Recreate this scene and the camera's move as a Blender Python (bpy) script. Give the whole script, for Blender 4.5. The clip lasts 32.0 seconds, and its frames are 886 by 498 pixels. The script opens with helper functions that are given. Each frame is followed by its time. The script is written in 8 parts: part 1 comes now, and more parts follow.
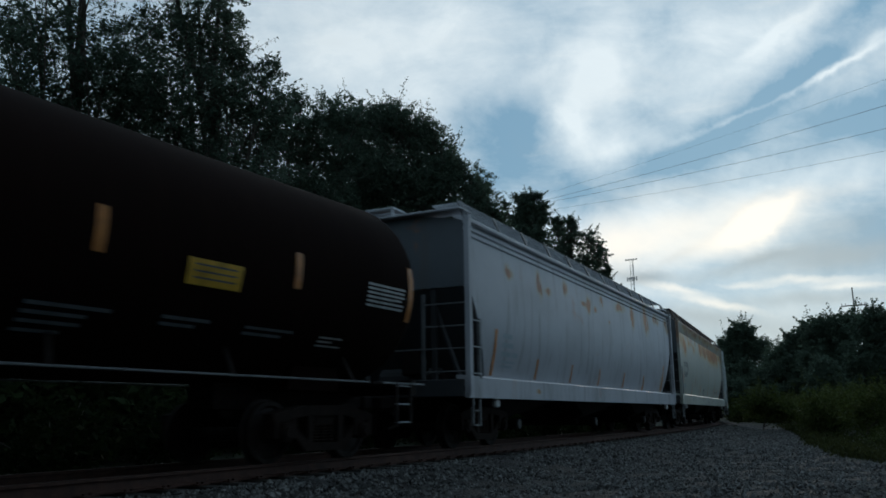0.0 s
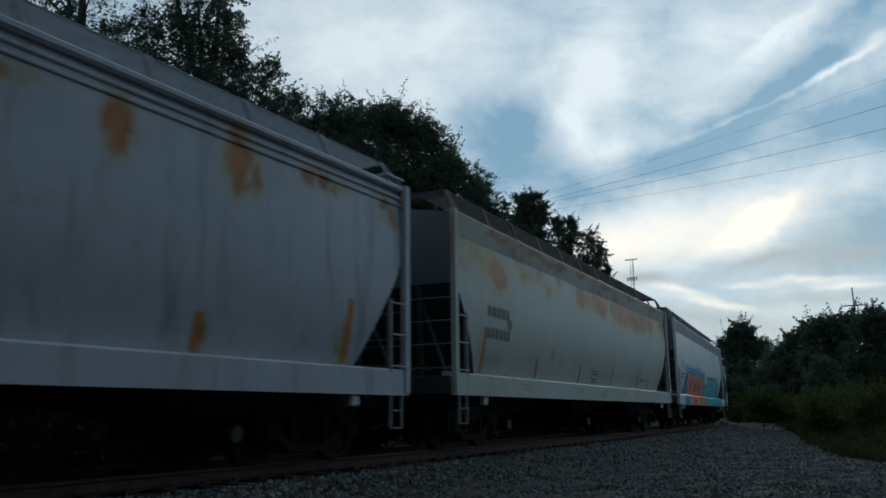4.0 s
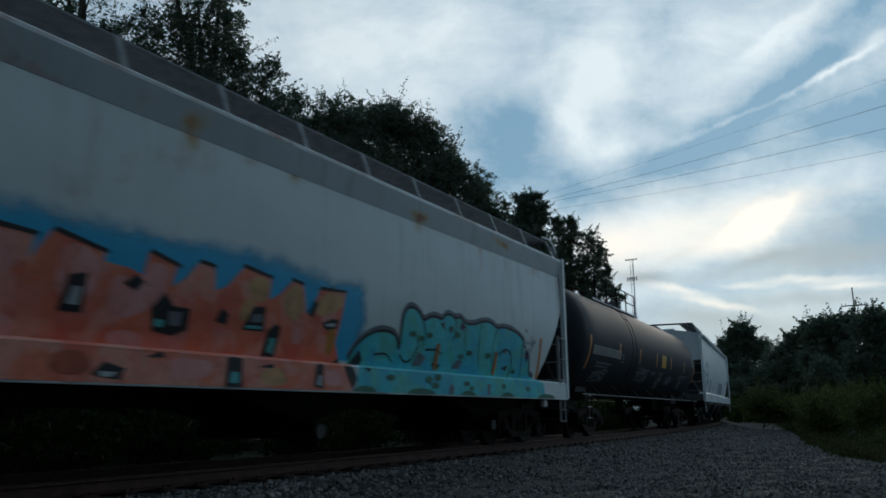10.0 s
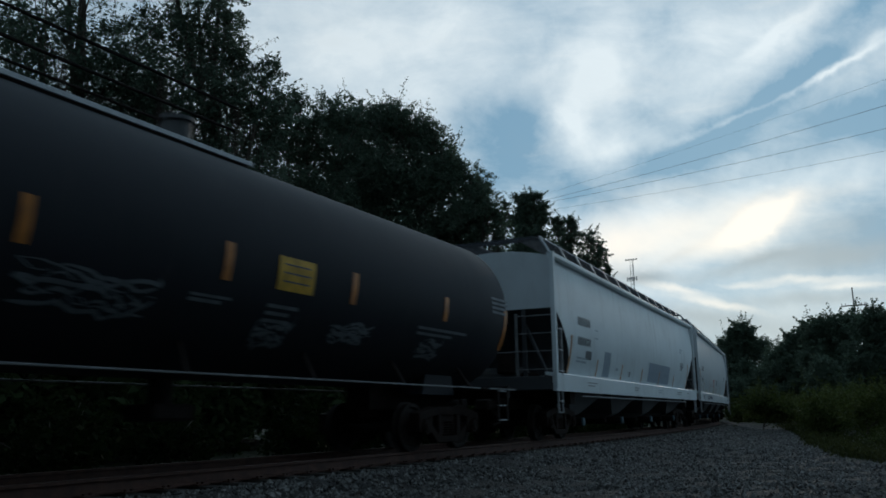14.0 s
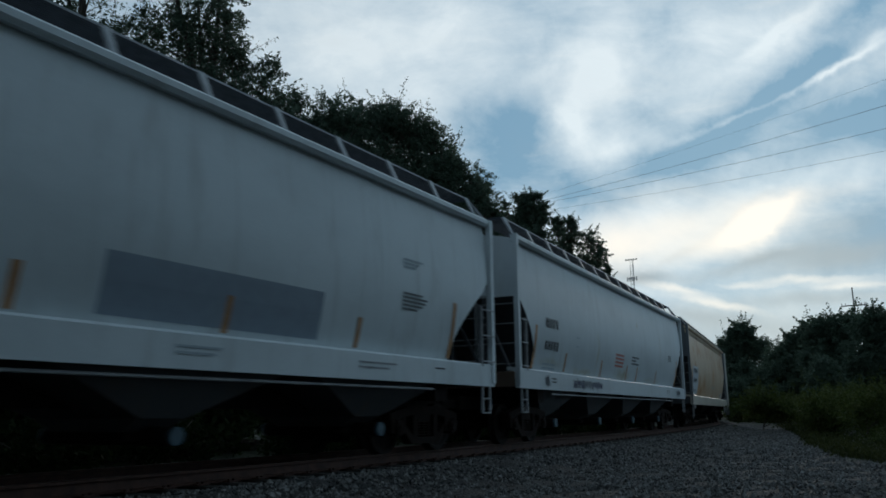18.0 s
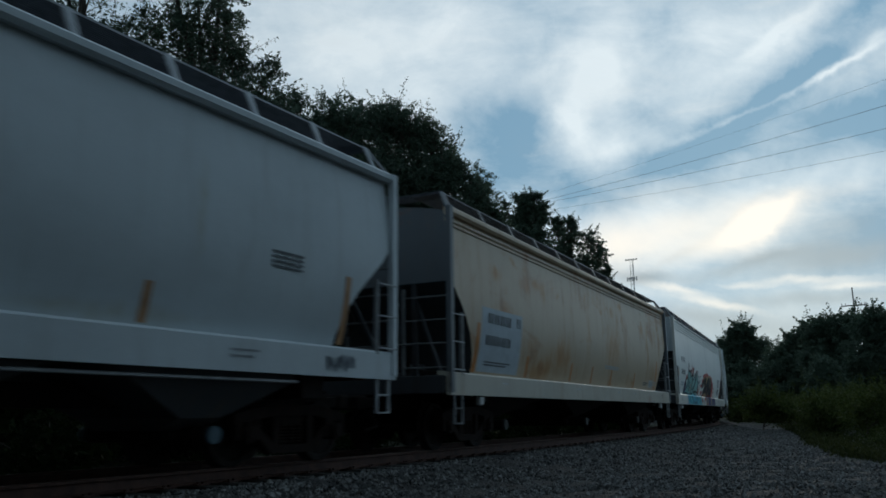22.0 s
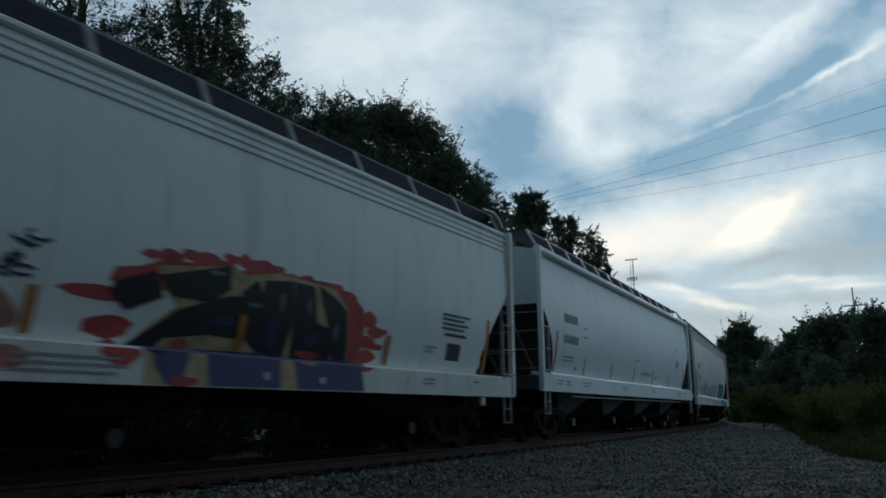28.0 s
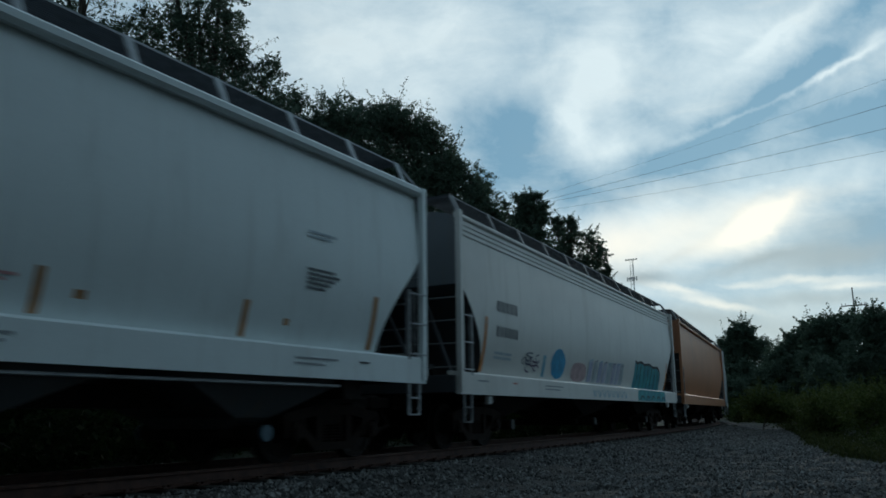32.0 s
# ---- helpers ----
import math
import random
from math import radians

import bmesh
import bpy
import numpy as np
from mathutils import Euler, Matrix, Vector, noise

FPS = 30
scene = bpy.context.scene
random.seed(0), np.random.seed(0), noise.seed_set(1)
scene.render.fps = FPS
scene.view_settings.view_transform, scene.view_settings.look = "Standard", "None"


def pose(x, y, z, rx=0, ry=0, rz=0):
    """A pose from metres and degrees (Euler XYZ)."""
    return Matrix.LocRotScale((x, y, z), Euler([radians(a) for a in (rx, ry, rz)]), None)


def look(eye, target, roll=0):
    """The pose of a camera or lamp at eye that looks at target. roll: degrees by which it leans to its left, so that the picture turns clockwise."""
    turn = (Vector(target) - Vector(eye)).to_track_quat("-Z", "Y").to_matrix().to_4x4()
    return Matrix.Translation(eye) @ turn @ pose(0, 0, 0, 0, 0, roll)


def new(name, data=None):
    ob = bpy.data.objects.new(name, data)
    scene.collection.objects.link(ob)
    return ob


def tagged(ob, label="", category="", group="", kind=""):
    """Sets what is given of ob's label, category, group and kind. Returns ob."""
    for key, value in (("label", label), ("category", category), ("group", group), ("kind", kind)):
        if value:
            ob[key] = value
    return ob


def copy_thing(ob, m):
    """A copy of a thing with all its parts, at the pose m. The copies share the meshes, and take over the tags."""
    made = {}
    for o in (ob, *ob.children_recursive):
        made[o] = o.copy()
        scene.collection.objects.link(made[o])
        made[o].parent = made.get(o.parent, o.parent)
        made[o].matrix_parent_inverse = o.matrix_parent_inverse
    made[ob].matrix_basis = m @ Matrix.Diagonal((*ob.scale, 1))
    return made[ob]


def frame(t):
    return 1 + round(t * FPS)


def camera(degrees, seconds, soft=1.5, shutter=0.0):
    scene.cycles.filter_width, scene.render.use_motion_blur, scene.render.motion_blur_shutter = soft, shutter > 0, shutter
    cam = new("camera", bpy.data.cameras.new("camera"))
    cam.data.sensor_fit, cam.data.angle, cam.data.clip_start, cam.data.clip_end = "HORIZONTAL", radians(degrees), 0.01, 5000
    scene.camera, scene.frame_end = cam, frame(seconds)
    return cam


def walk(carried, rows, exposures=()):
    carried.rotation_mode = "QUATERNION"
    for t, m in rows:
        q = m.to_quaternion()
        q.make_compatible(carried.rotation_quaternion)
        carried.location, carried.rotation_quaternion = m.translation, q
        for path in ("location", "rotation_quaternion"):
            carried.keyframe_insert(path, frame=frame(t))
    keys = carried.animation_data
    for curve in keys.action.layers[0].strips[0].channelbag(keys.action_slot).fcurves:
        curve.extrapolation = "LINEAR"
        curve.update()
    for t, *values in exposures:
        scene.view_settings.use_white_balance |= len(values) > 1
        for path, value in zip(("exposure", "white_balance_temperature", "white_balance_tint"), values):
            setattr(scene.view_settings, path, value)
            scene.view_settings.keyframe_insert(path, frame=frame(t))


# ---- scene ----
cam = camera(58.14, 32.0, soft=1.7, shutter=0.6)
EYE = (0.0, 0.0, 0.624)


def aim(yaw, pitch):
    a, b = radians(yaw), radians(pitch)
    return (EYE[0] - math.sin(a) * math.cos(b), EYE[1] + math.cos(a) * math.cos(b), EYE[2] + math.sin(b))


# a camera on a fixed stand, turned a little up and towards the oncoming train
STAND = look(EYE, aim(30.62, 11.78), -0.58)
walk(cam, [(0.0, STAND), (32.0, STAND)], exposures=[(0.0, 0.05, 6500, 10), (28.0, 0.0, 6500, 10), (30.0, 0.0, 6350, 5), (32.0, 0.0, 6350, 5)])

# ---- light ----
SUN = Vector((-0.127, 0.968, 0.214)).normalized()
sun_data = bpy.data.lights.new("sun", "SUN")
sun_data.energy, sun_data.angle, sun_data.color = 0.35, radians(14), (1.0, 0.90, 0.76)
sun = new("sun", sun_data)
sun.matrix_world = look((0, 0, 60), Vector((0, 0, 60)) - SUN)


def build_world():
    world = bpy.data.worlds.new("dusk_sky")
    scene.world = world
    world.use_nodes = True
    nt = world.node_tree
    nt.nodes.clear()
    N, K = nt.nodes.new, nt.links.new

    def math_node(op, a, b=None, clamp=False):
        n = N("ShaderNodeMath")
        n.operation, n.use_clamp = op, clamp
        for i, v in enumerate((a, b)):
            if v is None:
                continue
            if isinstance(v, (int, float)):
                n.inputs[i].default_value = v
            else:
                K(v, n.inputs[i])
        return n.outputs[0]

    def mix(fac, a, b):
        n = N("ShaderNodeMix")
        n.data_type = "RGBA"
        n.clamp_factor = True
        for sock, v in ((n.inputs[0], fac), (n.inputs[6], a), (n.inputs[7], b)):
            if isinstance(v, (int, float)):
                sock.default_value = v
            elif isinstance(v, tuple):
                sock.default_value = (*v, 1)
            else:
                K(v, sock)
        return n.outputs[2]

    def smooth(v, lo, hi):
        n = N("ShaderNodeMapRange")
        n.interpolation_type = "SMOOTHSTEP"
        n.inputs[1].default_value, n.inputs[2].default_value = lo, hi
        K(v, n.inputs[0])
        return n.outputs[0]

    coord = N("ShaderNodeTexCoord").outputs["Generated"]

    def along(direction):
        n = N("ShaderNodeVectorMath")
        n.operation = "DOT_PRODUCT"
        K(coord, n.inputs[0])
        n.inputs[1].default_value = direction
        return n.outputs["Value"]

    def lobe(direction, tight):
        """A soft spot round a direction."""
        d = math_node("SUBTRACT", along(Vector(direction).normalized()), 1.0)
        return math_node("POWER", 2.718, math_node("MULTIPLY", d, tight))

    # a chart of the western sky: u to the right, v upwards, about a point a little above the horizon
    west = STAND.to_3x3()
    depth = math_node("MAXIMUM", along(west @ Vector((0, 0, -1))), 0.12)
    u = math_node("DIVIDE", along(west @ Vector((1, 0, 0))), depth)
    v = math_node("DIVIDE", along(west @ Vector((0, 1, 0))), depth)
    chart = N("ShaderNodeCombineXYZ")
    K(u, chart.inputs[0])
    K(v, chart.inputs[1])

    def fbm(scale, detail, rough, dist, shift, stretch=(1, 1, 1), turn=0.0, colour=False):
        m = N("ShaderNodeMapping")
        m.inputs["Location"].default_value = shift
        m.inputs["Scale"].default_value = stretch
        m.inputs["Rotation"].default_value = (0, 0, turn)
        K(chart.outputs[0], m.inputs[0])
        n = N("ShaderNodeTexNoise")
        n.inputs["Scale"].default_value, n.inputs["Detail"].default_value = scale, detail
        n.inputs["Roughness"].default_value, n.inputs["Distortion"].default_value = rough, dist
        K(m.outputs[0], n.inputs["Vector"])
        return n.outputs[1 if colour else 0]

    # ragged edges: the chart is bent by noise before the cloud forms are laid on it
    push = N("ShaderNodeVectorMath")
    push.operation = "MULTIPLY_ADD"
    K(fbm(6.0, 6, 0.6, 0.0, (3, 1, 0), colour=True), push.inputs[0])
    push.inputs[1].default_value = (0.10, 0.09, 0)
    K(chart.outputs[0], push.inputs[2])
    bent = N("ShaderNodeVectorMath")
    bent.operation = "SUBTRACT"
    K(push.outputs[0], bent.inputs[0])
    bent.inputs[1].default_value = (0.05, 0.045, 0)

    def form(cu, cv, ru, rv, turn, where=None):
        """A soft oval of cloud."""
        m = N("ShaderNodeMapping")
        m.vector_type = "TEXTURE"
        m.inputs["Location"].default_value = (cu, cv, 0)
        m.inputs["Rotation"].default_value = (0, 0, radians(turn))
        m.inputs["Scale"].default_value = (ru, rv, 1)
        K(where or bent.outputs[0], m.inputs[0])
        d = N("ShaderNodeVectorMath")
        d.operation = "DOT_PRODUCT"
        K(m.outputs[0], d.inputs[0])
        K(m.outputs[0], d.inputs[1])
        return math_node("POWER", 2.718, math_node("MULTIPLY", d.outputs["Value"], -1.0))

    def total(forms, start, where=None):
        for *f, gain in forms:
            start = math_node("ADD", start, math_node("MULTIPLY", form(*f, where), gain))
        return start

    sky = N("ShaderNodeTexSky")
    sky.sky_type, sky.sun_disc = "NISHITA", False
    sky.sun_elevation, sky.sun_rotation = math.asin(SUN.z), math.atan2(SUN.x, SUN.y)
    sky.dust_density, sky.ozone_density = 1.5, 2.0
    clear = N("ShaderNodeVectorMath")
    clear.operation = "MULTIPLY"
    K(sky.outputs[0], clear.inputs[0])
    clear.inputs[1].default_value = (0.07, 0.085, 0.09)

    # a slight bend only, for the long thin streaks
    little = N("ShaderNodeVectorMath")
    little.operation = "MULTIPLY_ADD"
    K(fbm(8.0, 5, 0.6, 0.0, (1, 5, 0), colour=True), little.inputs[0])
    little.inputs[1].default_value = (0.06, 0.035, 0)
    level = N("ShaderNodeVectorMath")
    level.operation = "SUBTRACT"
    K(chart.outputs[0], level.inputs[0])
    level.inputs[1].default_value = (0.03, 0.0175, 0)
    K(level.outputs[0], little.inputs[2])
    soft = fbm(3.4, 5, 0.58, 0.4, (2.3, 0.4, 0), (1, 1.2, 1), 0.5)
    wisp = fbm(7.0, 8, 0.66, 0.7, (0.7, 3.1, 0), (0.42, 1.3, 1), -0.60)
    curd = fbm(15.0, 7, 0.62, 0.3, (4.1, 2.1, 0), (0.8, 1.0, 1), -0.4)
    cover = math_node("ADD", math_node("MULTIPLY", math_node("SUBTRACT", soft, 0.5), 1.1), math_node("MULTIPLY", math_node("SUBTRACT", wisp, 0.5), 1.15))
    cover = math_node("ADD", cover, math_node("MULTIPLY", math_node("SUBTRACT", curd, 0.5), 1.15))
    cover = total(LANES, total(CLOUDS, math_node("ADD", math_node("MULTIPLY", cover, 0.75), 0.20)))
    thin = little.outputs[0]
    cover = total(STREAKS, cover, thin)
    ahead = lobe(SUN, 1.0)
    blue = mix(ahead, (0.10, 0.163, 0.222), (0.20, 0.37, 0.52))
    broad = lobe(SUN, 0.75)
    white = mix(broad, (0.20, 0.248, 0.285), (0.775, 0.875, 0.925))
    veil = mix(cover, blue, white)
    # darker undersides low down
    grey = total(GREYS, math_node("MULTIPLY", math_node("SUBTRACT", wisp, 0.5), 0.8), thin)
    veil = mix(math_node("MULTIPLY", grey, 0.68, True), veil, mix(ahead, (0.11, 0.14, 0.17), (0.31, 0.39, 0.45)))
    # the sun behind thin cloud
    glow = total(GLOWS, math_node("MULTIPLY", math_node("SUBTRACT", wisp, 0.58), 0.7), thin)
    near_sun = lobe(SUN, 9)
    veil = mix(math_node("MULTIPLY", math_node("MULTIPLY", glow, near_sun), 1.3, True), veil, (1.0, 0.955, 0.87))
    full = mix(0.965, clear.outputs[0], veil)
    bg = N("ShaderNodeBackground")
    K(full, bg.inputs[0])
    bg.inputs[1].default_value = 1.0
    out = N("ShaderNodeOutputWorld")
    K(bg.outputs[0], out.inputs[0])


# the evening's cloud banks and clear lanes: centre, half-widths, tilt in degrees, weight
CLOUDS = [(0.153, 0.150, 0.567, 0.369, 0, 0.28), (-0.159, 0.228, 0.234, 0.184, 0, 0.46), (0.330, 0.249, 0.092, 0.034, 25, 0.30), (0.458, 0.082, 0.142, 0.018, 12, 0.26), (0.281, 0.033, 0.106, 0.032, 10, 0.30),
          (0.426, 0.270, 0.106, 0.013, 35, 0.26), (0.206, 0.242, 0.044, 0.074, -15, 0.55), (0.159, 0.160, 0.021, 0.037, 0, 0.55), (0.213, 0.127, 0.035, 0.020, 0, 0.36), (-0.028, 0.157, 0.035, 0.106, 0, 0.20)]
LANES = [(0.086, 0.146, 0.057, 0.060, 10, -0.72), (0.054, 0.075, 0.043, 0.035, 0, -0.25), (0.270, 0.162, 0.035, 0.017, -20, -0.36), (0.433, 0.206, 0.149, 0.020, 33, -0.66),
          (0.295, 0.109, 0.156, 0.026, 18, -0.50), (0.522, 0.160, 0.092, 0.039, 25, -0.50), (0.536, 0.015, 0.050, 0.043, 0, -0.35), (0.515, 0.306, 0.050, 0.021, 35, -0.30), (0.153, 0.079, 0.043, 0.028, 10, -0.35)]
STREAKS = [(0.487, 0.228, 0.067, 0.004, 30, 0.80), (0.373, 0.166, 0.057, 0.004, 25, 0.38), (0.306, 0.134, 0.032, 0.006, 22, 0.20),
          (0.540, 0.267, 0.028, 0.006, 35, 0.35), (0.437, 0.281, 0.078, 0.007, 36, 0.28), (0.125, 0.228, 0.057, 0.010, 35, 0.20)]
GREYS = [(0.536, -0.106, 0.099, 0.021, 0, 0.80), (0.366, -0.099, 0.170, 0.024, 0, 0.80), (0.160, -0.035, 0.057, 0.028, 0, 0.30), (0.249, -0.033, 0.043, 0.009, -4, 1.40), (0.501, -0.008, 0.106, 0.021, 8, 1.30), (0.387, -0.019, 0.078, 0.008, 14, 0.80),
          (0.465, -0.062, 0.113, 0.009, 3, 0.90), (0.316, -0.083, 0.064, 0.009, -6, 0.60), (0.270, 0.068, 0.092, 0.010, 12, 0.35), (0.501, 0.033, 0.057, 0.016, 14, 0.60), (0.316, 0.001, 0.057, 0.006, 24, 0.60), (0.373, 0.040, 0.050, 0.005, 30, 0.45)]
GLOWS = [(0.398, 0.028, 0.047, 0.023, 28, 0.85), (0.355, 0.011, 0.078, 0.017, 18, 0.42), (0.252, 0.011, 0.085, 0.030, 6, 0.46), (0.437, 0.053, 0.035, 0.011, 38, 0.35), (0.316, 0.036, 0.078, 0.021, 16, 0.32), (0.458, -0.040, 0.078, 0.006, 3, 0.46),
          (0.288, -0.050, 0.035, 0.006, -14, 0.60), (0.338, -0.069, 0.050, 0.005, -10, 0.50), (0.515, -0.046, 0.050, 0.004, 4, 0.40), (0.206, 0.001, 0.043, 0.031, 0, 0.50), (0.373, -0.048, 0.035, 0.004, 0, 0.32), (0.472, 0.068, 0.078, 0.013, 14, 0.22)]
build_world()

# ---- materials ----
def material(name):
    m = bpy.data.materials.new(name)
    m.use_nodes = True
    return m, m.node_tree, m.node_tree.nodes["Principled BSDF"]


def noise_of(nt, scale, detail=4, rough=0.55, stretch=(1, 1, 1), shift=(0, 0, 0), dist=0.0):
    N, K = nt.nodes.new, nt.links.new
    tc, mp, n = N("ShaderNodeTexCoord"), N("ShaderNodeMapping"), N("ShaderNodeTexNoise")
    mp.inputs["Scale"].default_value, mp.inputs["Location"].default_value = stretch, shift
    K(tc.outputs["Object"], mp.inputs[0])
    K(mp.outputs[0], n.inputs["Vector"])
    n.inputs["Scale"].default_value, n.inputs["Detail"].default_value = scale, detail
    n.inputs["Roughness"].default_value, n.inputs["Distortion"].default_value = rough, dist
    return n.outputs[0]


def ramp_of(nt, value, lo, hi):
    n = nt.nodes.new("ShaderNodeMapRange")
    n.interpolation_type = "SMOOTHSTEP"
    n.inputs[1].default_value, n.inputs[2].default_value = lo, hi
    nt.links.new(value, n.inputs[0])
    return n.outputs[0]


def calc(nt, op, a, b):
    n = nt.nodes.new("ShaderNodeMath")
    n.operation = op
    for i, v in enumerate((a, b)):
        if isinstance(v, (int, float)):
            n.inputs[i].default_value = v
        else:
            nt.links.new(v, n.inputs[i])
    return n.outputs[0]


def blend(nt, fac, a, b):
    n = nt.nodes.new("ShaderNodeMix")
    n.data_type = "RGBA"
    for sock, v in ((n.inputs[0], fac), (n.inputs[6], a), (n.inputs[7], b)):
        if isinstance(v, (int, float)):
            sock.default_value = v
        elif isinstance(v, tuple):
            sock.default_value = (*v, 1)
        else:
            nt.links.new(v, sock)
    return n.outputs[2]


def relief(nt, bsdf, height, strength, distance):
    b = nt.nodes.new("ShaderNodeBump")
    b.inputs["Strength"].default_value, b.inputs["Distance"].default_value = strength, distance
    nt.links.new(height, b.inputs["Height"])
    nt.links.new(b.outputs[0], bsdf.inputs["Normal"])


def simple(name, low, high, scale, rough=0.7, metal=0.0, bump=0.3, depth=0.004, stretch=(1, 1, 1)):
    """A surface that varies between two colours at two scales."""
    m, nt, b = material(name)
    a = noise_of(nt, scale, 5, 0.6, stretch)
    c = noise_of(nt, scale * 7, 3, 0.6, stretch, (3, 1, 2))
    v = calc(nt, "ADD", calc(nt, "MULTIPLY", a, 0.65), calc(nt, "MULTIPLY", c, 0.35))
    nt.links.new(blend(nt, ramp_of(nt, v, 0.3, 0.7), low, high), b.inputs["Base Color"])
    b.inputs["Roughness"].default_value, b.inputs["Metallic"].default_value = rough, metal
    relief(nt, b, c, bump, depth)
    return m


def car_paint(name, colour, grime=0.35, rust=0.0, top_rust=0.0, stain=(0.16, 0.11, 0.07), seed=0.0, streaks=0.3, rough=0.45, gloss=0.5, tones=((0.46, 0.155, 0.028), (0.24, 0.066, 0.014)), spots=(), halo=(0.42, 0.31, 0.13), torn=3.6):
    """Weathered car enamel: dirt film, drip streaks and rust blooms, in the car's own metres."""
    m, nt, b = material(name)
    tc = nt.nodes.new("ShaderNodeTexCoord")
    sep = nt.nodes.new("ShaderNodeSeparateXYZ")
    nt.links.new(tc.outputs["Object"], sep.inputs[0])
    film = noise_of(nt, 0.8, 6, 0.6, (0.6, 1, 1), (seed, 0, 0))
    drip = noise_of(nt, 2.2, 6, 0.65, (1.3, 1, 0.17), (seed * 2, 1, 0), 0.8)
    fine = noise_of(nt, 28, 3, 0.6, (1, 1, 1), (0, seed, 0))
    dark = tuple(c * 0.55 for c in colour)
    col = blend(nt, calc(nt, "MULTIPLY", ramp_of(nt, film, 0.35, 0.75), grime), colour, dark)
    col = blend(nt, calc(nt, "MULTIPLY", ramp_of(nt, drip, 0.50, 0.72), streaks), col, stain)
    col = blend(nt, calc(nt, "MULTIPLY", ramp_of(nt, fine, 0.45, 0.8), 0.12), col, dark)
    if rust or top_rust:
        bloom = noise_of(nt, 0.85, 7, 0.62, (0.45, 1, 1.05), (seed * 3 + 2, 0, seed), 0.7)
        run = noise_of(nt, 1.9, 6, 0.6, (1.4, 1, 0.22), (seed, 4, 2), 0.4)
        high = ramp_of(nt, sep.outputs[2], 2.6, 4.3)
        amount = calc(nt, "ADD", calc(nt, "MULTIPLY", high, top_rust), rust)
        edge = calc(nt, "ADD", calc(nt, "MULTIPLY", bloom, 0.6), calc(nt, "MULTIPLY", run, 0.4))
        spot = ramp_of(nt, calc(nt, "ADD", edge, calc(nt, "MULTIPLY", amount, 0.30)), 0.60, 0.76)
        tone = blend(nt, ramp_of(nt, noise_of(nt, 4, 5, 0.6, (1, 1, 0.5), (seed, 2, 2)), 0.35, 0.65), *tones)
        col = blend(nt, calc(nt, "MULTIPLY", spot, 0.85), col, tone)
    if spots:
        # rust blooms at their places on the side, with ragged edges
        tone = blend(nt, ramp_of(nt, noise_of(nt, 3.2, 5, 0.6, (1, 1, 0.6), (seed, 7, 2)), 0.35, 0.65), *tones)
        ragged = noise_of(nt, 3.6, 8, 0.74, (1, 1, 0.42), (seed, 3, 5), 0.5)
        bend_c = nt.nodes.new("ShaderNodeVectorMath")
        bend_c.operation = "MULTIPLY_ADD"
        warp = nt.nodes.new("ShaderNodeTexNoise")
        warp.inputs["Scale"].default_value, warp.inputs["Detail"].default_value = 1.6, 4
        nt.links.new(tc.outputs["Object"], warp.inputs["Vector"])
        nt.links.new(warp.outputs[1], bend_c.inputs[0])
        bend_c.inputs[1].default_value = (0.5, 0, 0.4)
        nt.links.new(tc.outputs["Object"], bend_c.inputs[2])
        total = 0.0
        for cx, cz, rx, rz, gain in spots:
            mp = nt.nodes.new("ShaderNodeMapping")
            mp.vector_type = "TEXTURE"
            mp.inputs["Location"].default_value = (cx + 0.25, 0, cz + 0.2)
            mp.inputs["Scale"].default_value = (rx, 1e4, rz)
            nt.links.new(bend_c.outputs[0], mp.inputs[0])
            dot = nt.nodes.new("ShaderNodeVectorMath")
            dot.operation = "DOT_PRODUCT"
            nt.links.new(mp.outputs[0], dot.inputs[0])
            nt.links.new(mp.outputs[0], dot.inputs[1])
            oval = calc(nt, "POWER", 2.718, calc(nt, "MULTIPLY", dot.outputs["Value"], -1.0))
            total = calc(nt, "ADD", total, calc(nt, "MULTIPLY", oval, gain))
        broken = calc(nt, "MAXIMUM", calc(nt, "ADD", calc(nt, "MULTIPLY", calc(nt, "SUBTRACT", ragged, 0.5), torn), 1.0), 0.0)
        total = calc(nt, "MULTIPLY", total, broken)
        col = blend(nt, calc(nt, "MULTIPLY", ramp_of(nt, total, 0.02, 0.90), 0.80), col, halo)
        col = blend(nt, calc(nt, "MULTIPLY", ramp_of(nt, total, 0.50, 1.45), 1.0), col, tone)
    nt.links.new(col, b.inputs["Base Color"])
    b.inputs["Roughness"].default_value = rough
    b.inputs["Specular IOR Level"].default_value = gloss
    wave = noise_of(nt, 1.1, 2, 0.5, (1, 1, 0.6), (seed, 3, 1))
    relief(nt, b, calc(nt, "ADD", wave, calc(nt, "MULTIPLY", fine, 0.05)), 0.25, 0.02)
    return m


def flat_paint(name, colour, rough=0.55, low=0.6):
    m, nt, b = material(name)
    n = noise_of(nt, 5, 5, 0.6)
    nt.links.new(blend(nt, ramp_of(nt, n, 0.35, 0.75), colour, tuple(c * low for c in colour)), b.inputs["Base Color"])
    b.inputs["Roughness"].default_value = rough
    return m


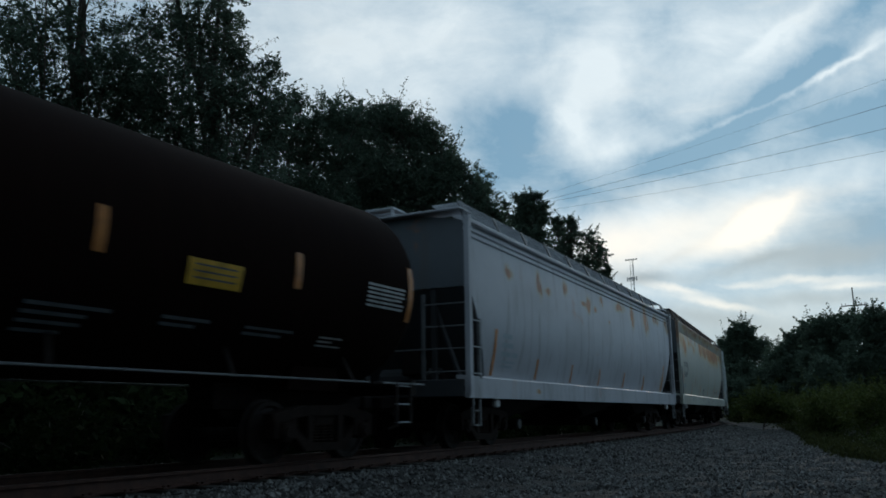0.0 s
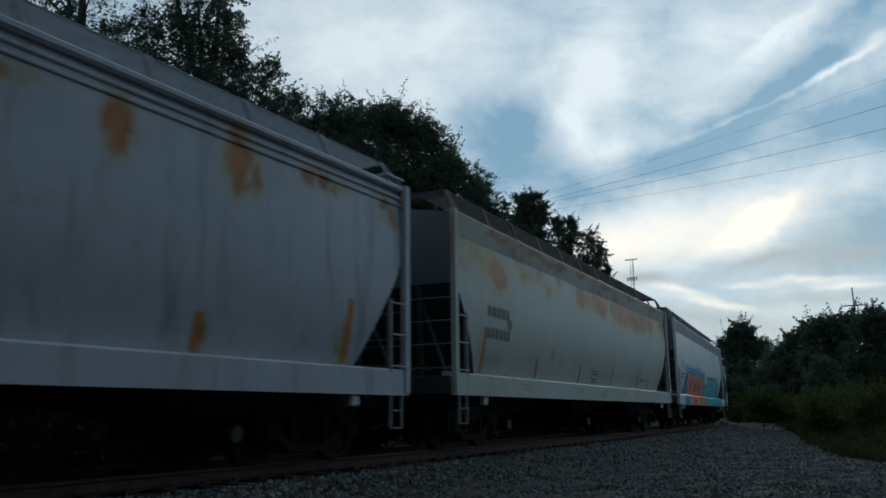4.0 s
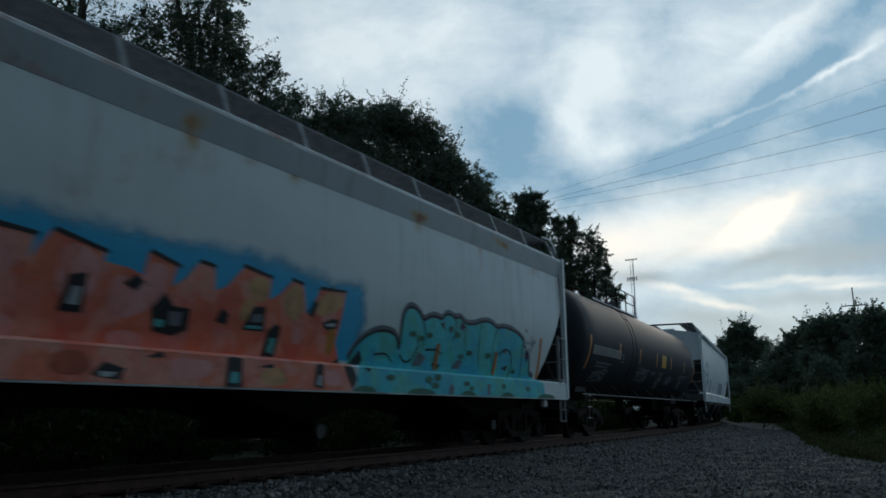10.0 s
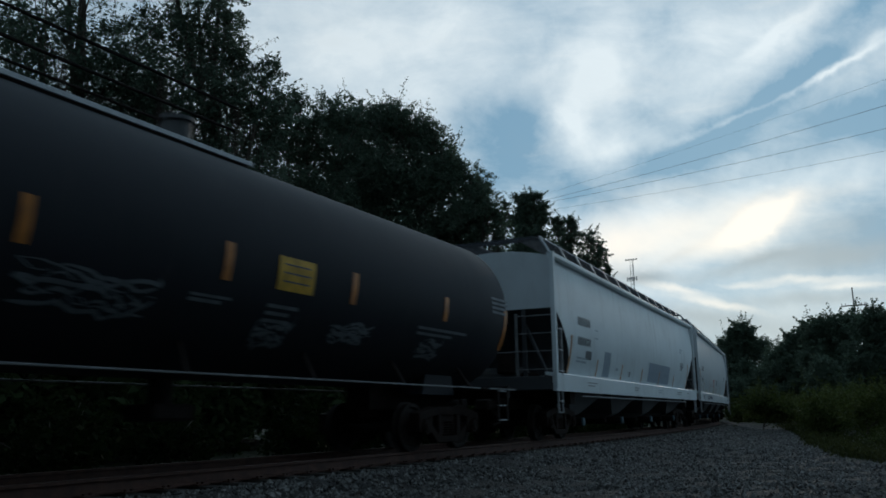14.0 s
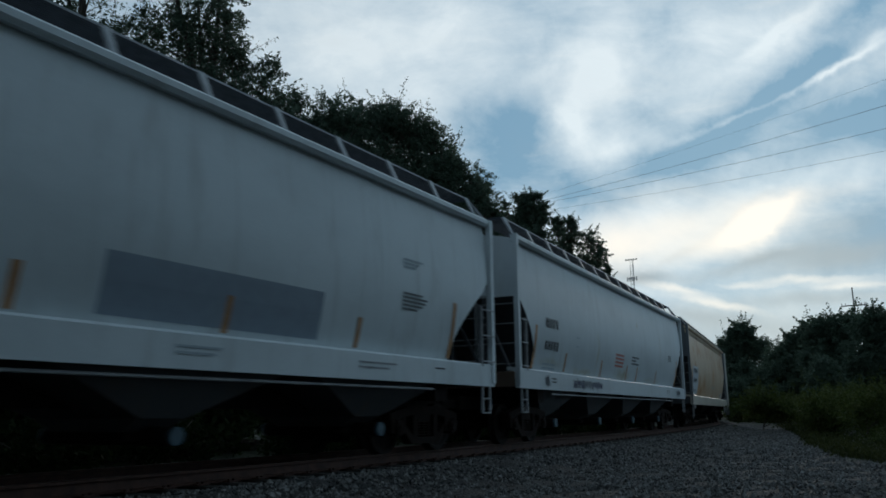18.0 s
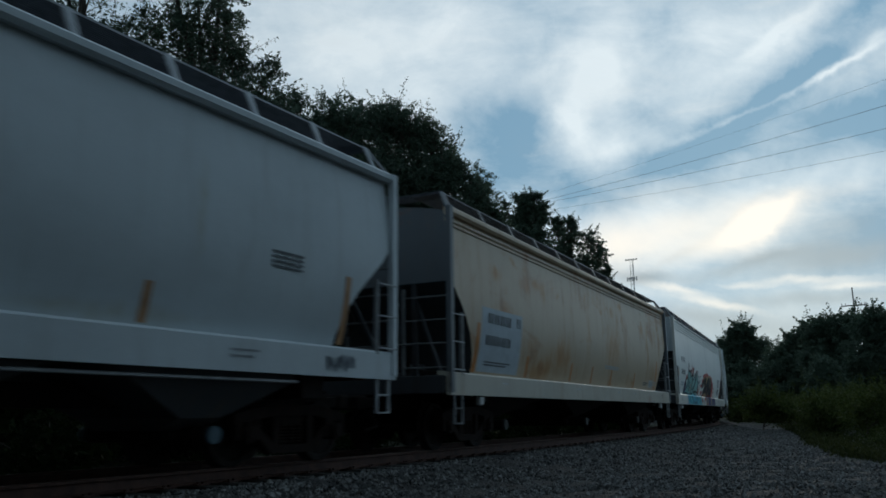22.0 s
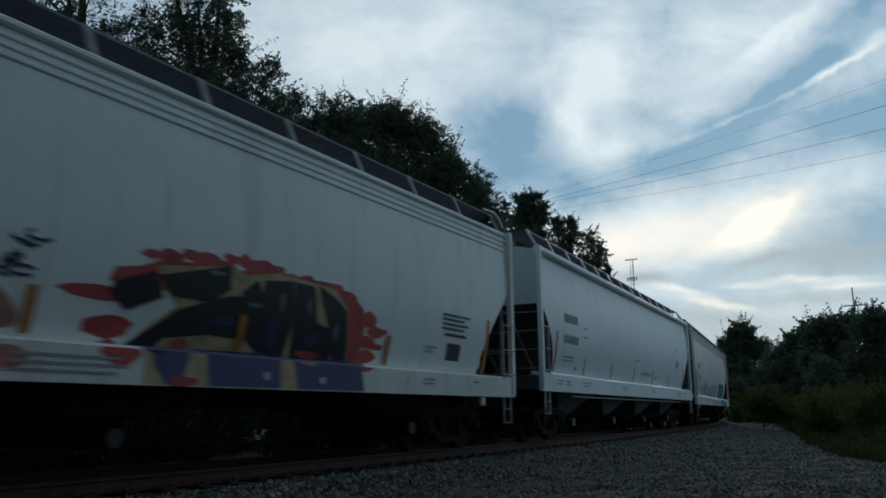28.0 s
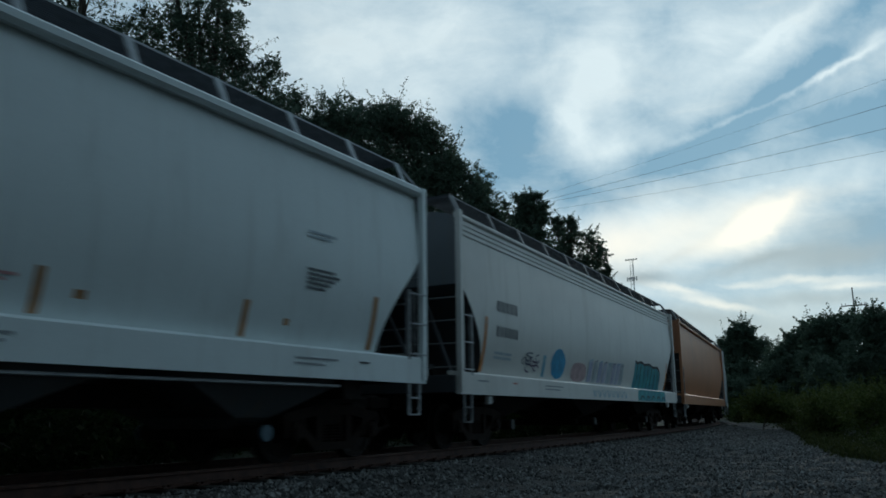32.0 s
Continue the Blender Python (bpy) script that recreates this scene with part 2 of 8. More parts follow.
def leaf_material(name, low, high, gloss=0.5):
    """Leaf blades: light shines through them as well as off them."""
    m, nt, b = material(name)
    geo = nt.nodes.new("ShaderNodeNewGeometry")
    col = blend(nt, geo.outputs["Random Per Island"], low, high)
    nt.links.new(col, b.inputs["Base Color"])
    b.inputs["Roughness"].default_value, b.inputs["Specular IOR Level"].default_value = 0.6, gloss
    thin, both_ways = nt.nodes.new("ShaderNodeBsdfTranslucent"), nt.nodes.new("ShaderNodeMixShader")
    nt.links.new(col, thin.inputs["Color"])
    both_ways.inputs[0].default_value = 0.5
    nt.links.new(b.outputs[0], both_ways.inputs[1])
    nt.links.new(thin.outputs[0], both_ways.inputs[2])
    nt.links.new(both_ways.outputs[0], nt.nodes["Material Output"].inputs["Surface"])
    return m


def gravel_material(name, low, high, warm):
    """Crushed stone too fine to lay piece by piece: cells with their own grey, and raised middles."""
    m, nt, b = material(name)
    tc, vo = nt.nodes.new("ShaderNodeTexCoord"), nt.nodes.new("ShaderNodeTexVoronoi")
    vo.inputs["Scale"].default_value, vo.inputs["Randomness"].default_value = 24, 1.0
    nt.links.new(tc.outputs["Object"], vo.inputs["Vector"])
    sep = nt.nodes.new("ShaderNodeSeparateColor")
    nt.links.new(vo.outputs["Color"], sep.inputs[0])
    col = blend(nt, sep.outputs[0], low, high)
    col = blend(nt, calc(nt, "MULTIPLY", ramp_of(nt, sep.outputs[1], 0.75, 0.95), 0.6), col, warm)
    col = blend(nt, calc(nt, "MULTIPLY", ramp_of(nt, vo.outputs["Distance"], 0.35, 0.75), 0.8), col, tuple(c * 0.3 for c in low))
    col = blend(nt, calc(nt, "MULTIPLY", ramp_of(nt, noise_of(nt, 0.7, 4, 0.6), 0.4, 0.7), 0.4), col, low)
    nt.links.new(col, b.inputs["Base Color"])
    b.inputs["Roughness"].default_value = 0.9
    relief(nt, b, calc(nt, "SUBTRACT", 1.0, vo.outputs["Distance"]), 1.0, 0.03)
    return m


def stone_material(name, low, high):
    m, nt, b = material(name)
    geo = nt.nodes.new("ShaderNodeNewGeometry")
    col = blend(nt, geo.outputs["Random Per Island"], low, high)
    col = blend(nt, calc(nt, "MULTIPLY", ramp_of(nt, noise_of(nt, 40, 3, 0.6), 0.45, 0.75), 0.4), col, low)
    nt.links.new(col, b.inputs["Base Color"])
    b.inputs["Roughness"].default_value = 0.88
    return m


GRAVEL = gravel_material("ballast_gravel", (0.014, 0.014, 0.014), (0.052, 0.051, 0.050), (0.055, 0.045, 0.036))
STONE = stone_material("ballast_stone", (0.024, 0.023, 0.022), (0.225, 0.217, 0.205))
SOIL = simple("soil_and_litter", (0.02, 0.024, 0.012), (0.05, 0.05, 0.028), 1.5, 0.95, 0, 0.8, 0.05)
RAIL_STEEL = simple("rusty_rail_steel", (0.040, 0.016, 0.011), (0.095, 0.040, 0.026), 6, 0.7, 0.2, 0.4, 0.003)
RAIL_HEAD = simple("worn_rail_head", (0.09, 0.06, 0.05), (0.18, 0.13, 0.11), 4, 0.5, 0.5, 0.2, 0.001)
TIE_WOOD = simple("creosoted_tie_wood", (0.022, 0.018, 0.015), (0.06, 0.048, 0.04), 5, 0.9, 0, 0.8, 0.01, (0.3, 3, 3))
BARK = simple("tree_bark", (0.05, 0.04, 0.03), (0.13, 0.11, 0.09), 4, 0.95, 0, 1.0, 0.03, (1, 1, 0.3))
LEAF_DARK = leaf_material("cedar_leaf", (0.05, 0.078, 0.055), (0.115, 0.16, 0.11), 0.25)
LEAF_BUSH = leaf_material("bush_leaf", (0.032, 0.048, 0.012), (0.075, 0.096, 0.026), 0.15)
# two greens kept near black: the trees' shade is put into the colour
LEAF_SHADED = leaf_material("shade_leaf", (0.02, 0.035, 0.012), (0.04, 0.06, 0.022), 0.1)
LEAF_WEED_SHADED = leaf_material("weed_leaf", (0.006, 0.012, 0.004), (0.014, 0.026, 0.007), 0.05)
GRASS = leaf_material("grass_blade", (0.022, 0.030, 0.010), (0.052, 0.060, 0.020), 0.15)
TRUCK_IRON = simple("truck_cast_iron", (0.010, 0.006, 0.0045), (0.024, 0.013, 0.009), 7, 0.85, 0.0, 0.5, 0.004)
WHEEL_STEEL = simple("wheel_steel", (0.013, 0.010, 0.009), (0.034, 0.026, 0.022), 8, 0.7, 0.2, 0.4, 0.003)
DARK_STEEL = simple("dark_underframe_steel", (0.010, 0.0075, 0.007), (0.026, 0.018, 0.015), 5, 0.85, 0.0, 0.4, 0.004)
for grimed in (TRUCK_IRON, WHEEL_STEEL, DARK_STEEL):
    grimed.node_tree.nodes["Principled BSDF"].inputs["Specular IOR Level"].default_value = 0.2
GRATE_PALE = simple("pale_grating", (0.42, 0.44, 0.46), (0.60, 0.62, 0.64), 6, 0.6, 0.2, 0.2, 0.002)
GRATE_MID = simple("rusty_grating", (0.13, 0.125, 0.13), (0.25, 0.24, 0.245), 6, 0.7, 0.1, 0.2, 0.002)
GRATE = simple("weathered_grating", (0.030, 0.034, 0.042), (0.075, 0.083, 0.098), 6, 0.6, 0.5, 0.2, 0.002)
DULL_STEEL = simple("dull_painted_steel", (0.12, 0.125, 0.13), (0.24, 0.245, 0.25), 5, 0.6, 0.1, 0.2, 0.002)
GALV = simple("galvanised_bracket", (0.24, 0.25, 0.26), (0.38, 0.39, 0.40), 5, 0.5, 0.2, 0.2, 0.002)
POLE_WOOD = simple("weathered_pole_wood", (0.12, 0.11, 0.10), (0.22, 0.205, 0.19), 4, 0.9, 0, 0.6, 0.01, (2, 2, 0.2))
WIRE = simple("wire_aluminium", (0.05, 0.05, 0.055), (0.09, 0.09, 0.095), 3, 0.6, 0.4, 0.0, 0.001)
# distant haze is put into this pale steel grey
MAST = simple("mast_steel", (0.34, 0.34, 0.35), (0.48, 0.48, 0.49), 2, 0.6, 0.4, 0.0, 0.002)
ORANGE = flat_paint("orange_reflective_tape", (0.60, 0.215, 0.04), 0.4)
FADED_ORANGE = flat_paint("sun_faded_orange_tape", (0.50, 0.255, 0.115), 0.5)
YELLOW = flat_paint("yellow_placard", (0.75, 0.42, 0.03), 0.5)
WHITE_MARK = flat_paint("white_stencil", (0.55, 0.55, 0.54), 0.6)
GREY_MARK = flat_paint("grey_stencil", (0.13, 0.14, 0.15), 0.6)
SILL_MARK = flat_paint("faint_sill_stencil", (0.30, 0.315, 0.33), 0.6)
BLACK_MARK = flat_paint("black_stencil", (0.03, 0.03, 0.035), 0.6)
RED_MARK = flat_paint("red_stencil", (0.60, 0.20, 0.165), 0.6)
BLUE_PATCH = flat_paint("blue_grey_overpaint", (0.27, 0.325, 0.385), 0.6, 0.9)
GREY_PATCH = flat_paint("grey_overpaint", (0.38, 0.44, 0.48), 0.6, 0.9)
OUTLET_BLUE = flat_paint("pale_blue_outlet_cap", (0.07, 0.13, 0.165), 0.6)
OUTLET_GREY = flat_paint("dusty_outlet_cap", (0.05, 0.05, 0.048), 0.7)
GRAFFITI = {k: flat_paint("spray_paint_" + k, c, 0.6) for k, c in dict(
    blue=(0.03, 0.31, 0.54), teal=(0.09, 0.45, 0.46), green=(0.03, 0.16, 0.10), orange=(0.50, 0.10, 0.045), coral=(0.48, 0.15, 0.12),
    peach=(0.66, 0.36, 0.16), black=(0.008, 0.008, 0.012), navy=(0.022, 0.030, 0.10), sand=(0.52, 0.38, 0.20), purple=(0.08, 0.035, 0.11),
    pale=(0.45, 0.50, 0.52), pink=(0.50, 0.34, 0.34), grey=(0.16, 0.18, 0.21), amber=(0.60, 0.26, 0.04)).items()}
# the shade of the car-end recesses is put into this near-black colour
RECESS_SHADE = car_paint("grimy_dark_end_enamel", (0.062, 0.065, 0.070), 0.4, 0, 0, (0.05, 0.035, 0.025), seed=47.0, streaks=0.4, rough=0.8, gloss=0.3)


def sprayed(name, colours, scale, rough=0.6):
    """Spray paint that drifts from one can to the next."""
    m, nt, b = material(name)
    col = colours[0]
    for k, c in enumerate(colours[1:]):
        n = noise_of(nt, scale * (1 + 0.3 * k), 4, 0.5, (1, 1, 0.8), (k * 3.1, 0, k * 1.7), 0.6)
        col = blend(nt, ramp_of(nt, n, 0.47, 0.60), col, c)
    fine = noise_of(nt, 14, 4, 0.6)
    nt.links.new(blend(nt, calc(nt, "MULTIPLY", ramp_of(nt, fine, 0.45, 0.8), 0.3), col, (0.05, 0.05, 0.055)), b.inputs["Base Color"])
    b.inputs["Roughness"].default_value = rough
    return m


GRAFFITI["embers"] = sprayed("spray_paint_embers", [(0.78, 0.19, 0.10), (0.74, 0.25, 0.20), (0.70, 0.14, 0.08), (0.76, 0.30, 0.22)], 1.5)
GRAFFITI["lagoon"] = sprayed("spray_paint_lagoon", [(0.055, 0.54, 0.60), (0.08, 0.62, 0.66), (0.04, 0.44, 0.58), (0.09, 0.50, 0.45)], 1.3)
GRAFFITI["jade"] = sprayed("spray_paint_jade", [(0.29, 0.58, 0.55), (0.40, 0.68, 0.62), (0.20, 0.46, 0.48), (0.34, 0.58, 0.54)], 1.8)
GRAFFITI["aqua"] = sprayed("spray_paint_aqua", [(0.05, 0.45, 0.55), (0.09, 0.55, 0.60), (0.03, 0.33, 0.52)], 1.8)
GRAFFITI["blush"] = sprayed("spray_paint_blush", [(0.74, 0.30, 0.27), (0.72, 0.22, 0.17), (0.78, 0.36, 0.34)], 2.2)
GRAFFITI["rosewood"] = sprayed("spray_paint_rosewood", [(0.36, 0.14, 0.11), (0.24, 0.10, 0.10), (0.42, 0.20, 0.15)], 2.2)
GRAFFITI["deep"] = sprayed("spray_paint_deep", [(0.03, 0.26, 0.29), (0.05, 0.34, 0.36), (0.02, 0.20, 0.26)], 2.0)
GRAFFITI["lilac"] = sprayed("spray_paint_lilac", [(0.38, 0.38, 0.50), (0.46, 0.46, 0.55)], 2.0)
GRAFFITI["haze"] = sprayed("spray_paint_haze", [(0.16, 0.36, 0.47), (0.22, 0.40, 0.50)], 2.0)
GRAFFITI["violet"] = sprayed("spray_paint_violet", [(0.055, 0.055, 0.15), (0.04, 0.045, 0.12)], 2.0)
GRAFFITI["crimson"] = sprayed("spray_paint_crimson", [(0.50, 0.07, 0.06), (0.40, 0.045, 0.045)], 2.5)


def overspray(name, colour, z0, z1, xs):
    """Paint mist that thins out upwards and towards both ends."""
    m, nt, b = material(name)
    b.inputs["Base Color"].default_value = (*colour, 1)
    b.inputs["Roughness"].default_value = 0.6
    tc, sep = nt.nodes.new("ShaderNodeTexCoord"), nt.nodes.new("ShaderNodeSeparateXYZ")
    nt.links.new(tc.outputs["Object"], sep.inputs[0])
    wave = calc(nt, "MULTIPLY", calc(nt, "SUBTRACT", noise_of(nt, 1.6, 6, 0.62), 0.5), 0.55)
    up = ramp_of(nt, calc(nt, "ADD", sep.outputs[2], wave), z1, z0)
    left = ramp_of(nt, calc(nt, "ADD", sep.outputs[0], wave), xs[0], xs[0] + 0.4)
    right = ramp_of(nt, calc(nt, "ADD", sep.outputs[0], wave), xs[1], xs[1] - 0.4)
    grit = ramp_of(nt, noise_of(nt, 60, 2, 0.5), 0.2, 0.7)
    nt.links.new(calc(nt, "MULTIPLY", calc(nt, "MULTIPLY", up, calc(nt, "MULTIPLY", left, right)), calc(nt, "ADD", 0.75, calc(nt, "MULTIPLY", grit, 0.25))), b.inputs["Alpha"])
    return m


GRAFFITI["mist"] = overspray("blue_overspray", (0.015, 0.42, 0.72), 2.40, 2.72, (-6.2, 0.75))

# ---- mesh tools ----
def part(name, bm, mat, parent, label="", smooth=False):
    """Links a bmesh as one mesh object under a thing or a part."""
    me = bpy.data.meshes.new(name)
    bm.to_mesh(me)
    bm.free()
    return part_of(name, me, mat, parent, label, smooth)


def part_of(name, me, mat, parent, label="", smooth=False):
    if mat is not None and not me.materials:
        me.materials.append(mat)
    if smooth:
        me.shade_smooth()
    ob = new(name, me)
    ob.parent = parent
    if label:
        tagged(ob, label)
    return ob


def box(bm, x0, x1, y0, y1, z0, z1, bevel=0.0):
    m = Matrix.Translation(((x0 + x1) / 2, (y0 + y1) / 2, (z0 + z1) / 2)) @ Matrix.Diagonal((abs(x1 - x0), abs(y1 - y0), abs(z1 - z0), 1))
    r = bmesh.ops.create_cube(bm, size=1, matrix=m)
    if bevel:
        edges = {e for v in r["verts"] for e in v.link_edges}
        bmesh.ops.bevel(bm, geom=list(edges), offset=bevel, segments=1, affect="EDGES")
    return bm


def tube(bm, a, b, r, seg=8, r2=None):
    a, b = Vector(a), Vector(b)
    d = b - a
    m = Matrix.Translation((a + b) / 2) @ d.to_track_quat("Z", "Y").to_matrix().to_4x4()
    bmesh.ops.create_cone(bm, cap_ends=True, segments=seg, radius1=r, radius2=r if r2 is None else r2, depth=d.length, matrix=m)
    return bm


def bar(bm, a, b, w, h):
    """A square bar from a to b, w wide and h deep."""
    a, b = Vector(a), Vector(b)
    d = b - a
    m = Matrix.Translation((a + b) / 2) @ d.to_track_quat("X", "Z").to_matrix().to_4x4() @ Matrix.Diagonal((d.length, w, h, 1))
    bmesh.ops.create_cube(bm, size=1, matrix=m)
    return bm


def prism(bm, pts, y0, y1):
    """A plate with an outline in x and z, from y0 to y1."""
    a = [bm.verts.new((x, y0, z)) for x, z in pts]
    b = [bm.verts.new((x, y1, z)) for x, z in pts]
    n = len(pts)
    bm.faces.new(a)
    bm.faces.new(b[::-1])
    for i in range(n):
        bm.faces.new((a[i], b[i], b[(i + 1) % n], a[(i + 1) % n]))
    bmesh.ops.recalc_face_normals(bm, faces=bm.faces[:])
    return bm


def grid_mesh(name, rows, mats=(), pick=None, closed=False):
    """A mesh over a grid of points, rows x columns."""
    a = np.asarray(rows, float)
    n, m = a.shape[:2]
    idx = np.arange(n * m).reshape(n, m)
    f = np.stack([idx[:-1, :-1], idx[:-1, 1:], idx[1:, 1:], idx[1:, :-1]], -1).reshape(-1, 4)
    me = bpy.data.meshes.new(name)
    me.from_pydata(a.reshape(-1, 3).tolist(), [], f.tolist())
    for mt in mats:
        me.materials.append(mt)
    if pick is not None:
        me.polygons.foreach_set("material_index", np.asarray(pick, np.int32).ravel())
    return me


# ---- the line of the track ----
STEP = 0.5
S_GRID = np.arange(-160, 420 + STEP, STEP)


def bend(s):
    k = np.where(s < 0, 0.00304, 0.003038 - 5.594e-05 * s + 1.5036e-06 * s * s)
    return np.minimum(np.where(s > 75, 0.0073, k), 0.0073)


HEAD = np.cumsum(bend(S_GRID)) * STEP
zero = int(np.argmin(abs(S_GRID)))
HEAD -= HEAD[zero]
PX = np.cumsum(-np.sin(HEAD)) * STEP
PY = np.cumsum(np.cos(HEAD)) * STEP
PX, PY = PX - PX[zero] - 8.426, PY - PY[zero]


def on_track(s, lat=0.0, z=0.0):
    """A point s metres along the track, lat metres to the camera's side of its middle."""
    x, y, h = np.interp(s, S_GRID, PX), np.interp(s, S_GRID, PY), np.interp(s, S_GRID, HEAD)
    return Vector((x + lat * math.cos(h), y + lat * math.sin(h), z))


def heading(s):
    return float(np.interp(s, S_GRID, HEAD))


def track_coords(x, y):
    """The distance along and beside the track of ground points."""
    xs, ys = np.ravel(x), np.ravel(y)
    s_out, lat = np.zeros(len(xs)), np.zeros(len(xs))
    px, py, hd, sg = PX[::4], PY[::4], HEAD[::4], S_GRID[::4]
    for i in range(0, len(xs), 4000):
        dx, dy = xs[i:i + 4000, None] - px, ys[i:i + 4000, None] - py
        j = np.argmin(dx * dx + dy * dy, 1)
        r = np.arange(len(j))
        lat[i:i + 4000] = dx[r, j] * np.cos(hd[j]) + dy[r, j] * np.sin(hd[j])
        s_out[i:i + 4000] = sg[j] + (-dx[r, j] * np.sin(hd[j]) + dy[r, j] * np.cos(hd[j]))
    return s_out.reshape(np.shape(x)), lat.reshape(np.shape(x))


def ground_height(s, lat):
    """The bed: ballast level with the ties, a shoulder, a gravel service strip, a shallow ditch."""
    return np.interp(lat, [-60, -14, -7, -4.2, -3.0, -1.9, -1.35, -1.2, 1.2, 1.35, 1.9, 3.4, 9.0, 12, 40],
                     [0.3, -0.3, -0.75, -0.75, -0.55, -0.21, -0.19, -0.25, -0.25, -0.19, -0.21, -0.45, -0.5, -0.35, 0.2])


def verge(s):
    """Where the gravel strip ends on the camera's side."""
    return np.interp(s, [-30, 10, 18.5, 20.5, 22, 28.5, 44, 70, 110], [8.2, 8.2, 8.2, 7.5, 6.9, 6.1, 5.1, 4.3, 4.0])

# ---- ground ----
def lines(spans):
    out = []
    for a, b, step in spans:
        out += list(np.arange(a, b, step))
    return np.array(out + [spans[-1][1]])


def build_ground():
    xs = lines([(-2500, -300, 300), (-300, -60, 20), (-60, -24, 2.0), (-24, -14, 0.6), (-14, 4, 0.28), (4, 12, 1.0), (12, 60, 6), (60, 300, 30), (300, 2500, 300)])
    ys = lines([(-2500, -300, 300), (-300, -40, 20), (-40, 0, 2.0), (0, 60, 0.45), (60, 140, 1.2), (140, 300, 10), (300, 3000, 300)])
    X, Y = np.meshgrid(xs, ys)
    s, lat = track_coords(X, Y)
    near = (s > -150) & (s < 300)
    Z = np.where(near, ground_height(s, np.clip(lat, -60, 40)), 0.2)
    rng = np.random.default_rng(3)
    rough = np.where(abs(lat) < 1.3, 0.01, np.where((lat > 1.3) & (lat < 9), 0.025, 0.06))
    Z = Z + rng.normal(0, 1, Z.shape) * rough * near + 0.05 * np.sin(X * 0.7 + 1) * np.sin(Y * 0.45) * near * (abs(lat) > 2)
    cs, cl = (s[:-1, :-1] + s[1:, 1:]) / 2, (lat[:-1, :-1] + lat[1:, 1:]) / 2
    wob = 0.25 * np.sin(cs * 0.9) + 0.2 * np.sin(cs * 2.3 + 1)
    gravel = (cl > -3.4 + 0.3 * wob) & (cl < verge(cs) + wob) & (cs > -150) & (cs < 300)
    me = grid_mesh("ground", np.stack([X, Y, Z], -1), (SOIL, GRAVEL), gravel.astype(int))
    me.shade_smooth()
    tagged(new("ground", me), "grey gravel strip beside dark weedy soil", "ground", kind="structure")


def surface(s, lat):
    return float(ground_height(s, lat)) + 0.0


def build_stones():
    """Loose ballast on the shoulder and the service strip."""
    rng = np.random.default_rng(11)
    base = np.array([(1, 0, 0), (-1, 0, 0), (0, 1, 0), (0, -1, 0), (0, 0, 1), (0, 0, -1)], float)
    tris = np.array([(0, 2, 4), (2, 1, 4), (1, 3, 4), (3, 0, 4), (2, 0, 5), (1, 2, 5), (3, 1, 5), (0, 3, 5)])
    n = 60000
    s = 1 + 54 * rng.random(n) ** 1.7
    lat = 1.2 + rng.random(n) * 8.6
    keep = lat < verge(s) + 0.35
    s, lat = s[keep], lat[keep]
    n = len(s)
    size = rng.uniform(0.020, 0.044, n) * (1 + 0.4 * (rng.random(n) > 0.95)) * (1 + s / 90)
    high = ground_height(s, lat)
    places = [on_track(a, b) for a, b in zip(s, lat)]
    px, py = np.array([q.x for q in places]), np.array([q.y for q in places])
    high = high + 0.05 * np.sin(px * 0.7 + 1) * np.sin(py * 0.45) * (abs(lat) > 2) + 0.012
    verts = np.empty((n, 6, 3))
    for i in range(n):
        v = base * rng.uniform(0.55, 1.25, (6, 1)) * size[i] * rng.uniform(0.6, 1.15, 3)
        a, t = rng.uniform(0, 6.28), rng.normal(0, 0.5)
        v = v @ np.array([[1, 0, 0], [0, math.cos(t), -math.sin(t)], [0, math.sin(t), math.cos(t)]]) @ np.array([[math.cos(a), math.sin(a), 0], [-math.sin(a), math.cos(a), 0], [0, 0, 1]])
        verts[i] = v + (px[i], py[i], high[i])
    faces = (tris[None] + 6 * np.arange(n)[:, None, None]).reshape(-1, 3)
    verts = [verts.reshape(-1, 3)]
    faces = [faces]
    me = bpy.data.meshes.new("loose_ballast")
    me.from_pydata(np.concatenate(verts).tolist(), [], np.concatenate(faces).tolist())
    me.materials.append(STONE)
    tagged(new("loose_ballast", me), "loose grey crushed-stone ballast on the gravel strip", "gravel", kind="stuff")


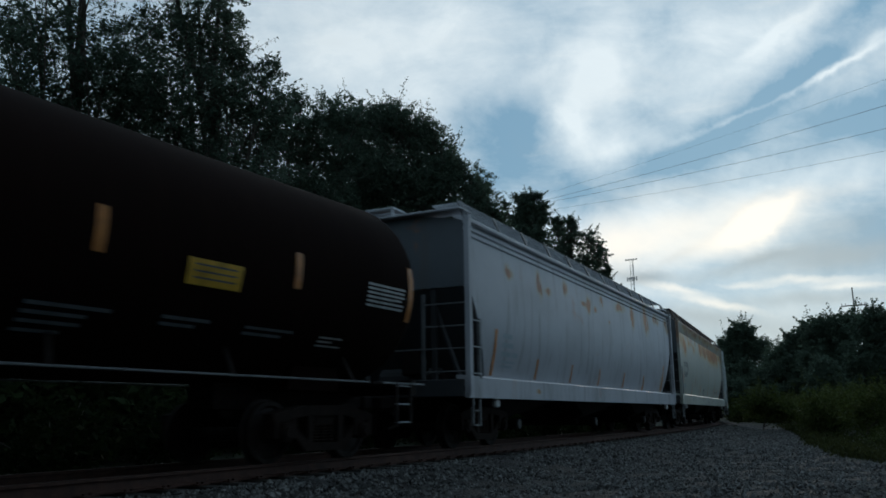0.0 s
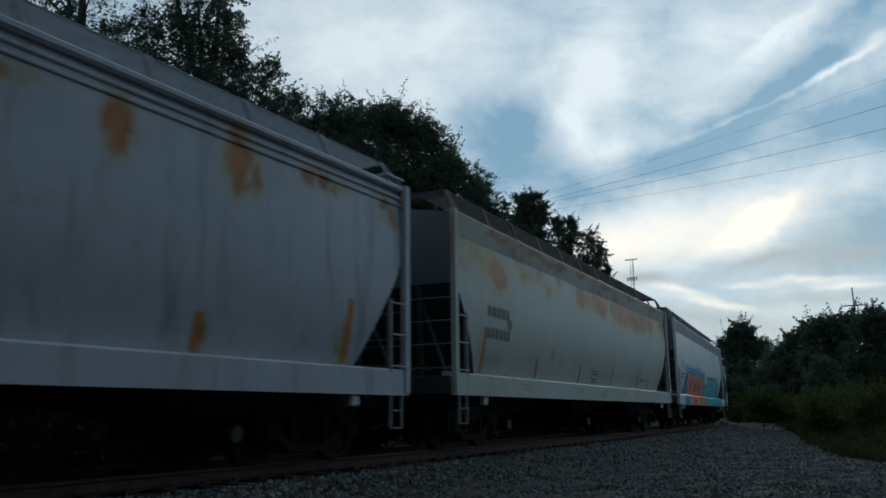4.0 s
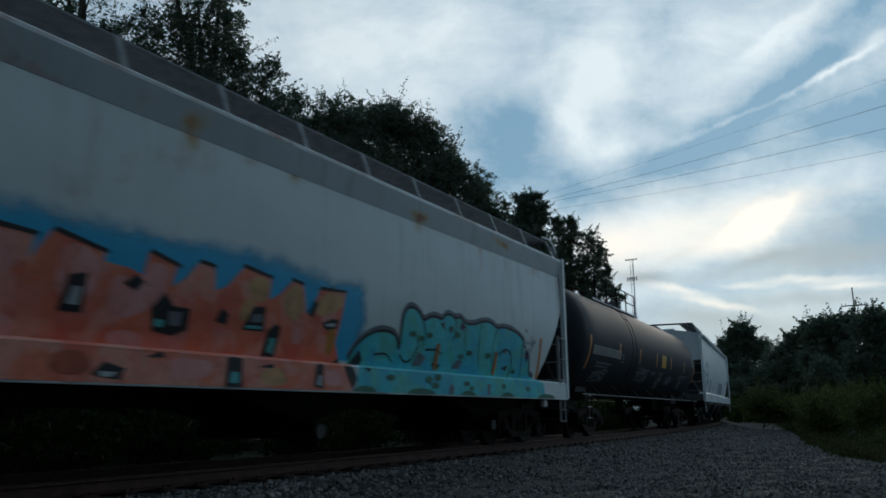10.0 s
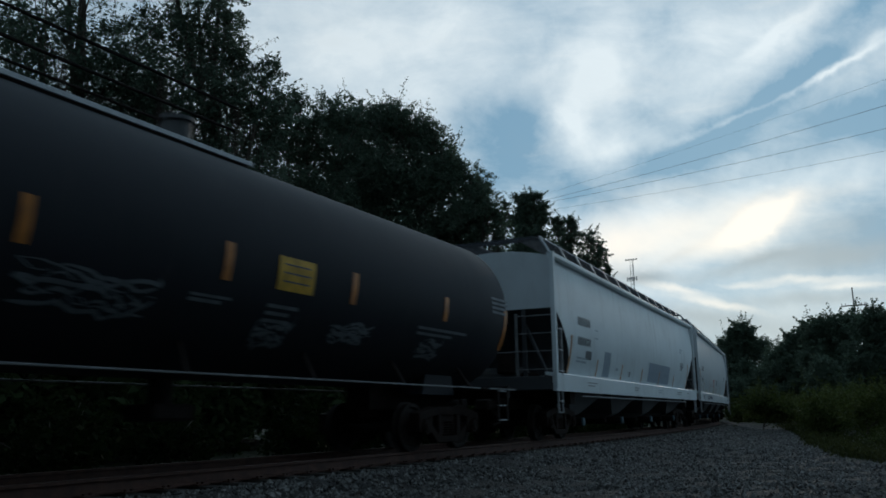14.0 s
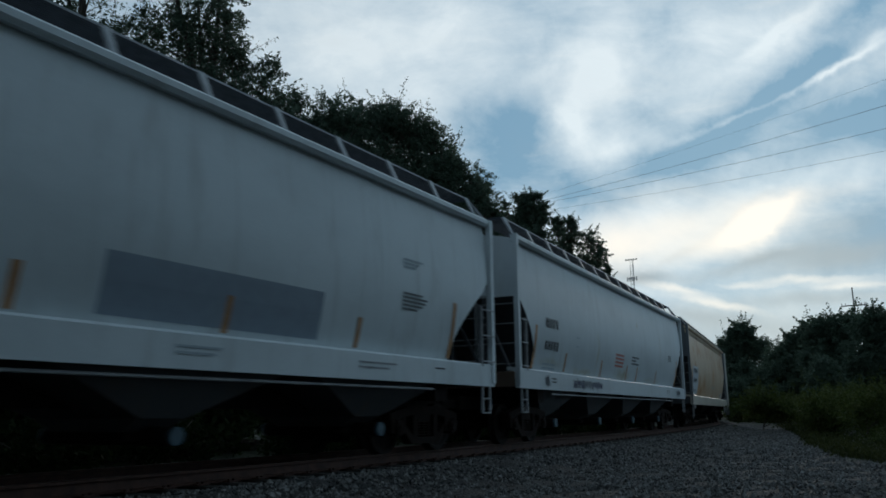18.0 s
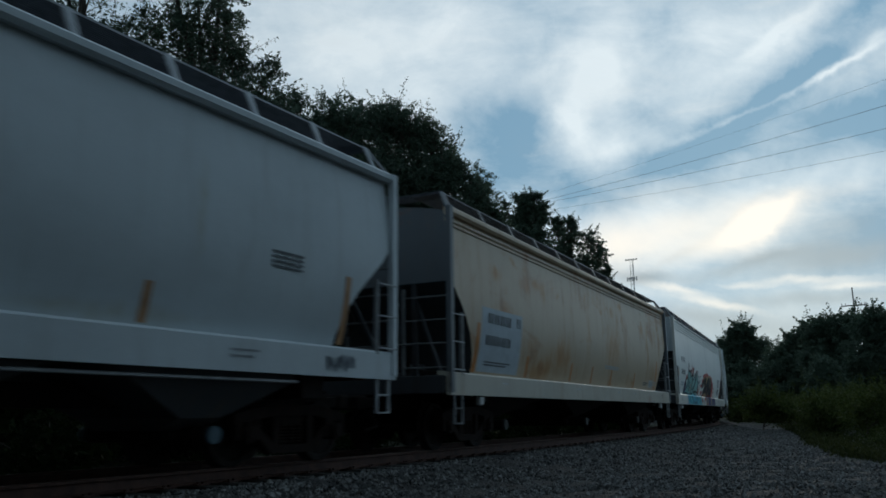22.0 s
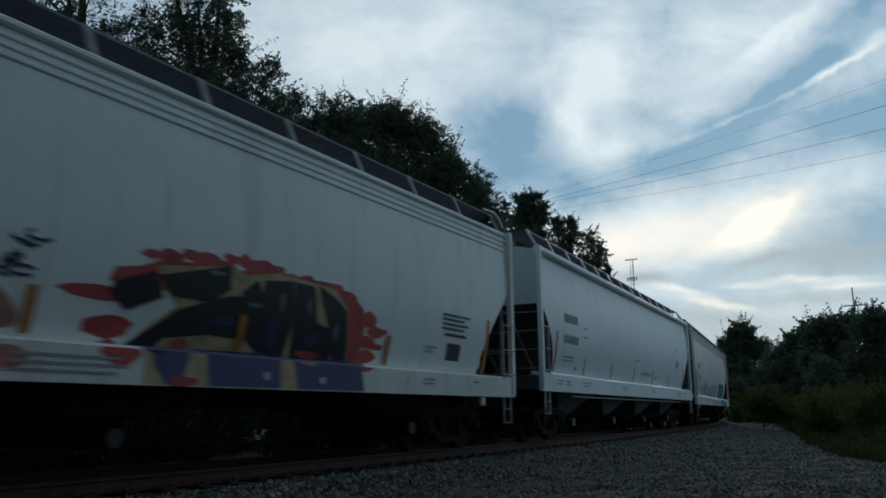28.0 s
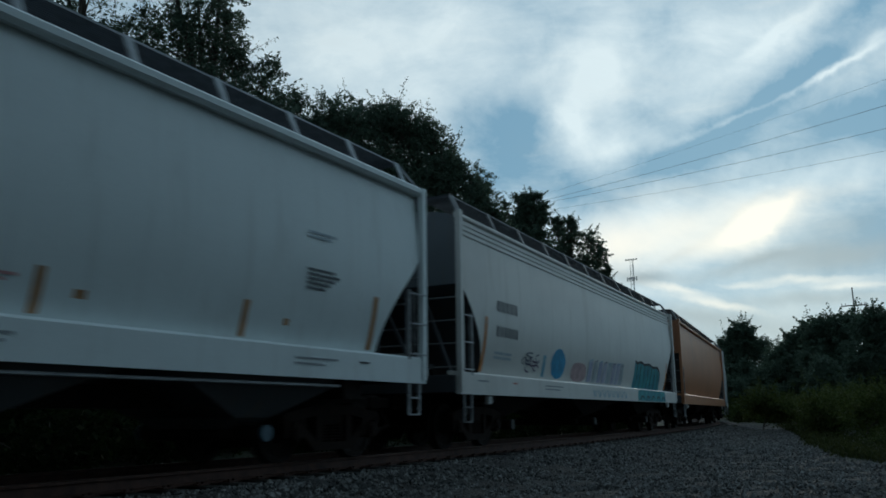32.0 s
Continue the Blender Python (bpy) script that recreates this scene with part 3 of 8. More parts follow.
# ---- track ----
def build_track():
    track = tagged(new("railway_track"), "single curved track with rusty rails on wooden ties", "railway track", kind="structure")
    prof = [(-0.07, -0.17), (0.07, -0.17), (0.07, -0.158), (0.012, -0.14), (0.010, -0.045), (0.036, -0.034), (0.036, -0.006), (0.028, 0.0),
            (-0.028, 0.0), (-0.036, -0.006), (-0.036, -0.034), (-0.010, -0.045), (-0.012, -0.14), (-0.07, -0.158), (-0.07, -0.17)]
    for side in (1, -1):
        rows = []
        for s in np.arange(-90, 180, 1.0):
            rows.append([on_track(s, side * 0.7525 + y, z)[:] for y, z in prof])
        me = grid_mesh("rail", rows, (RAIL_STEEL, RAIL_HEAD))
        k = np.tile(np.arange(len(prof) - 1), len(rows) - 1)
        me.polygons.foreach_set("material_index", np.isin(k, [7]).astype(np.int32))
        part_of("rail", me, None, track, "rust-brown steel rail")
    bm = bmesh.new()
    box(bm, -0.115, 0.115, -1.3, 1.3, -0.37, -0.172, 0.012)
    tie = bpy.data.meshes.new("tie")
    bm.to_mesh(tie)
    bm.free()
    tie.materials.append(TIE_WOOD)
    bm = bmesh.new()
    box(bm, -0.1, 0.1, -0.18, 0.18, -0.172, -0.158)
    for dx in (-0.04, 0.04):
        for dy in (-0.11, 0.11):
            box(bm, dx - 0.012, dx + 0.012, dy - 0.015, dy + 0.015, -0.158, -0.135)
    plate = bpy.data.meshes.new("tie_plate")
    bm.to_mesh(plate)
    bm.free()
    plate.materials.append(RAIL_STEEL)
    rng = random.Random(5)
    for i in range(180):
        s = -8 + i * 0.52
        o = part_of("tie", tie, None, track)
        o.matrix_basis = pose(*on_track(s, rng.uniform(-0.05, 0.05), rng.uniform(-0.012, 0.004)), 0, 0, 90 + math.degrees(heading(s)) + rng.uniform(-1.2, 1.2))
        if s < 40:
            p = part_of("tie_plate", plate, None, track)
            p.matrix_basis = pose(*on_track(s, 0.7525), 0, 0, 90 + math.degrees(heading(s)))


# ---- trees ----
def leaf_mesh(name, mat, centres, spread, count, size, rng, droop=0.0):
    """Many small leaf blades scattered in clumps."""
    count = np.broadcast_to(count, len(centres))
    n = int(count.sum())
    c = np.repeat(np.asarray(centres), count, 0)
    sp = np.repeat(np.asarray(spread), count)[:, None]
    p = c + rng.normal(0, 1, (n, 3)) * sp * (1, 1, 0.75)
    a = rng.normal(0, 1, (n, 3))
    a[:, 2] = a[:, 2] * 0.7 + droop
    a /= np.linalg.norm(a, axis=1, keepdims=True)
    b = np.cross(a, rng.normal(0, 1, (n, 3)))
    b /= np.linalg.norm(b, axis=1, keepdims=True)
    L = (np.repeat(np.broadcast_to(size, len(centres)), count) * rng.uniform(0.6, 1.4, n))[:, None]
    q = np.stack([p - a * L, p + b * L * 0.42, p + a * L, p - b * L * 0.42], 1).reshape(-1, 3)
    me = bpy.data.meshes.new(name)
    me.vertices.add(4 * n)
    me.vertices.foreach_set("co", q.ravel())
    me.loops.add(4 * n)
    me.loops.foreach_set("vertex_index", np.arange(4 * n, dtype=np.int32))
    me.polygons.add(n)
    me.polygons.foreach_set("loop_start", np.arange(0, 4 * n, 4, dtype=np.int32))
    me.update(calc_edges=True)
    me.materials.append(mat)
    return me


def blob_clumps(blobs, density, count, rng, sprays=14, tight=1.0):
    """Clump centres over the outer part of rounded masses, with gaps and leafy twigs at the edge."""
    pts, sp, num, twigs = [], [], [], []
    for x, y, z, rh, rv in blobs:
        n = max(8, int(density * (rh * rh + 2 * rh * rv)))
        d = rng.normal(0, 1, (n, 3))
        d /= np.linalg.norm(d, axis=1, keepdims=True)
        r = rng.uniform(0.2, 1.0, (n, 1)) ** 0.6 * rng.uniform(0.75, 1.06, (n, 1))
        pts.append(np.array((x, y, z)) + d * r * (rh, rh, rv))
        sp.append(np.full(n, 0.15 + 0.035 * rh) * rng.uniform(0.5, 1.3, n) * tight)
        num.append(np.full(n, count))
        # leafy twigs that stand out from the mass
        k = int(sprays * (rh + rv))
        d = rng.normal(0, 1, (k, 3)) + (0, 0, 0.3)
        d /= np.linalg.norm(d, axis=1, keepdims=True)
        reach = rng.uniform(0.2, 1.0, k) ** 1.5 * min(1.25, 0.3 + 0.42 * rh)
        w = np.linspace(0, 1, 8)
        for i in range(k):
            tip = d[i] + rng.normal(0, 0.28, 3) + (0, 0, 0.15)
            root = np.array((x, y, z)) + d[i] * 0.80 * (rh, rh, rv)
            pts.append(root + (w * (reach[i] + 0.15 * rh))[:, None] * tip)
            sp.append((0.04 + 0.12 * (1 - w)) * min(1.3, 0.5 + 0.3 * rh))
            num.append(np.maximum(3, (count * 0.32 * (1.2 - w))).astype(int))
            twigs.append((root - d[i] * 0.25 * rh, pts[-1][-1]))
    return np.concatenate(pts), np.concatenate(sp), np.concatenate(num), twigs


def tree(label, blobs, base, leaf=None, density=13, count=45, size=0.085, seed=1, name="tree", trunk_r=0.22, sprays=14, core=9, inner=0.11, fine=False, tight=1.0):
    rng = np.random.default_rng(seed)
    t = tagged(new(name), label, "tree" if name == "tree" else "bush")
    t.location = base
    rel = [(x - base[0], y - base[1], z - base[2], a, b) for x, y, z, a, b in blobs]
    pts, sp, num, twigs = blob_clumps(rel, density, count, rng, sprays, tight)
    sizes = np.full(len(pts), size)
    # the shaded heart of the crown, where leaves close up
    if core:
        for x, y, z, rh, rv in rel:
            n = max(4, int(core * (rh * rh + 2 * rh * rv)))
            d = rng.normal(0, 1, (n, 3))
            d *= rng.uniform(0.1, 0.78, (n, 1)) / np.linalg.norm(d, axis=1, keepdims=True)
            pts = np.concatenate([pts, np.array((x, y, z)) + d * (rh, rh, rv)])
            sp, num, sizes = np.append(sp, np.full(n, 0.14 * rh)), np.append(num, np.full(n, 14)), np.append(sizes, np.full(n, inner))
    part_of("crown", leaf_mesh("crown", leaf, pts, sp, num, sizes, rng), None, t)
    bm = bmesh.new()
    top = max(z for _, _, z, _, _ in rel)
    mx, my = np.mean([b[0] for b in rel]), np.mean([b[1] for b in rel])
    knots = [Vector((mx * k * k + rng.normal(0, 0.12) * k, my * k * k + rng.normal(0, 0.12) * k, top * 0.9 * k)) for k in np.linspace(0, 1, 6)]
    knots[0].z = -0.3
    for i in range(5):
        tube(bm, knots[i], knots[i + 1], trunk_r * (1 - i * 0.17), 9, trunk_r * (1 - (i + 1) * 0.17))
    part("trunk", bm, BARK, t, smooth=True)
    bm = bmesh.new()
    for x, y, z, rh, rv in rel:
        c = Vector((x, y, z))
        k = min(4, max(1, int(z / top * 4.2 - 1.2)))
        mid = knots[k].lerp(c, 0.5) + Vector((0, 0, -0.15 * rh))
        tube(bm, knots[k], mid, trunk_r * 0.4, 6, trunk_r * 0.25)
        tube(bm, mid, c, trunk_r * 0.25, 6, trunk_r * 0.1)
        for _ in range(7 if name == "tree" else 3):
            d = Vector(rng.normal(0, 1, 3)).normalized()
            tube(bm, mid.lerp(c, rng.uniform(0.3, 1)), c + Vector((d.x * rh, d.y * rh, d.z * rv)) * 0.9, trunk_r * 0.12, 5, 0.008)
    if fine:
        for a, b in twigs:
            tube(bm, Vector(a), Vector(b), 0.014, 3, 0.004)
    part("branchwork", bm, BARK, t, smooth=True)
    return t


def place_z(x, y):
    s, lat = track_coords(np.array([x]), np.array([y]))
    return float(ground_height(s, np.clip(lat, -60, 40))[0])


def build_trees():
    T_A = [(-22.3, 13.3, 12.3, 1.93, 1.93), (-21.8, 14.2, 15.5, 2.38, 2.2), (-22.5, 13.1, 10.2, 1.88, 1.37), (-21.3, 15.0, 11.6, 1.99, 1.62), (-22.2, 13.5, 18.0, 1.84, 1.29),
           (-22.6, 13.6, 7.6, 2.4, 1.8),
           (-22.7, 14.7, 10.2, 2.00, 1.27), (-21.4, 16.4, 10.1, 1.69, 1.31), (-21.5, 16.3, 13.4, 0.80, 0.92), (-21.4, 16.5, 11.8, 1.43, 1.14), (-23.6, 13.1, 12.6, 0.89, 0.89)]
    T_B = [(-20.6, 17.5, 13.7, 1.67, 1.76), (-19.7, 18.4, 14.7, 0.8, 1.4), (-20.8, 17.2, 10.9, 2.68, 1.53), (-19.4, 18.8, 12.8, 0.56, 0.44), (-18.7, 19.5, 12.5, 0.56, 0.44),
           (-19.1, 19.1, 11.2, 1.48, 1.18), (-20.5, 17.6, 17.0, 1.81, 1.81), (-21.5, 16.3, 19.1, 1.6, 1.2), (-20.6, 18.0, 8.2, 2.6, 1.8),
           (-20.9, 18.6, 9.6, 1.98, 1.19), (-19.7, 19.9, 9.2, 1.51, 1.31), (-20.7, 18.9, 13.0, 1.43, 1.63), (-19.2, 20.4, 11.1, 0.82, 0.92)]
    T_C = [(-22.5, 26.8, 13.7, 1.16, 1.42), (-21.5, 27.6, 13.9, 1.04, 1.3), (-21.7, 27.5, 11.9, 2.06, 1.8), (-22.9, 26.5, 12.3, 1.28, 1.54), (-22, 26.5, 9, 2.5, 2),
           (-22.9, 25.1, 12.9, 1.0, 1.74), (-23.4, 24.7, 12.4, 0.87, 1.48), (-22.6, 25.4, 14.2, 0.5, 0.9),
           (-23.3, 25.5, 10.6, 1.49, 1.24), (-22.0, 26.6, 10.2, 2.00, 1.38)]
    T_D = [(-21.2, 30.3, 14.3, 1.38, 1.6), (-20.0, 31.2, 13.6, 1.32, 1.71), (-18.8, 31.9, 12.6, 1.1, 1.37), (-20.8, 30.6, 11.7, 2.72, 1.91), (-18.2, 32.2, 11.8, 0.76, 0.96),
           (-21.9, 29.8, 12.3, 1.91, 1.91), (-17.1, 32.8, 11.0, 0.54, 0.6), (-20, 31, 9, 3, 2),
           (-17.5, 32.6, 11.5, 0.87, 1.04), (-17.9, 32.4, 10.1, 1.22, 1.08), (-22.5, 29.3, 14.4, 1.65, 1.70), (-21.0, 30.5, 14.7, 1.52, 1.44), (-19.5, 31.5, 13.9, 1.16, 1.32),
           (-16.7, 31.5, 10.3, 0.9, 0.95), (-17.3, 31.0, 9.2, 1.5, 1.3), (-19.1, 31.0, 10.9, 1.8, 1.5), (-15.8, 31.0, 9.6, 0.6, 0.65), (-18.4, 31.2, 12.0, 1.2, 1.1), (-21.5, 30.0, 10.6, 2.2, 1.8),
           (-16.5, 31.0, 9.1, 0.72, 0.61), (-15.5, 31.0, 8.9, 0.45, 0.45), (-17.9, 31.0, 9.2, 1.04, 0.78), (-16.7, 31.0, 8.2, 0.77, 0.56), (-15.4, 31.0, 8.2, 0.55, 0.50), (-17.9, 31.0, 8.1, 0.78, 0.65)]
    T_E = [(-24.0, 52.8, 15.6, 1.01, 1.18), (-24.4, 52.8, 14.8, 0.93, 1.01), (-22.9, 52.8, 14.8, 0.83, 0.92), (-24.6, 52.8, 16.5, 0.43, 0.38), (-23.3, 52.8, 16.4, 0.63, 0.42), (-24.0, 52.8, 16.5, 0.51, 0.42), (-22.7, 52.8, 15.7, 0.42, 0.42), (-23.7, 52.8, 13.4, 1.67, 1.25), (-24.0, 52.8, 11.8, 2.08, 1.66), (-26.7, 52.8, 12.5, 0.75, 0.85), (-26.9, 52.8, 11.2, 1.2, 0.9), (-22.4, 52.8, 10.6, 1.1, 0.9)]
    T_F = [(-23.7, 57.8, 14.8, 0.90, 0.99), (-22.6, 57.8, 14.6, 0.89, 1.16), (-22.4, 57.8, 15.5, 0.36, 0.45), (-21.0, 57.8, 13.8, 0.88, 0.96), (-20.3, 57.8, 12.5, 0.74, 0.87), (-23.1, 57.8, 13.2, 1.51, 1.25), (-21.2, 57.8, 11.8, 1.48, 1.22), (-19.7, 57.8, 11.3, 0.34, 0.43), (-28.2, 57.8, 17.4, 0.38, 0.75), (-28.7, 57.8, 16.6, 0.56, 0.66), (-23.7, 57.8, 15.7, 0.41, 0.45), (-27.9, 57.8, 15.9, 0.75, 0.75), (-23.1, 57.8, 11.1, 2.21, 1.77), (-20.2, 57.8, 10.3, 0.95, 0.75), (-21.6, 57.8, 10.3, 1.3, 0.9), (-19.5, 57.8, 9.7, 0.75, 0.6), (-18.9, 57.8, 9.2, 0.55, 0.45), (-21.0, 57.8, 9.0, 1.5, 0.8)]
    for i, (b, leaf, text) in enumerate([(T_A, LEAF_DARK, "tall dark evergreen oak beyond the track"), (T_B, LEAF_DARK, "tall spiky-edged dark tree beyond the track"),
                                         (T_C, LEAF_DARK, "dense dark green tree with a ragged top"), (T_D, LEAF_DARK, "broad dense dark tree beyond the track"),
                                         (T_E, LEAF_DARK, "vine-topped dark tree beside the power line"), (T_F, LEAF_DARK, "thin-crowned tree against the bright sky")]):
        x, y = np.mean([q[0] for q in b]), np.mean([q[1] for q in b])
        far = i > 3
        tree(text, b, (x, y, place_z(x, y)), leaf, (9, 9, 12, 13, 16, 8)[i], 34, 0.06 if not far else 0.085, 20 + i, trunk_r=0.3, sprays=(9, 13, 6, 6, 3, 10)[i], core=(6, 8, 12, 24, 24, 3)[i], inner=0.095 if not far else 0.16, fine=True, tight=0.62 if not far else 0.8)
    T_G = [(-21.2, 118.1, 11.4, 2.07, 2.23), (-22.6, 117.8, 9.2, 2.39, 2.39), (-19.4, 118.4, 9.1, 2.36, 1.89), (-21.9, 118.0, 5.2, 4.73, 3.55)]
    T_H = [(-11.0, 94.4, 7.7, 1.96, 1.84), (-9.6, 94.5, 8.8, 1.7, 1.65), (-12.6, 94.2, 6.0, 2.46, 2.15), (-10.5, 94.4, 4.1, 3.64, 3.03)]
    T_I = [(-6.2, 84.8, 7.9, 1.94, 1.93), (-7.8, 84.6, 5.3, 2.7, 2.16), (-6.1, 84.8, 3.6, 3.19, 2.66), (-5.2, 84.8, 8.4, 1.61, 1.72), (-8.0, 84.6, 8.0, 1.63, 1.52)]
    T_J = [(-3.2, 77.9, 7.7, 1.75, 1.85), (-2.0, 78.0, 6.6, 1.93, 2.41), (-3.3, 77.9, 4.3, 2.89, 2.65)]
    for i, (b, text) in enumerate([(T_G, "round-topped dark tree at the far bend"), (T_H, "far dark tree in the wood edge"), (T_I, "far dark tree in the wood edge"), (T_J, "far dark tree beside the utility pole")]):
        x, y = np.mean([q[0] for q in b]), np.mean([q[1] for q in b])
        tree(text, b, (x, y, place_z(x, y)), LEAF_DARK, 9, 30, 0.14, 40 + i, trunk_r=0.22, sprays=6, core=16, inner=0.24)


def build_wood():
    """The rest of the wood edge on both sides, filling in between the single trees, and an unseen row that blocks
    light.
    """
    rng = np.random.default_rng(8)
    spots = []
    for s in np.arange(-45, 8, 6.5):
        spots.append((on_track(s, -13 + rng.normal(0, 1.2)), rng.uniform(11, 15)))
    for s in np.arange(66, 140, 9):
        spots.append((on_track(s, -15 + rng.normal(0, 1.5)), rng.uniform(6, 8)))
    # an unseen row on the camera's side, added to darken the train's sides
    for s in np.arange(-45, 20, 6.0):
        spots.append((on_track(s, 17 + rng.normal(0, 1.0)), rng.uniform(11, 15)))
    for s in np.arange(78, 150, 6.5):
        spots.append((on_track(s, 9.5 + rng.normal(0, 1.0)), rng.uniform(4.6, 6.0)))
    for y, x in [(66, 1.0), (72, -6.5), (100, -16), (106, -12), (110, -20.5), (128, -26), (62, 5), (58, 8.5), (90, -2), (82, -1), (86, -8.5), (96, -6.5), (92, -13.5), (74, 0.5), (102, -9), (112, -15.5), (120, -17)]:
        spots.append((Vector((x, y, 0)), rng.uniform(5.0, 6.3)))
    protos = {}
    for seen in (1, 0, 2):
        for k in range(3):
            b = [(0.3, 0.2, 9.5, 2.2, 2.2), (-1.4, 0.8, 7.6, 2.2, 2.0), (1.6, -0.6, 7.2, 2.1, 1.9), (0.4, -1.6, 6.0, 2.2, 1.9), (-0.6, 1.6, 5.0, 2.4, 1.9), (0.2, 0.0, 3.2, 2.4, 1.8)]
            b = [(x + rng.normal(0, 0.5), y + rng.normal(0, 0.5), z + rng.normal(0, 0.4), r, v) for x, y, z, r, v in b]
            density, count, size, sprays, core, inner = ((2, 10, 0.40, 0, 3, 0.40), (6, 9, 0.21, 3, 7, 0.30), (4, 7, 0.30, 2, 4, 0.42))[seen]
            protos[seen, k] = tree("dark broadleaf tree in the wood edge", b, (0, 0, 0), LEAF_DARK, density, count, size, 60 + k, sprays=sprays, core=core, inner=inner)
    for i, (p, h) in enumerate(spots):
        k = h / 11.7
        src = protos[0 if p.y < 30 else 2 if p.y > 97 else 1, i % 3]
        src.scale = (k, k, k)
        m = Matrix.Translation((p.x, p.y, place_z(p.x, p.y))) @ pose(0, 0, 0, 0, 0, rng.uniform(0, 360))
        copy_thing(src, m)
    for src in protos.values():
        for o in (*src.children, src):
            bpy.data.objects.remove(o)


def build_bushes():
    rng = np.random.default_rng(9)
    B = [[(-7.8, 47.4, 1.1, 1.4, 0.93), (-6.6, 47.5, 0.7, 1.23, 0.86)], [(-4.1, 37.8, 0.7, 1.08, 0.91), (-3.3, 37.9, 0.2, 0.95, 0.83)], [(-1.9, 32.9, 0.5, 0.92, 0.81), (-1.2, 33.0, 0.8, 0.91, 0.91)], [(-1.3, 29.0, -0.4, 0.71, 0.44)]]
    for s in np.arange(36, 100, 3.4):
        w = float(verge(s)) + 1.8 + rng.uniform(0, 1.2)
        p = on_track(s, w)
        B.append([(p.x, p.y, rng.uniform(0.2, 0.8), rng.uniform(1.1, 1.6), rng.uniform(0.8, 1.2)), (p.x + 0.9, p.y + 0.8, 0.9, 1.2, 1.0)])
    for i, b in enumerate(B):
        x, y = b[0][0], b[0][1]
        tree("leafy green bush at the gravel's edge", b, (x, y, place_z(x, y)), LEAF_BUSH, 20, 24 if y < 48 else 11, max(0.05, 0.0015 * y), 80 + i, "bush", 0.05, 5, 9, max(0.10, 0.0022 * y))
    for s in np.arange(-4, 60, 3.4):
        p = on_track(s, -5.4 + rng.normal(0, 0.7))
        z = rng.uniform(-0.2, 0.1)
        tree("low weedy bush beyond the track", [(p.x, p.y, z, 1.3, 0.7), (p.x - 1, p.y + 1, z + 0.3, 1.3, 0.9)], (p.x, p.y, place_z(p.x, p.y)), LEAF_WEED_SHADED, 12, 15 if s < 30 else 10, 0.065 if s < 30 else 0.10, 120 + int(s), "bush", 0.05, 3, 9, 0.13)


def build_understory():
    """Thick shrubs under the trees beyond the track."""
    rng = np.random.default_rng(31)
    k = 0
    for s in np.arange(-14, 112, 4.2):
        p = on_track(s, -10.5 + rng.normal(0, 0.8))
        z = place_z(p.x, p.y)
        b = [(p.x + rng.normal(0, 0.4), p.y + rng.normal(0, 0.4), z + 1.3, 2.4, 1.5), (p.x - 1.2, p.y + 1.6, z + 3.2, 2.3, 1.7), (p.x - 1.8, p.y - 0.8, z + 5.0, 2.2, 1.7)]
        tree("thick dark shrub under the trees beyond the track", b, (p.x, p.y, z), LEAF_SHADED, 4, 12, 0.17, 200 + k, "bush", 0.08, 2, 18 if s < 24 else 8, 0.22 if s < 24 else 0.26)
        k += 1
    for s in np.arange(-16, 26, 4.0):
        p = on_track(s, -14.5 + rng.normal(0, 0.6))
        z = place_z(p.x, p.y)
        b = [(p.x, p.y, z + 1.8, 2.6, 1.9), (p.x - 0.5, p.y + 1.2, z + 4.6, 2.6, 2.0), (p.x + 0.4, p.y - 0.9, z + 7.0, 2.3, 1.8)]
        tree("tall dark shrub deep in the wood edge", b, (p.x, p.y, z), LEAF_SHADED, 3, 10, 0.18, 300 + k, "bush", 0.08, 0, 8, 0.30)
        k += 1


def build_grass():
    rng = np.random.default_rng(4)
    pts = []
    for s in np.arange(2, 60, 0.3):
        for _ in range(5):
            pts.append((s, -3.6 - 2.6 * rng.random()))
        if s > 16:
            for _ in range(7):
                pts.append((s, float(verge(s)) + 0.15 + abs(rng.normal(0.4, 0.6))))
    c = []
    for s, lat in pts:
        p = on_track(s, lat)
        c.append((p.x, p.y, surface(s, lat) + 0.06))
    me = leaf_mesh("verge_grass", GRASS, c, np.full(len(c), 0.13), 26, 0.05, rng, 1.5)
    tagged(new("verge_grass", me), "uneven green grass and weeds along the gravel", "grass", kind="stuff")


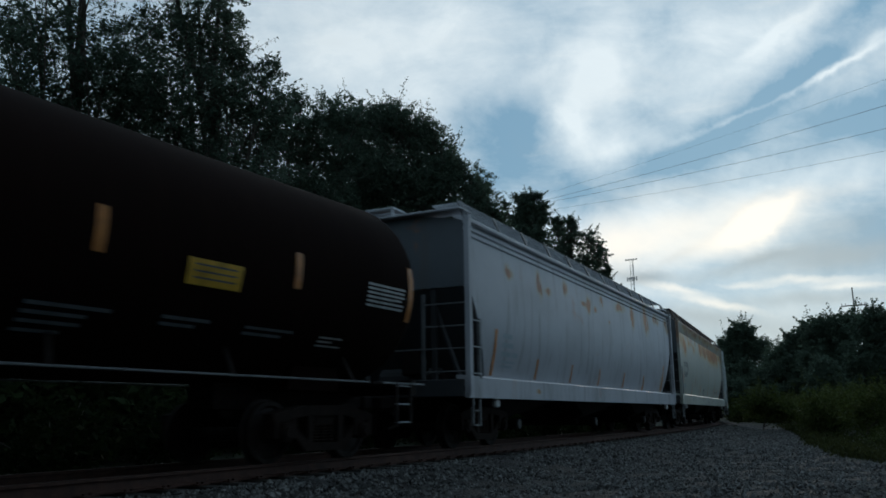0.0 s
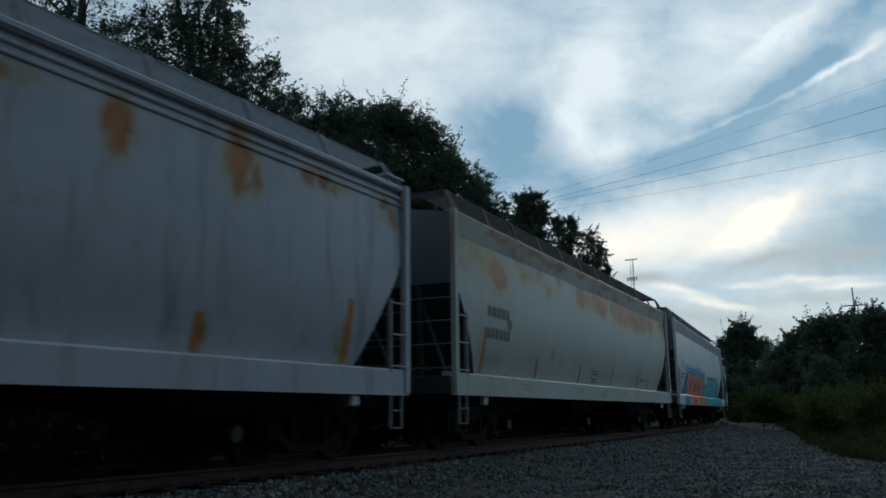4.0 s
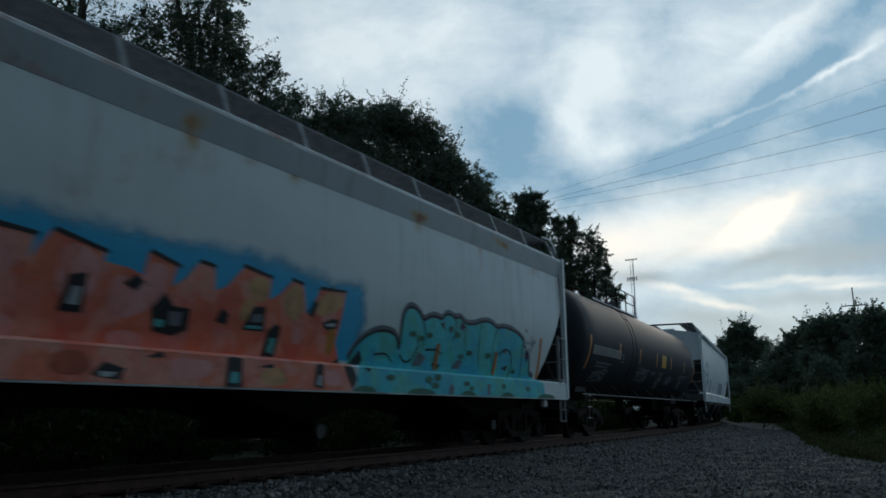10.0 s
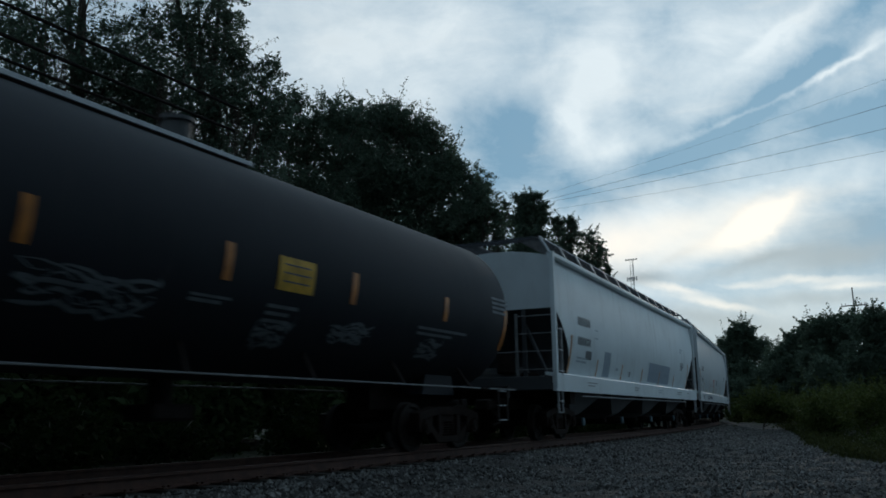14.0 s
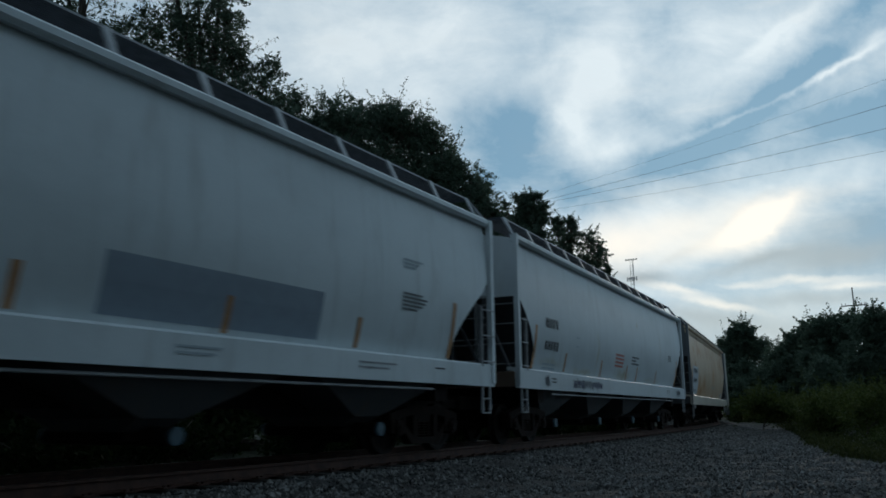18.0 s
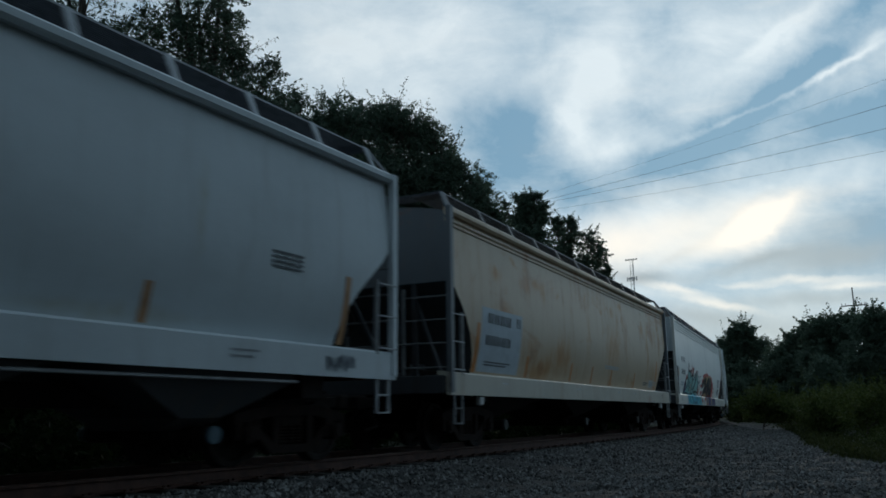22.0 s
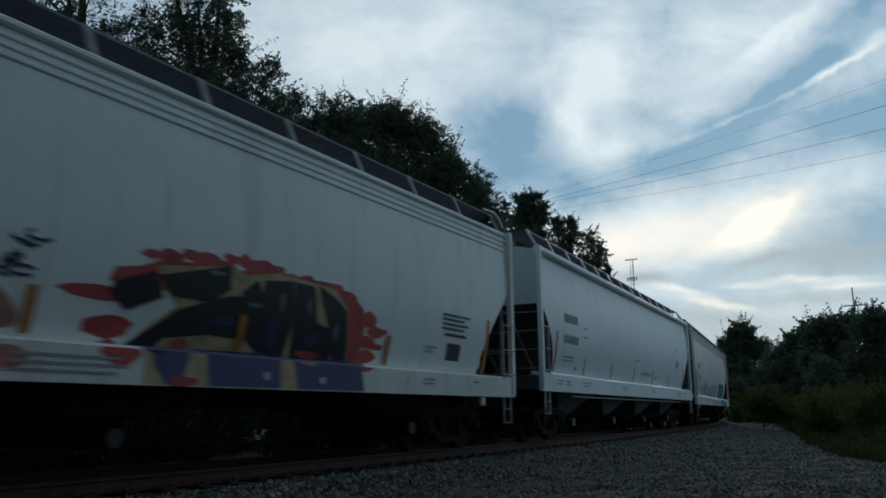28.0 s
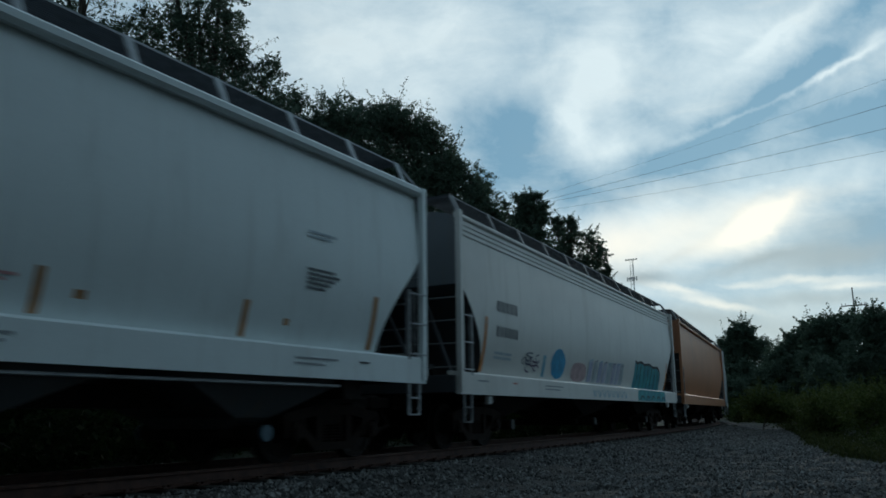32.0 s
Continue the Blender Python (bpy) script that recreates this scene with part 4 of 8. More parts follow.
# ---- lines and masts far off ----
def build_lines():
    lines_in = [((-23.0, 55.4, 17.4), (0.1, 42.0, 16.3)), ((-23.1, 55.4, 16.9), (0.0, 42.0, 15.0)), ((-23.1, 55.4, 16.65), (-0.15, 42.0, 13.85)), ((-22.1, 55.8, 16.15), (-0.27, 42.0, 12.75))]
    for (a, b), thick in zip(lines_in, (0.005, 0.009, 0.009, 0.006)):
        a, b = Vector(a), Vector(b)
        bm = bmesh.new()
        d = b - a
        prev = None
        for k in np.linspace(-0.9, 2.2, 40):
            p = a + d * k
            p.z += 0.5 * (k - 0.0) * (k - 1.0)
            if prev:
                tube(bm, prev, p, thick, 5)
            prev = p
        o = part("power_line", bm, WIRE, None)
        tagged(o, "thin dark overhead wire strung across the track", "power line", "overhead wires")
    pole = tagged(new("utility_pole"), "wooden utility pole with a crossarm above the trees", "utility pole")
    pole.location = (-5.1, 89.9, 0)
    bm = bmesh.new()
    tube(bm, (0, 0, 0), (0, 0, 12.9), 0.11, 10, 0.06)
    part("pole", bm, POLE_WOOD, pole)
    bm = bmesh.new()
    box(bm, -1.15, 1.15, -0.05, 0.05, 11.0, 11.1)
    part("crossarm", bm, POLE_WOOD, pole)
    for x in (-1.1, -0.75, 0.7, 0.95, 1.1):
        bm = bmesh.new()
        tube(bm, (x, 0, 11.1), (x, 0, 11.32), 0.05, 6, 0.035)
        part("insulator", bm, MAST, pole)
    mast = tagged(new("radio_mast"), "steel lattice mast with antenna panels far off", "radio mast")
    mast.location = (-76.3, 248.5, 0)
    for dx, dy in ((-0.5, -0.4), (0.5, -0.4), (0, 0.5)):
        bm = bmesh.new()
        tube(bm, (dx * 1.4, dy * 1.4, 0), (dx, dy, 49), 0.07, 6)
        part("leg", bm, MAST, mast)
    bm = bmesh.new()
    for i in range(24):
        z = i * 2.0
        bar(bm, (-0.6, -0.5, z), (0.6, -0.5, z + 2), 0.04, 0.04)
        bar(bm, (0.6, -0.5, z), (0, 0.6, z + 2), 0.04, 0.04)
        bar(bm, (0, 0.6, z), (-0.6, -0.5, z + 2), 0.04, 0.04)
    part("lattice", bm, MAST, mast)
    for z, w in ((49, 1.7), (43, 1.5)):
        for i in range(5):
            bm = bmesh.new()
            x = -w + 2 * w * i / 4
            box(bm, x - 0.14, x + 0.14, -0.9, -0.7, z - (0.2 if z > 45 else 0.9), z + 0.4)
            part("antenna_panel", bm, MAST, mast)
        bm = bmesh.new()
        box(bm, -w, w, -0.7, -0.55, z - 0.1, z + 0.1)
        part("antenna_frame", bm, MAST, mast)

# ---- spray paint on the car sides ----
def both(name, car, sd, outline, key, layer=1, label=""):
    """Paint above the sill and, where the form reaches down, on the sill's face."""
    m = GRAFFITI[key]
    zc = sd.z0 - 0.03
    up = clip_half(outline, sd.z0 + 0.005, True)
    low = clip_half(outline, zc, False)
    if len(up) > 2:
        decal(name, car, sd, up, m, layer, label)
    if len(low) > 2:
        decal(name, car, sd, low, m, layer, label, True)


def clip_half(pts, z, above):
    out = []
    n = len(pts)
    for i in range(n):
        a, b = pts[i], pts[(i + 1) % n]
        ia, ib = (a[1] >= z) == above, (b[1] >= z) == above
        if ia:
            out.append(a)
        if ia != ib:
            k = (z - a[1]) / (b[1] - a[1])
            out.append((a[0] + (b[0] - a[0]) * k, z))
    return out


def shift(pts, dx, dz):
    return [(x + dx, z + dz) for x, z in pts]


def grow(pts, k):
    cx, cz = sum(p[0] for p in pts) / len(pts), sum(p[1] for p in pts) / len(pts)
    return [(cx + (x - cx) * k, cz + (z - cz) * k) for x, z in pts]


def ribbon(path, w0, w1=None):
    """A sprayed line of some width along a path."""
    w1 = w0 if w1 is None else w1
    for _ in range(2 if len(path) > 2 else 0):
        # round the corners
        cut = [path[0]]
        for (xa, za), (xb, zb) in zip(path, path[1:]):
            cut += [(xa * 0.75 + xb * 0.25, za * 0.75 + zb * 0.25), (xa * 0.25 + xb * 0.75, za * 0.25 + zb * 0.75)]
        path = cut + [path[-1]]
    up, down = [], []
    n = len(path)
    for i, (x, z) in enumerate(path):
        a, b = path[max(0, i - 1)], path[min(n - 1, i + 1)]
        dx, dz = b[0] - a[0], b[1] - a[1]
        k = math.hypot(dx, dz) or 1.0
        w = (w0 + (w1 - w0) * i / (n - 1)) / 2
        up.append((x - dz / k * w, z + dx / k * w))
        down.append((x + dz / k * w, z - dx / k * w))
    return up + down[::-1]


def arc(cx, cz, rx, rz, a0, a1, n=9):
    return [(cx + rx * math.cos(radians(a0 + (a1 - a0) * k / (n - 1))), cz + rz * math.sin(radians(a0 + (a1 - a0) * k / (n - 1)))) for k in range(n)]


def lip(car, sd, x0, x1, key):
    """Paint carried over the rolled lip on top of the sill."""
    g = [[(x, -y, z) for x in np.linspace(x0, x1, 3)] for y, z in ((1.34, sd.z0 + 0.023), (1.564, sd.z0 + 0.004), (1.589, sd.z0 - 0.027))]
    part_of("sprayed_lip", grid_mesh("sprayed_lip", g), GRAFFITI[key], car, "sprayed sill lip")


def art_orange_teal(car, sd):
    rng = random.Random(41)
    lo = sd.zs + 0.02
    # blue ground that drifts out above and left of the orange blocks
    both("sprayed_ground", car, sd, [(-7.35, lo), (-5.6, lo), (-5.5, 1.55), (-6.15, 1.50), (-6.5, 1.36), (-7.1, 1.33)], "blue", 0, "blue sprayed ground")
    for x, z, r in ((-6.35, 1.5, 0.26), (-6.2, 1.75, 0.24), (-6.0, 1.98, 0.22), (-5.8, 2.15, 0.20)):
        both("sprayed_ground", car, sd, wobble(x, z, r, r * 0.8, rng, 12, 0.25), "purple", 0, "purple sprayed haze")
    both("overspray", car, sd, rect(-6.3, 1.0, 1.42, 2.95), "mist", 0, "blue overspray behind orange blocks")
    # one mass of chunky letters with slanted tops and notches between them
    crown = [(-5.62, 1.9), (-5.45, 2.36), (-4.80, 2.33), (-4.84, 2.08), (-4.63, 2.40), (-4.02, 2.29), (-4.03, 2.19), (-3.73, 2.17), (-3.53, 2.12), (-3.48, 2.38), (-3.08, 2.29), (-3.13, 2.05), (-2.95, 2.16), (-2.77, 2.38), (-2.52, 2.36), (-2.47, 2.09),
             (-2.30, 2.16), (-2.04, 2.43), (-1.52, 2.37), (-1.54, 2.09), (-1.35, 2.18), (-1.11, 2.40), (-0.88, 2.37), (-0.76, 2.00), (-0.66, 2.02), (-0.52, 2.36), (0.09, 2.39), (-0.02, 1.66), (0.20, 1.30), (0.18, lo)]
    both("block_mass", car, sd, [(-5.75, lo)] + crown, "embers", 2, "orange and coral block forms")
    for pts, key in (([(-5.4, 2.3), (-4.9, 2.3), (-4.95, 1.95), (-5.2, 1.85)], "blush"), ([(-4.55, 2.34), (-4.05, 2.26), (-4.1, 1.8), (-4.5, 1.7)], "blush"), ([(-3.95, 2.1), (-3.55, 2.05), (-3.45, 2.3), (-3.15, 2.25), (-3.2, 1.9), (-3.5, 1.7), (-3.9, 1.6)], "blush"),
                     ([(-3.9, 1.5), (-3.45, 1.55), (-3.3, 1.35), (-3.7, 1.28)], "blush"), ([(-1.98, 2.2), (-1.82, 2.38), (-1.54, 2.34), (-1.56, 2.08), (-1.75, 2.02)], "peach"), ([(-1.9, 2.1), (-1.75, 2.02), (-1.95, 1.72), (-2.05, 1.9)], "peach"),
                     ([(-1.3, 2.16), (-1.1, 2.36), (-0.9, 2.34), (-0.82, 2.0), (-1.0, 1.85), (-1.2, 1.95)], "peach"), ([(-0.5, 2.32), (0.05, 2.35), (0.0, 2.12), (-0.35, 2.0), (-0.6, 2.0)], "peach"), ([(-0.42, 2.02), (-0.08, 2.08), (-0.1, 1.98), (-0.42, 1.9)], "blush"),
                     ([(-0.25, 1.9), (-0.06, 1.82), (-0.04, 1.5), (-0.22, 1.45)], "amber"), ([(-1.75, 1.2), (-1.35, 1.25), (-1.2, 1.02), (-1.7, 1.0)], "peach"), ([(-0.5, 1.25), (0.05, 1.28), (0.1, 1.05), (-0.45, 1.02)], "blush"), ([(-3.3, 1.25), (-2.5, 1.28), (-2.6, 1.05), (-3.2, 1.02)], "blush"),
                     ([(-5.4, 1.5), (-4.9, 1.6), (-4.8, 1.35), (-5.3, 1.3)], "blush"), ([(-4.6, 1.25), (-4.2, 1.28), (-4.1, 1.05), (-4.6, 1.02)], "orange"), ([(-0.95, 1.95), (-0.75, 1.85), (-0.8, 1.55), (-1.0, 1.6)], "blush")):
        both("block_patch", car, sd, soften(pts), key, 3)
    for x0, z0, x1, z1 in ((-5.45, 2.37, -4.78, 2.33), (-4.63, 2.41, -4.0, 2.29), (-3.48, 2.39, -3.04, 2.29), (-2.77, 2.39, -2.51, 2.37), (-2.06, 2.45, -1.51, 2.38), (-1.14, 2.41, -0.88, 2.38), (-0.54, 2.37, 0.09, 2.40)):
        both("block_edge", car, sd, [(x0, z0 - 0.02), (x1, z1 - 0.02), (x1 + 0.02, z1 + 0.02), (x0 + 0.02, z0 + 0.03)], "black", 4, "black top edge")
    # dark hollows with glints of teal and white
    for pts in ([(-3.35, 1.80), (-3.2, 1.98), (-3.05, 1.84), (-2.81, 1.84), (-2.80, 1.60), (-3.0, 1.52), (-3.28, 1.55)], [(-1.95, 1.68), (-1.80, 1.97), (-1.58, 2.0), (-1.55, 1.69)], [(-1.49, 1.39), (-1.47, 1.70), (-1.36, 1.80), (-1.24, 1.77), (-1.26, 1.38)], [(-0.41, 1.89), (-0.2, 1.98), (-0.03, 1.98), (-0.06, 1.85), (-0.25, 1.82)],
                [(-2.34, 0.97), (-2.30, 1.33), (-2.07, 1.31), (-2.06, 0.97)], [(-0.70, 1.02), (-0.64, 1.34), (-0.50, 1.32), (-0.50, 0.99)], [(-2.4, 1.74), (-2.33, 1.90), (-2.2, 1.84), (-2.22, 1.72)], [(-1.78, 1.23), (-1.5, 1.28), (-1.52, 1.22)], [(-3.5, 1.25), (-3.3, 1.32), (-3.25, 1.26)],
                [(-4.45, 1.65), (-4.40, 2.0), (-4.2, 2.05), (-4.18, 1.65)], [(-5.65, 1.45), (-5.5, 1.8), (-5.35, 1.6), (-5.45, 1.4)], [(-3.75, 2.0), (-3.62, 2.12), (-3.5, 2.05), (-3.6, 1.95)], [(-0.05, 1.35), (0.12, 1.45), (0.30, 1.15), (0.2, 1.0), (0.05, 1.2)], [(-4.15, 1.05), (-4.0, 1.18), (-3.75, 1.12), (-3.8, 1.0)], [(-0.72, 2.0), (-0.62, 2.2), (-0.55, 2.15), (-0.62, 1.95)]):
        both("dark_hollow", car, sd, pts, "black", 5)
    for pts, key in (([(-3.11, 1.78), (-2.91, 1.79), (-2.92, 1.63), (-3.09, 1.63)], "grey"), ([(-3.3, 1.68), (-3.15, 1.68), (-3.15, 1.60), (-3.28, 1.6)], "teal"), ([(-1.80, 1.88), (-1.62, 1.90), (-1.60, 1.80), (-1.82, 1.78)], "grey"), ([(-1.88, 1.74), (-1.60, 1.75), (-1.60, 1.71), (-1.9, 1.70)], "teal"),
                     ([(-1.44, 1.45), (-1.42, 1.62), (-1.30, 1.62), (-1.30, 1.42)], "teal"), ([(-0.36, 1.89), (-0.1, 1.93), (-0.1, 1.88), (-0.3, 1.86)], "pale"), ([(-2.28, 1.02), (-2.25, 1.15), (-2.12, 1.15), (-2.12, 1.02)], "teal"), ([(-0.64, 1.04), (-0.60, 1.18), (-0.54, 1.16), (-0.54, 1.03)], "pale"),
                     ([(-4.38, 1.72), (-4.34, 1.9), (-4.24, 1.9), (-4.24, 1.72)], "pale"), ([(-4.05, 1.08), (-3.85, 1.08), (-3.9, 1.03), (-4.05, 1.03)], "pale")):
        both("glint", car, sd, pts, key, 6)
    lip(car, sd, -5.7, 0.15, "embers")
    lip(car, sd, 0.35, 7.2, "lagoon")
    # the teal piece: rounded forms under a black line with a pale halo
    swell = [(0.35, 1.45), (0.55, 1.74), (1.0, 1.93), (1.39, 1.93), (1.58, 1.86), (1.70, 1.60), (1.66, 2.12), (1.75, 2.33), (1.95, 2.40), (2.19, 2.33), (2.33, 2.19), (2.48, 2.26), (2.71, 2.32), (2.97, 2.27), (3.08, 2.38), (3.26, 2.40), (3.45, 2.34), (3.63, 2.40), (3.88, 2.28),
             (4.23, 2.31), (4.56, 2.40), (4.92, 2.42), (5.22, 2.31), (5.53, 2.38), (6.05, 2.34), (6.56, 2.20), (6.67, 1.98), (6.94, 1.88), (7.04, 1.46), (7.30, 1.44)]
    both("bubble_halo", car, sd, ribbon(shift(swell, 0, 0.035), 0.10), "grey", 0, "pale halo round the teal forms")
    both("bubble_mass", car, sd, [(0.3, lo)] + swell + [(7.45, 1.2), (7.5, lo)], "lagoon", 1, "teal bubble forms")
    both("bubble_edge", car, sd, ribbon(swell, 0.045), "black", 2, "black outline of the teal forms")
    for path, key in (([(1.72, 1.6), (1.95, 1.45), (2.2, 1.6), (2.25, 1.9)], "black"), ([(2.33, 2.19), (2.45, 2.0), (2.4, 1.75)], "green"), ([(3.45, 2.34), (3.5, 2.1), (3.4, 1.9)], "black"), ([(3.88, 2.28), (3.85, 2.0), (3.95, 1.8)], "green"), ([(4.5, 2.36), (4.45, 1.9), (4.6, 1.5)], "green"),
                      ([(5.22, 2.31), (5.05, 2.0), (5.1, 1.6)], "green"), ([(5.4, 1.8), (5.64, 1.95), (5.95, 1.9), (6.1, 1.6), (5.9, 1.3)], "black"), ([(6.55, 2.15), (6.5, 1.8), (6.6, 1.4)], "black"), ([(1.0, 1.55), (1.35, 1.6), (1.55, 1.45)], "black"), ([(2.5, 1.72), (2.9, 1.75), (3.1, 1.68)], "black")):
        both("bubble_line", car, sd, ribbon(path, 0.035, 0.02), key, 3)
    for x, z in ((2.04, 1.95), (2.31, 1.90), (2.58, 1.97), (3.31, 2.14), (3.56, 2.05), (4.12, 1.76), (3.82, 1.68), (2.37, 1.21), (2.67, 1.25), (2.58, 1.11), (3.72, 1.18), (3.92, 1.10), (4.91, 1.76), (5.31, 1.17), (6.2, 1.5), (6.5, 1.15), (1.2, 1.2)):
        both("green_dot", car, sd, wobble(x, z, rng.uniform(0.09, 0.13), rng.uniform(0.045, 0.06), rng, 10, 0.1), "green", 4)
    for pts, key in (([(2.16, 1.43), (2.28, 1.68), (2.55, 1.60), (2.45, 1.45)], "grey"), ([(2.75, 1.5), (3.1, 1.5), (3.0, 1.42)], "black"), ([(3.62, 2.2), (3.72, 2.32), (3.86, 2.22), (3.74, 2.14)], "purple"), ([(3.5, 1.45), (3.7, 1.62), (3.9, 1.6), (3.8, 1.45)], "grey"), ([(3.05, 0.98), (3.12, 1.18), (3.25, 1.1), (3.22, 0.98)], "grey"),
                     ([(5.58, 1.86), (5.64, 1.94), (5.74, 1.90), (5.68, 1.84)], "grey"), ([(5.6, 1.55), (5.9, 1.62), (5.8, 1.5)], "black"), ([(6.68, 1.9), (6.75, 2.0), (6.9, 1.85), (6.8, 1.7)], "navy"), ([(0.4, 1.4), (0.6, 1.6), (0.72, 1.45), (0.6, 1.25)], "black"), ([(4.55, 1.0), (4.6, 1.2), (4.72, 1.2), (4.7, 1.0)], "grey"), ([(2.9, 2.2), (3.05, 2.25), (3.1, 2.1)], "grey")):
        both("dark_hollow", car, sd, pts, key, 4)
    for x, w in ((0.5, 0.3), (2.13, 0.45), (3.80, 0.28), (5.49, 0.3), (7.55, 0.5)):
        both("sprayed_ground", car, sd, arc(x, lo, w, 0.09, 180, 0, 9), "green", 5)
    for k in range(7):
        x, z = rng.uniform(6.75, 7.15), rng.uniform(1.85, 2.45)
        both("tag_line", car, sd, ribbon(arc(x, z, 0.14, 0.05, rng.uniform(0, 180), rng.uniform(200, 360), 6), 0.025), "grey", 3)


def soften(pts):
    """Rounds the corners of a closed outline."""
    for _ in range(2):
        pts = [q for (xa, za), (xb, zb) in zip(pts, pts[1:] + pts[:1]) for q in ((xa * 0.75 + xb * 0.25, za * 0.75 + zb * 0.25), (xa * 0.25 + xb * 0.75, za * 0.25 + zb * 0.75))]
    return pts


def art_teal_navy(car, sd):
    rng = random.Random(52)
    lo = sd.zs + 0.02
    # pale jade forms with black contour lines, bright blue along the sill
    both("sprayed_ground", car, sd, [(-5.95, 1.3), (-5.75, 1.75), (-5.50, 2.12), (-5.25, 2.42), (-4.9, 2.36), (-4.61, 2.33), (-4.46, 2.39), (-4.27, 2.22), (-3.86, 2.30), (-3.4, 2.28), (-3.16, 2.38), (-2.96, 2.32), (-2.65, 2.14), (-2.58, 2.45), (-2.07, 2.24), (-1.83, 2.07), (-1.86, 1.59), (-1.7, 1.35)], "jade", 1, "pale jade pointed forms")
    both("sprayed_ground", car, sd, [(-6.4, lo)] + [(-6.35 + 0.36 * k, 1.44 + 0.06 * math.sin(k * 1.9)) for k in range(13)] + [(-1.75, lo)], "aqua", 2, "bright blue lower edge")
    # coral flames over the letters' tops
    for pts in ([(-4.37, 2.35), (-4.30, 2.50), (-4.16, 2.54), (-4.13, 2.72), (-4.07, 2.72), (-4.04, 2.53), (-3.96, 2.51), (-4.05, 2.28), (-4.28, 2.26)], [(-3.92, 2.20), (-3.84, 2.34), (-3.80, 2.70), (-3.72, 2.76), (-3.66, 2.55), (-3.43, 2.60), (-3.30, 2.62), (-3.56, 2.44), (-3.73, 2.22)], [(-3.66, 2.16), (-3.57, 2.31), (-3.37, 2.34), (-3.47, 2.22)],
                [(-2.70, 2.42), (-2.62, 2.57), (-2.48, 2.58), (-2.45, 2.46)], [(-6.14, 1.95), (-5.84, 2.20), (-5.45, 2.24), (-5.57, 2.00)], [(-5.15, 2.5), (-5.08, 2.72), (-4.98, 2.74), (-4.98, 2.52)], [(-2.95, 2.24), (-2.85, 2.38), (-2.66, 2.36), (-2.68, 2.18)]):
        both("coral_flame", car, sd, soften(pts), "coral", 3, "coral sprayed flame")
    both("plum_shade", car, sd, soften([(-6.35, 1.42), (-6.25, 1.80), (-5.9, 1.98), (-5.7, 1.75), (-5.8, 1.40)]), "purple", 2, "dark plum shade")
    both("plum_shade", car, sd, soften([(-2.93, 2.28), (-2.62, 2.40), (-2.60, 2.14), (-2.86, 2.08)]), "purple", 2, "dark plum shade")
    for path, w in (([(-5.04, 2.74), (-5.27, 2.32), (-5.38, 1.92), (-5.28, 1.60)], 0.12), ([(-5.32, 2.46), (-4.85, 2.38), (-4.60, 2.38), (-4.41, 2.47), (-4.18, 2.43)], 0.10), ([(-5.86, 2.02), (-6.25, 1.81), (-6.37, 1.55), (-6.03, 1.35)], 0.15), ([(-5.56, 2.12), (-5.10, 1.94), (-5.67, 1.61)], 0.12), ([(-4.60, 2.36), (-4.80, 2.0), (-4.72, 1.55)], 0.12),
                    ([(-4.41, 2.20), (-4.21, 2.19), (-3.99, 2.34), (-3.89, 2.25), (-3.73, 2.25), (-3.65, 2.44), (-3.39, 2.59)], 0.09), ([(-4.02, 2.34), (-3.95, 2.02), (-4.03, 1.79), (-4.10, 1.40)], 0.20), ([(-3.96, 2.07), (-3.65, 2.06), (-3.26, 2.19), (-3.12, 2.29), (-3.23, 2.38)], 0.07),
                    ([(-3.13, 2.39), (-2.86, 2.28), (-2.63, 2.41), (-2.56, 2.49), (-2.34, 2.36), (-1.97, 2.17)], 0.10), ([(-2.84, 2.14), (-3.08, 1.85), (-3.35, 1.69), (-3.58, 1.70), (-3.64, 1.56)], 0.17), ([(-3.35, 1.72), (-3.23, 1.48), (-2.61, 1.60), (-2.11, 1.54), (-1.51, 1.50)], 0.11), ([(-2.58, 2.43), (-2.58, 2.12), (-2.88, 2.06)], 0.09),
                    ([(-2.26, 2.47), (-2.04, 2.52), (-1.91, 2.39), (-1.93, 2.19)], 0.06), ([(-4.56, 1.70), (-4.30, 1.72)], 0.09), ([(-4.54, 1.60), (-4.42, 1.60)], 0.06), ([(-3.98, 1.66), (-3.77, 1.64)], 0.04), ([(-4.30, 1.38), (-3.96, 1.42), (-3.45, 1.48)], 0.12), ([(-2.25, 2.02), (-2.02, 2.03)], 0.05), ([(-2.0, 2.15), (-2.08, 1.85), (-1.98, 1.60)], 0.11),
                    ([(-6.3, 1.40), (-5.4, 1.46), (-4.30, 1.40)], 0.10), ([(-5.0, 1.95), (-5.05, 1.65), (-4.85, 1.5)], 0.08)):
        both("contour_line", car, sd, ribbon(path, w, w * 0.5), "black", 4, "black sprayed contour line")
    for path, w in (([(-3.86, 1.02), (-3.69, 1.10), (-3.50, 0.99)], 0.09), ([(-3.64, 1.30), (-3.38, 1.23), (-3.06, 1.13)], 0.07), ([(-2.52, 1.50), (-2.56, 1.29), (-2.45, 1.02)], 0.17), ([(-2.19, 1.46), (-1.99, 1.33)], 0.10), ([(-4.5, 1.12), (-4.3, 1.02), (-4.1, 1.04)], 0.08), ([(-5.3, 1.42), (-5.0, 1.2), (-5.1, 1.0)], 0.12), ([(-5.9, 1.35), (-5.7, 1.05)], 0.12), ([(-4.0, 1.38), (-3.96, 1.12)], 0.08)):
        both("contour_line", car, sd, ribbon(path, w, w * 0.7), "black", 5)
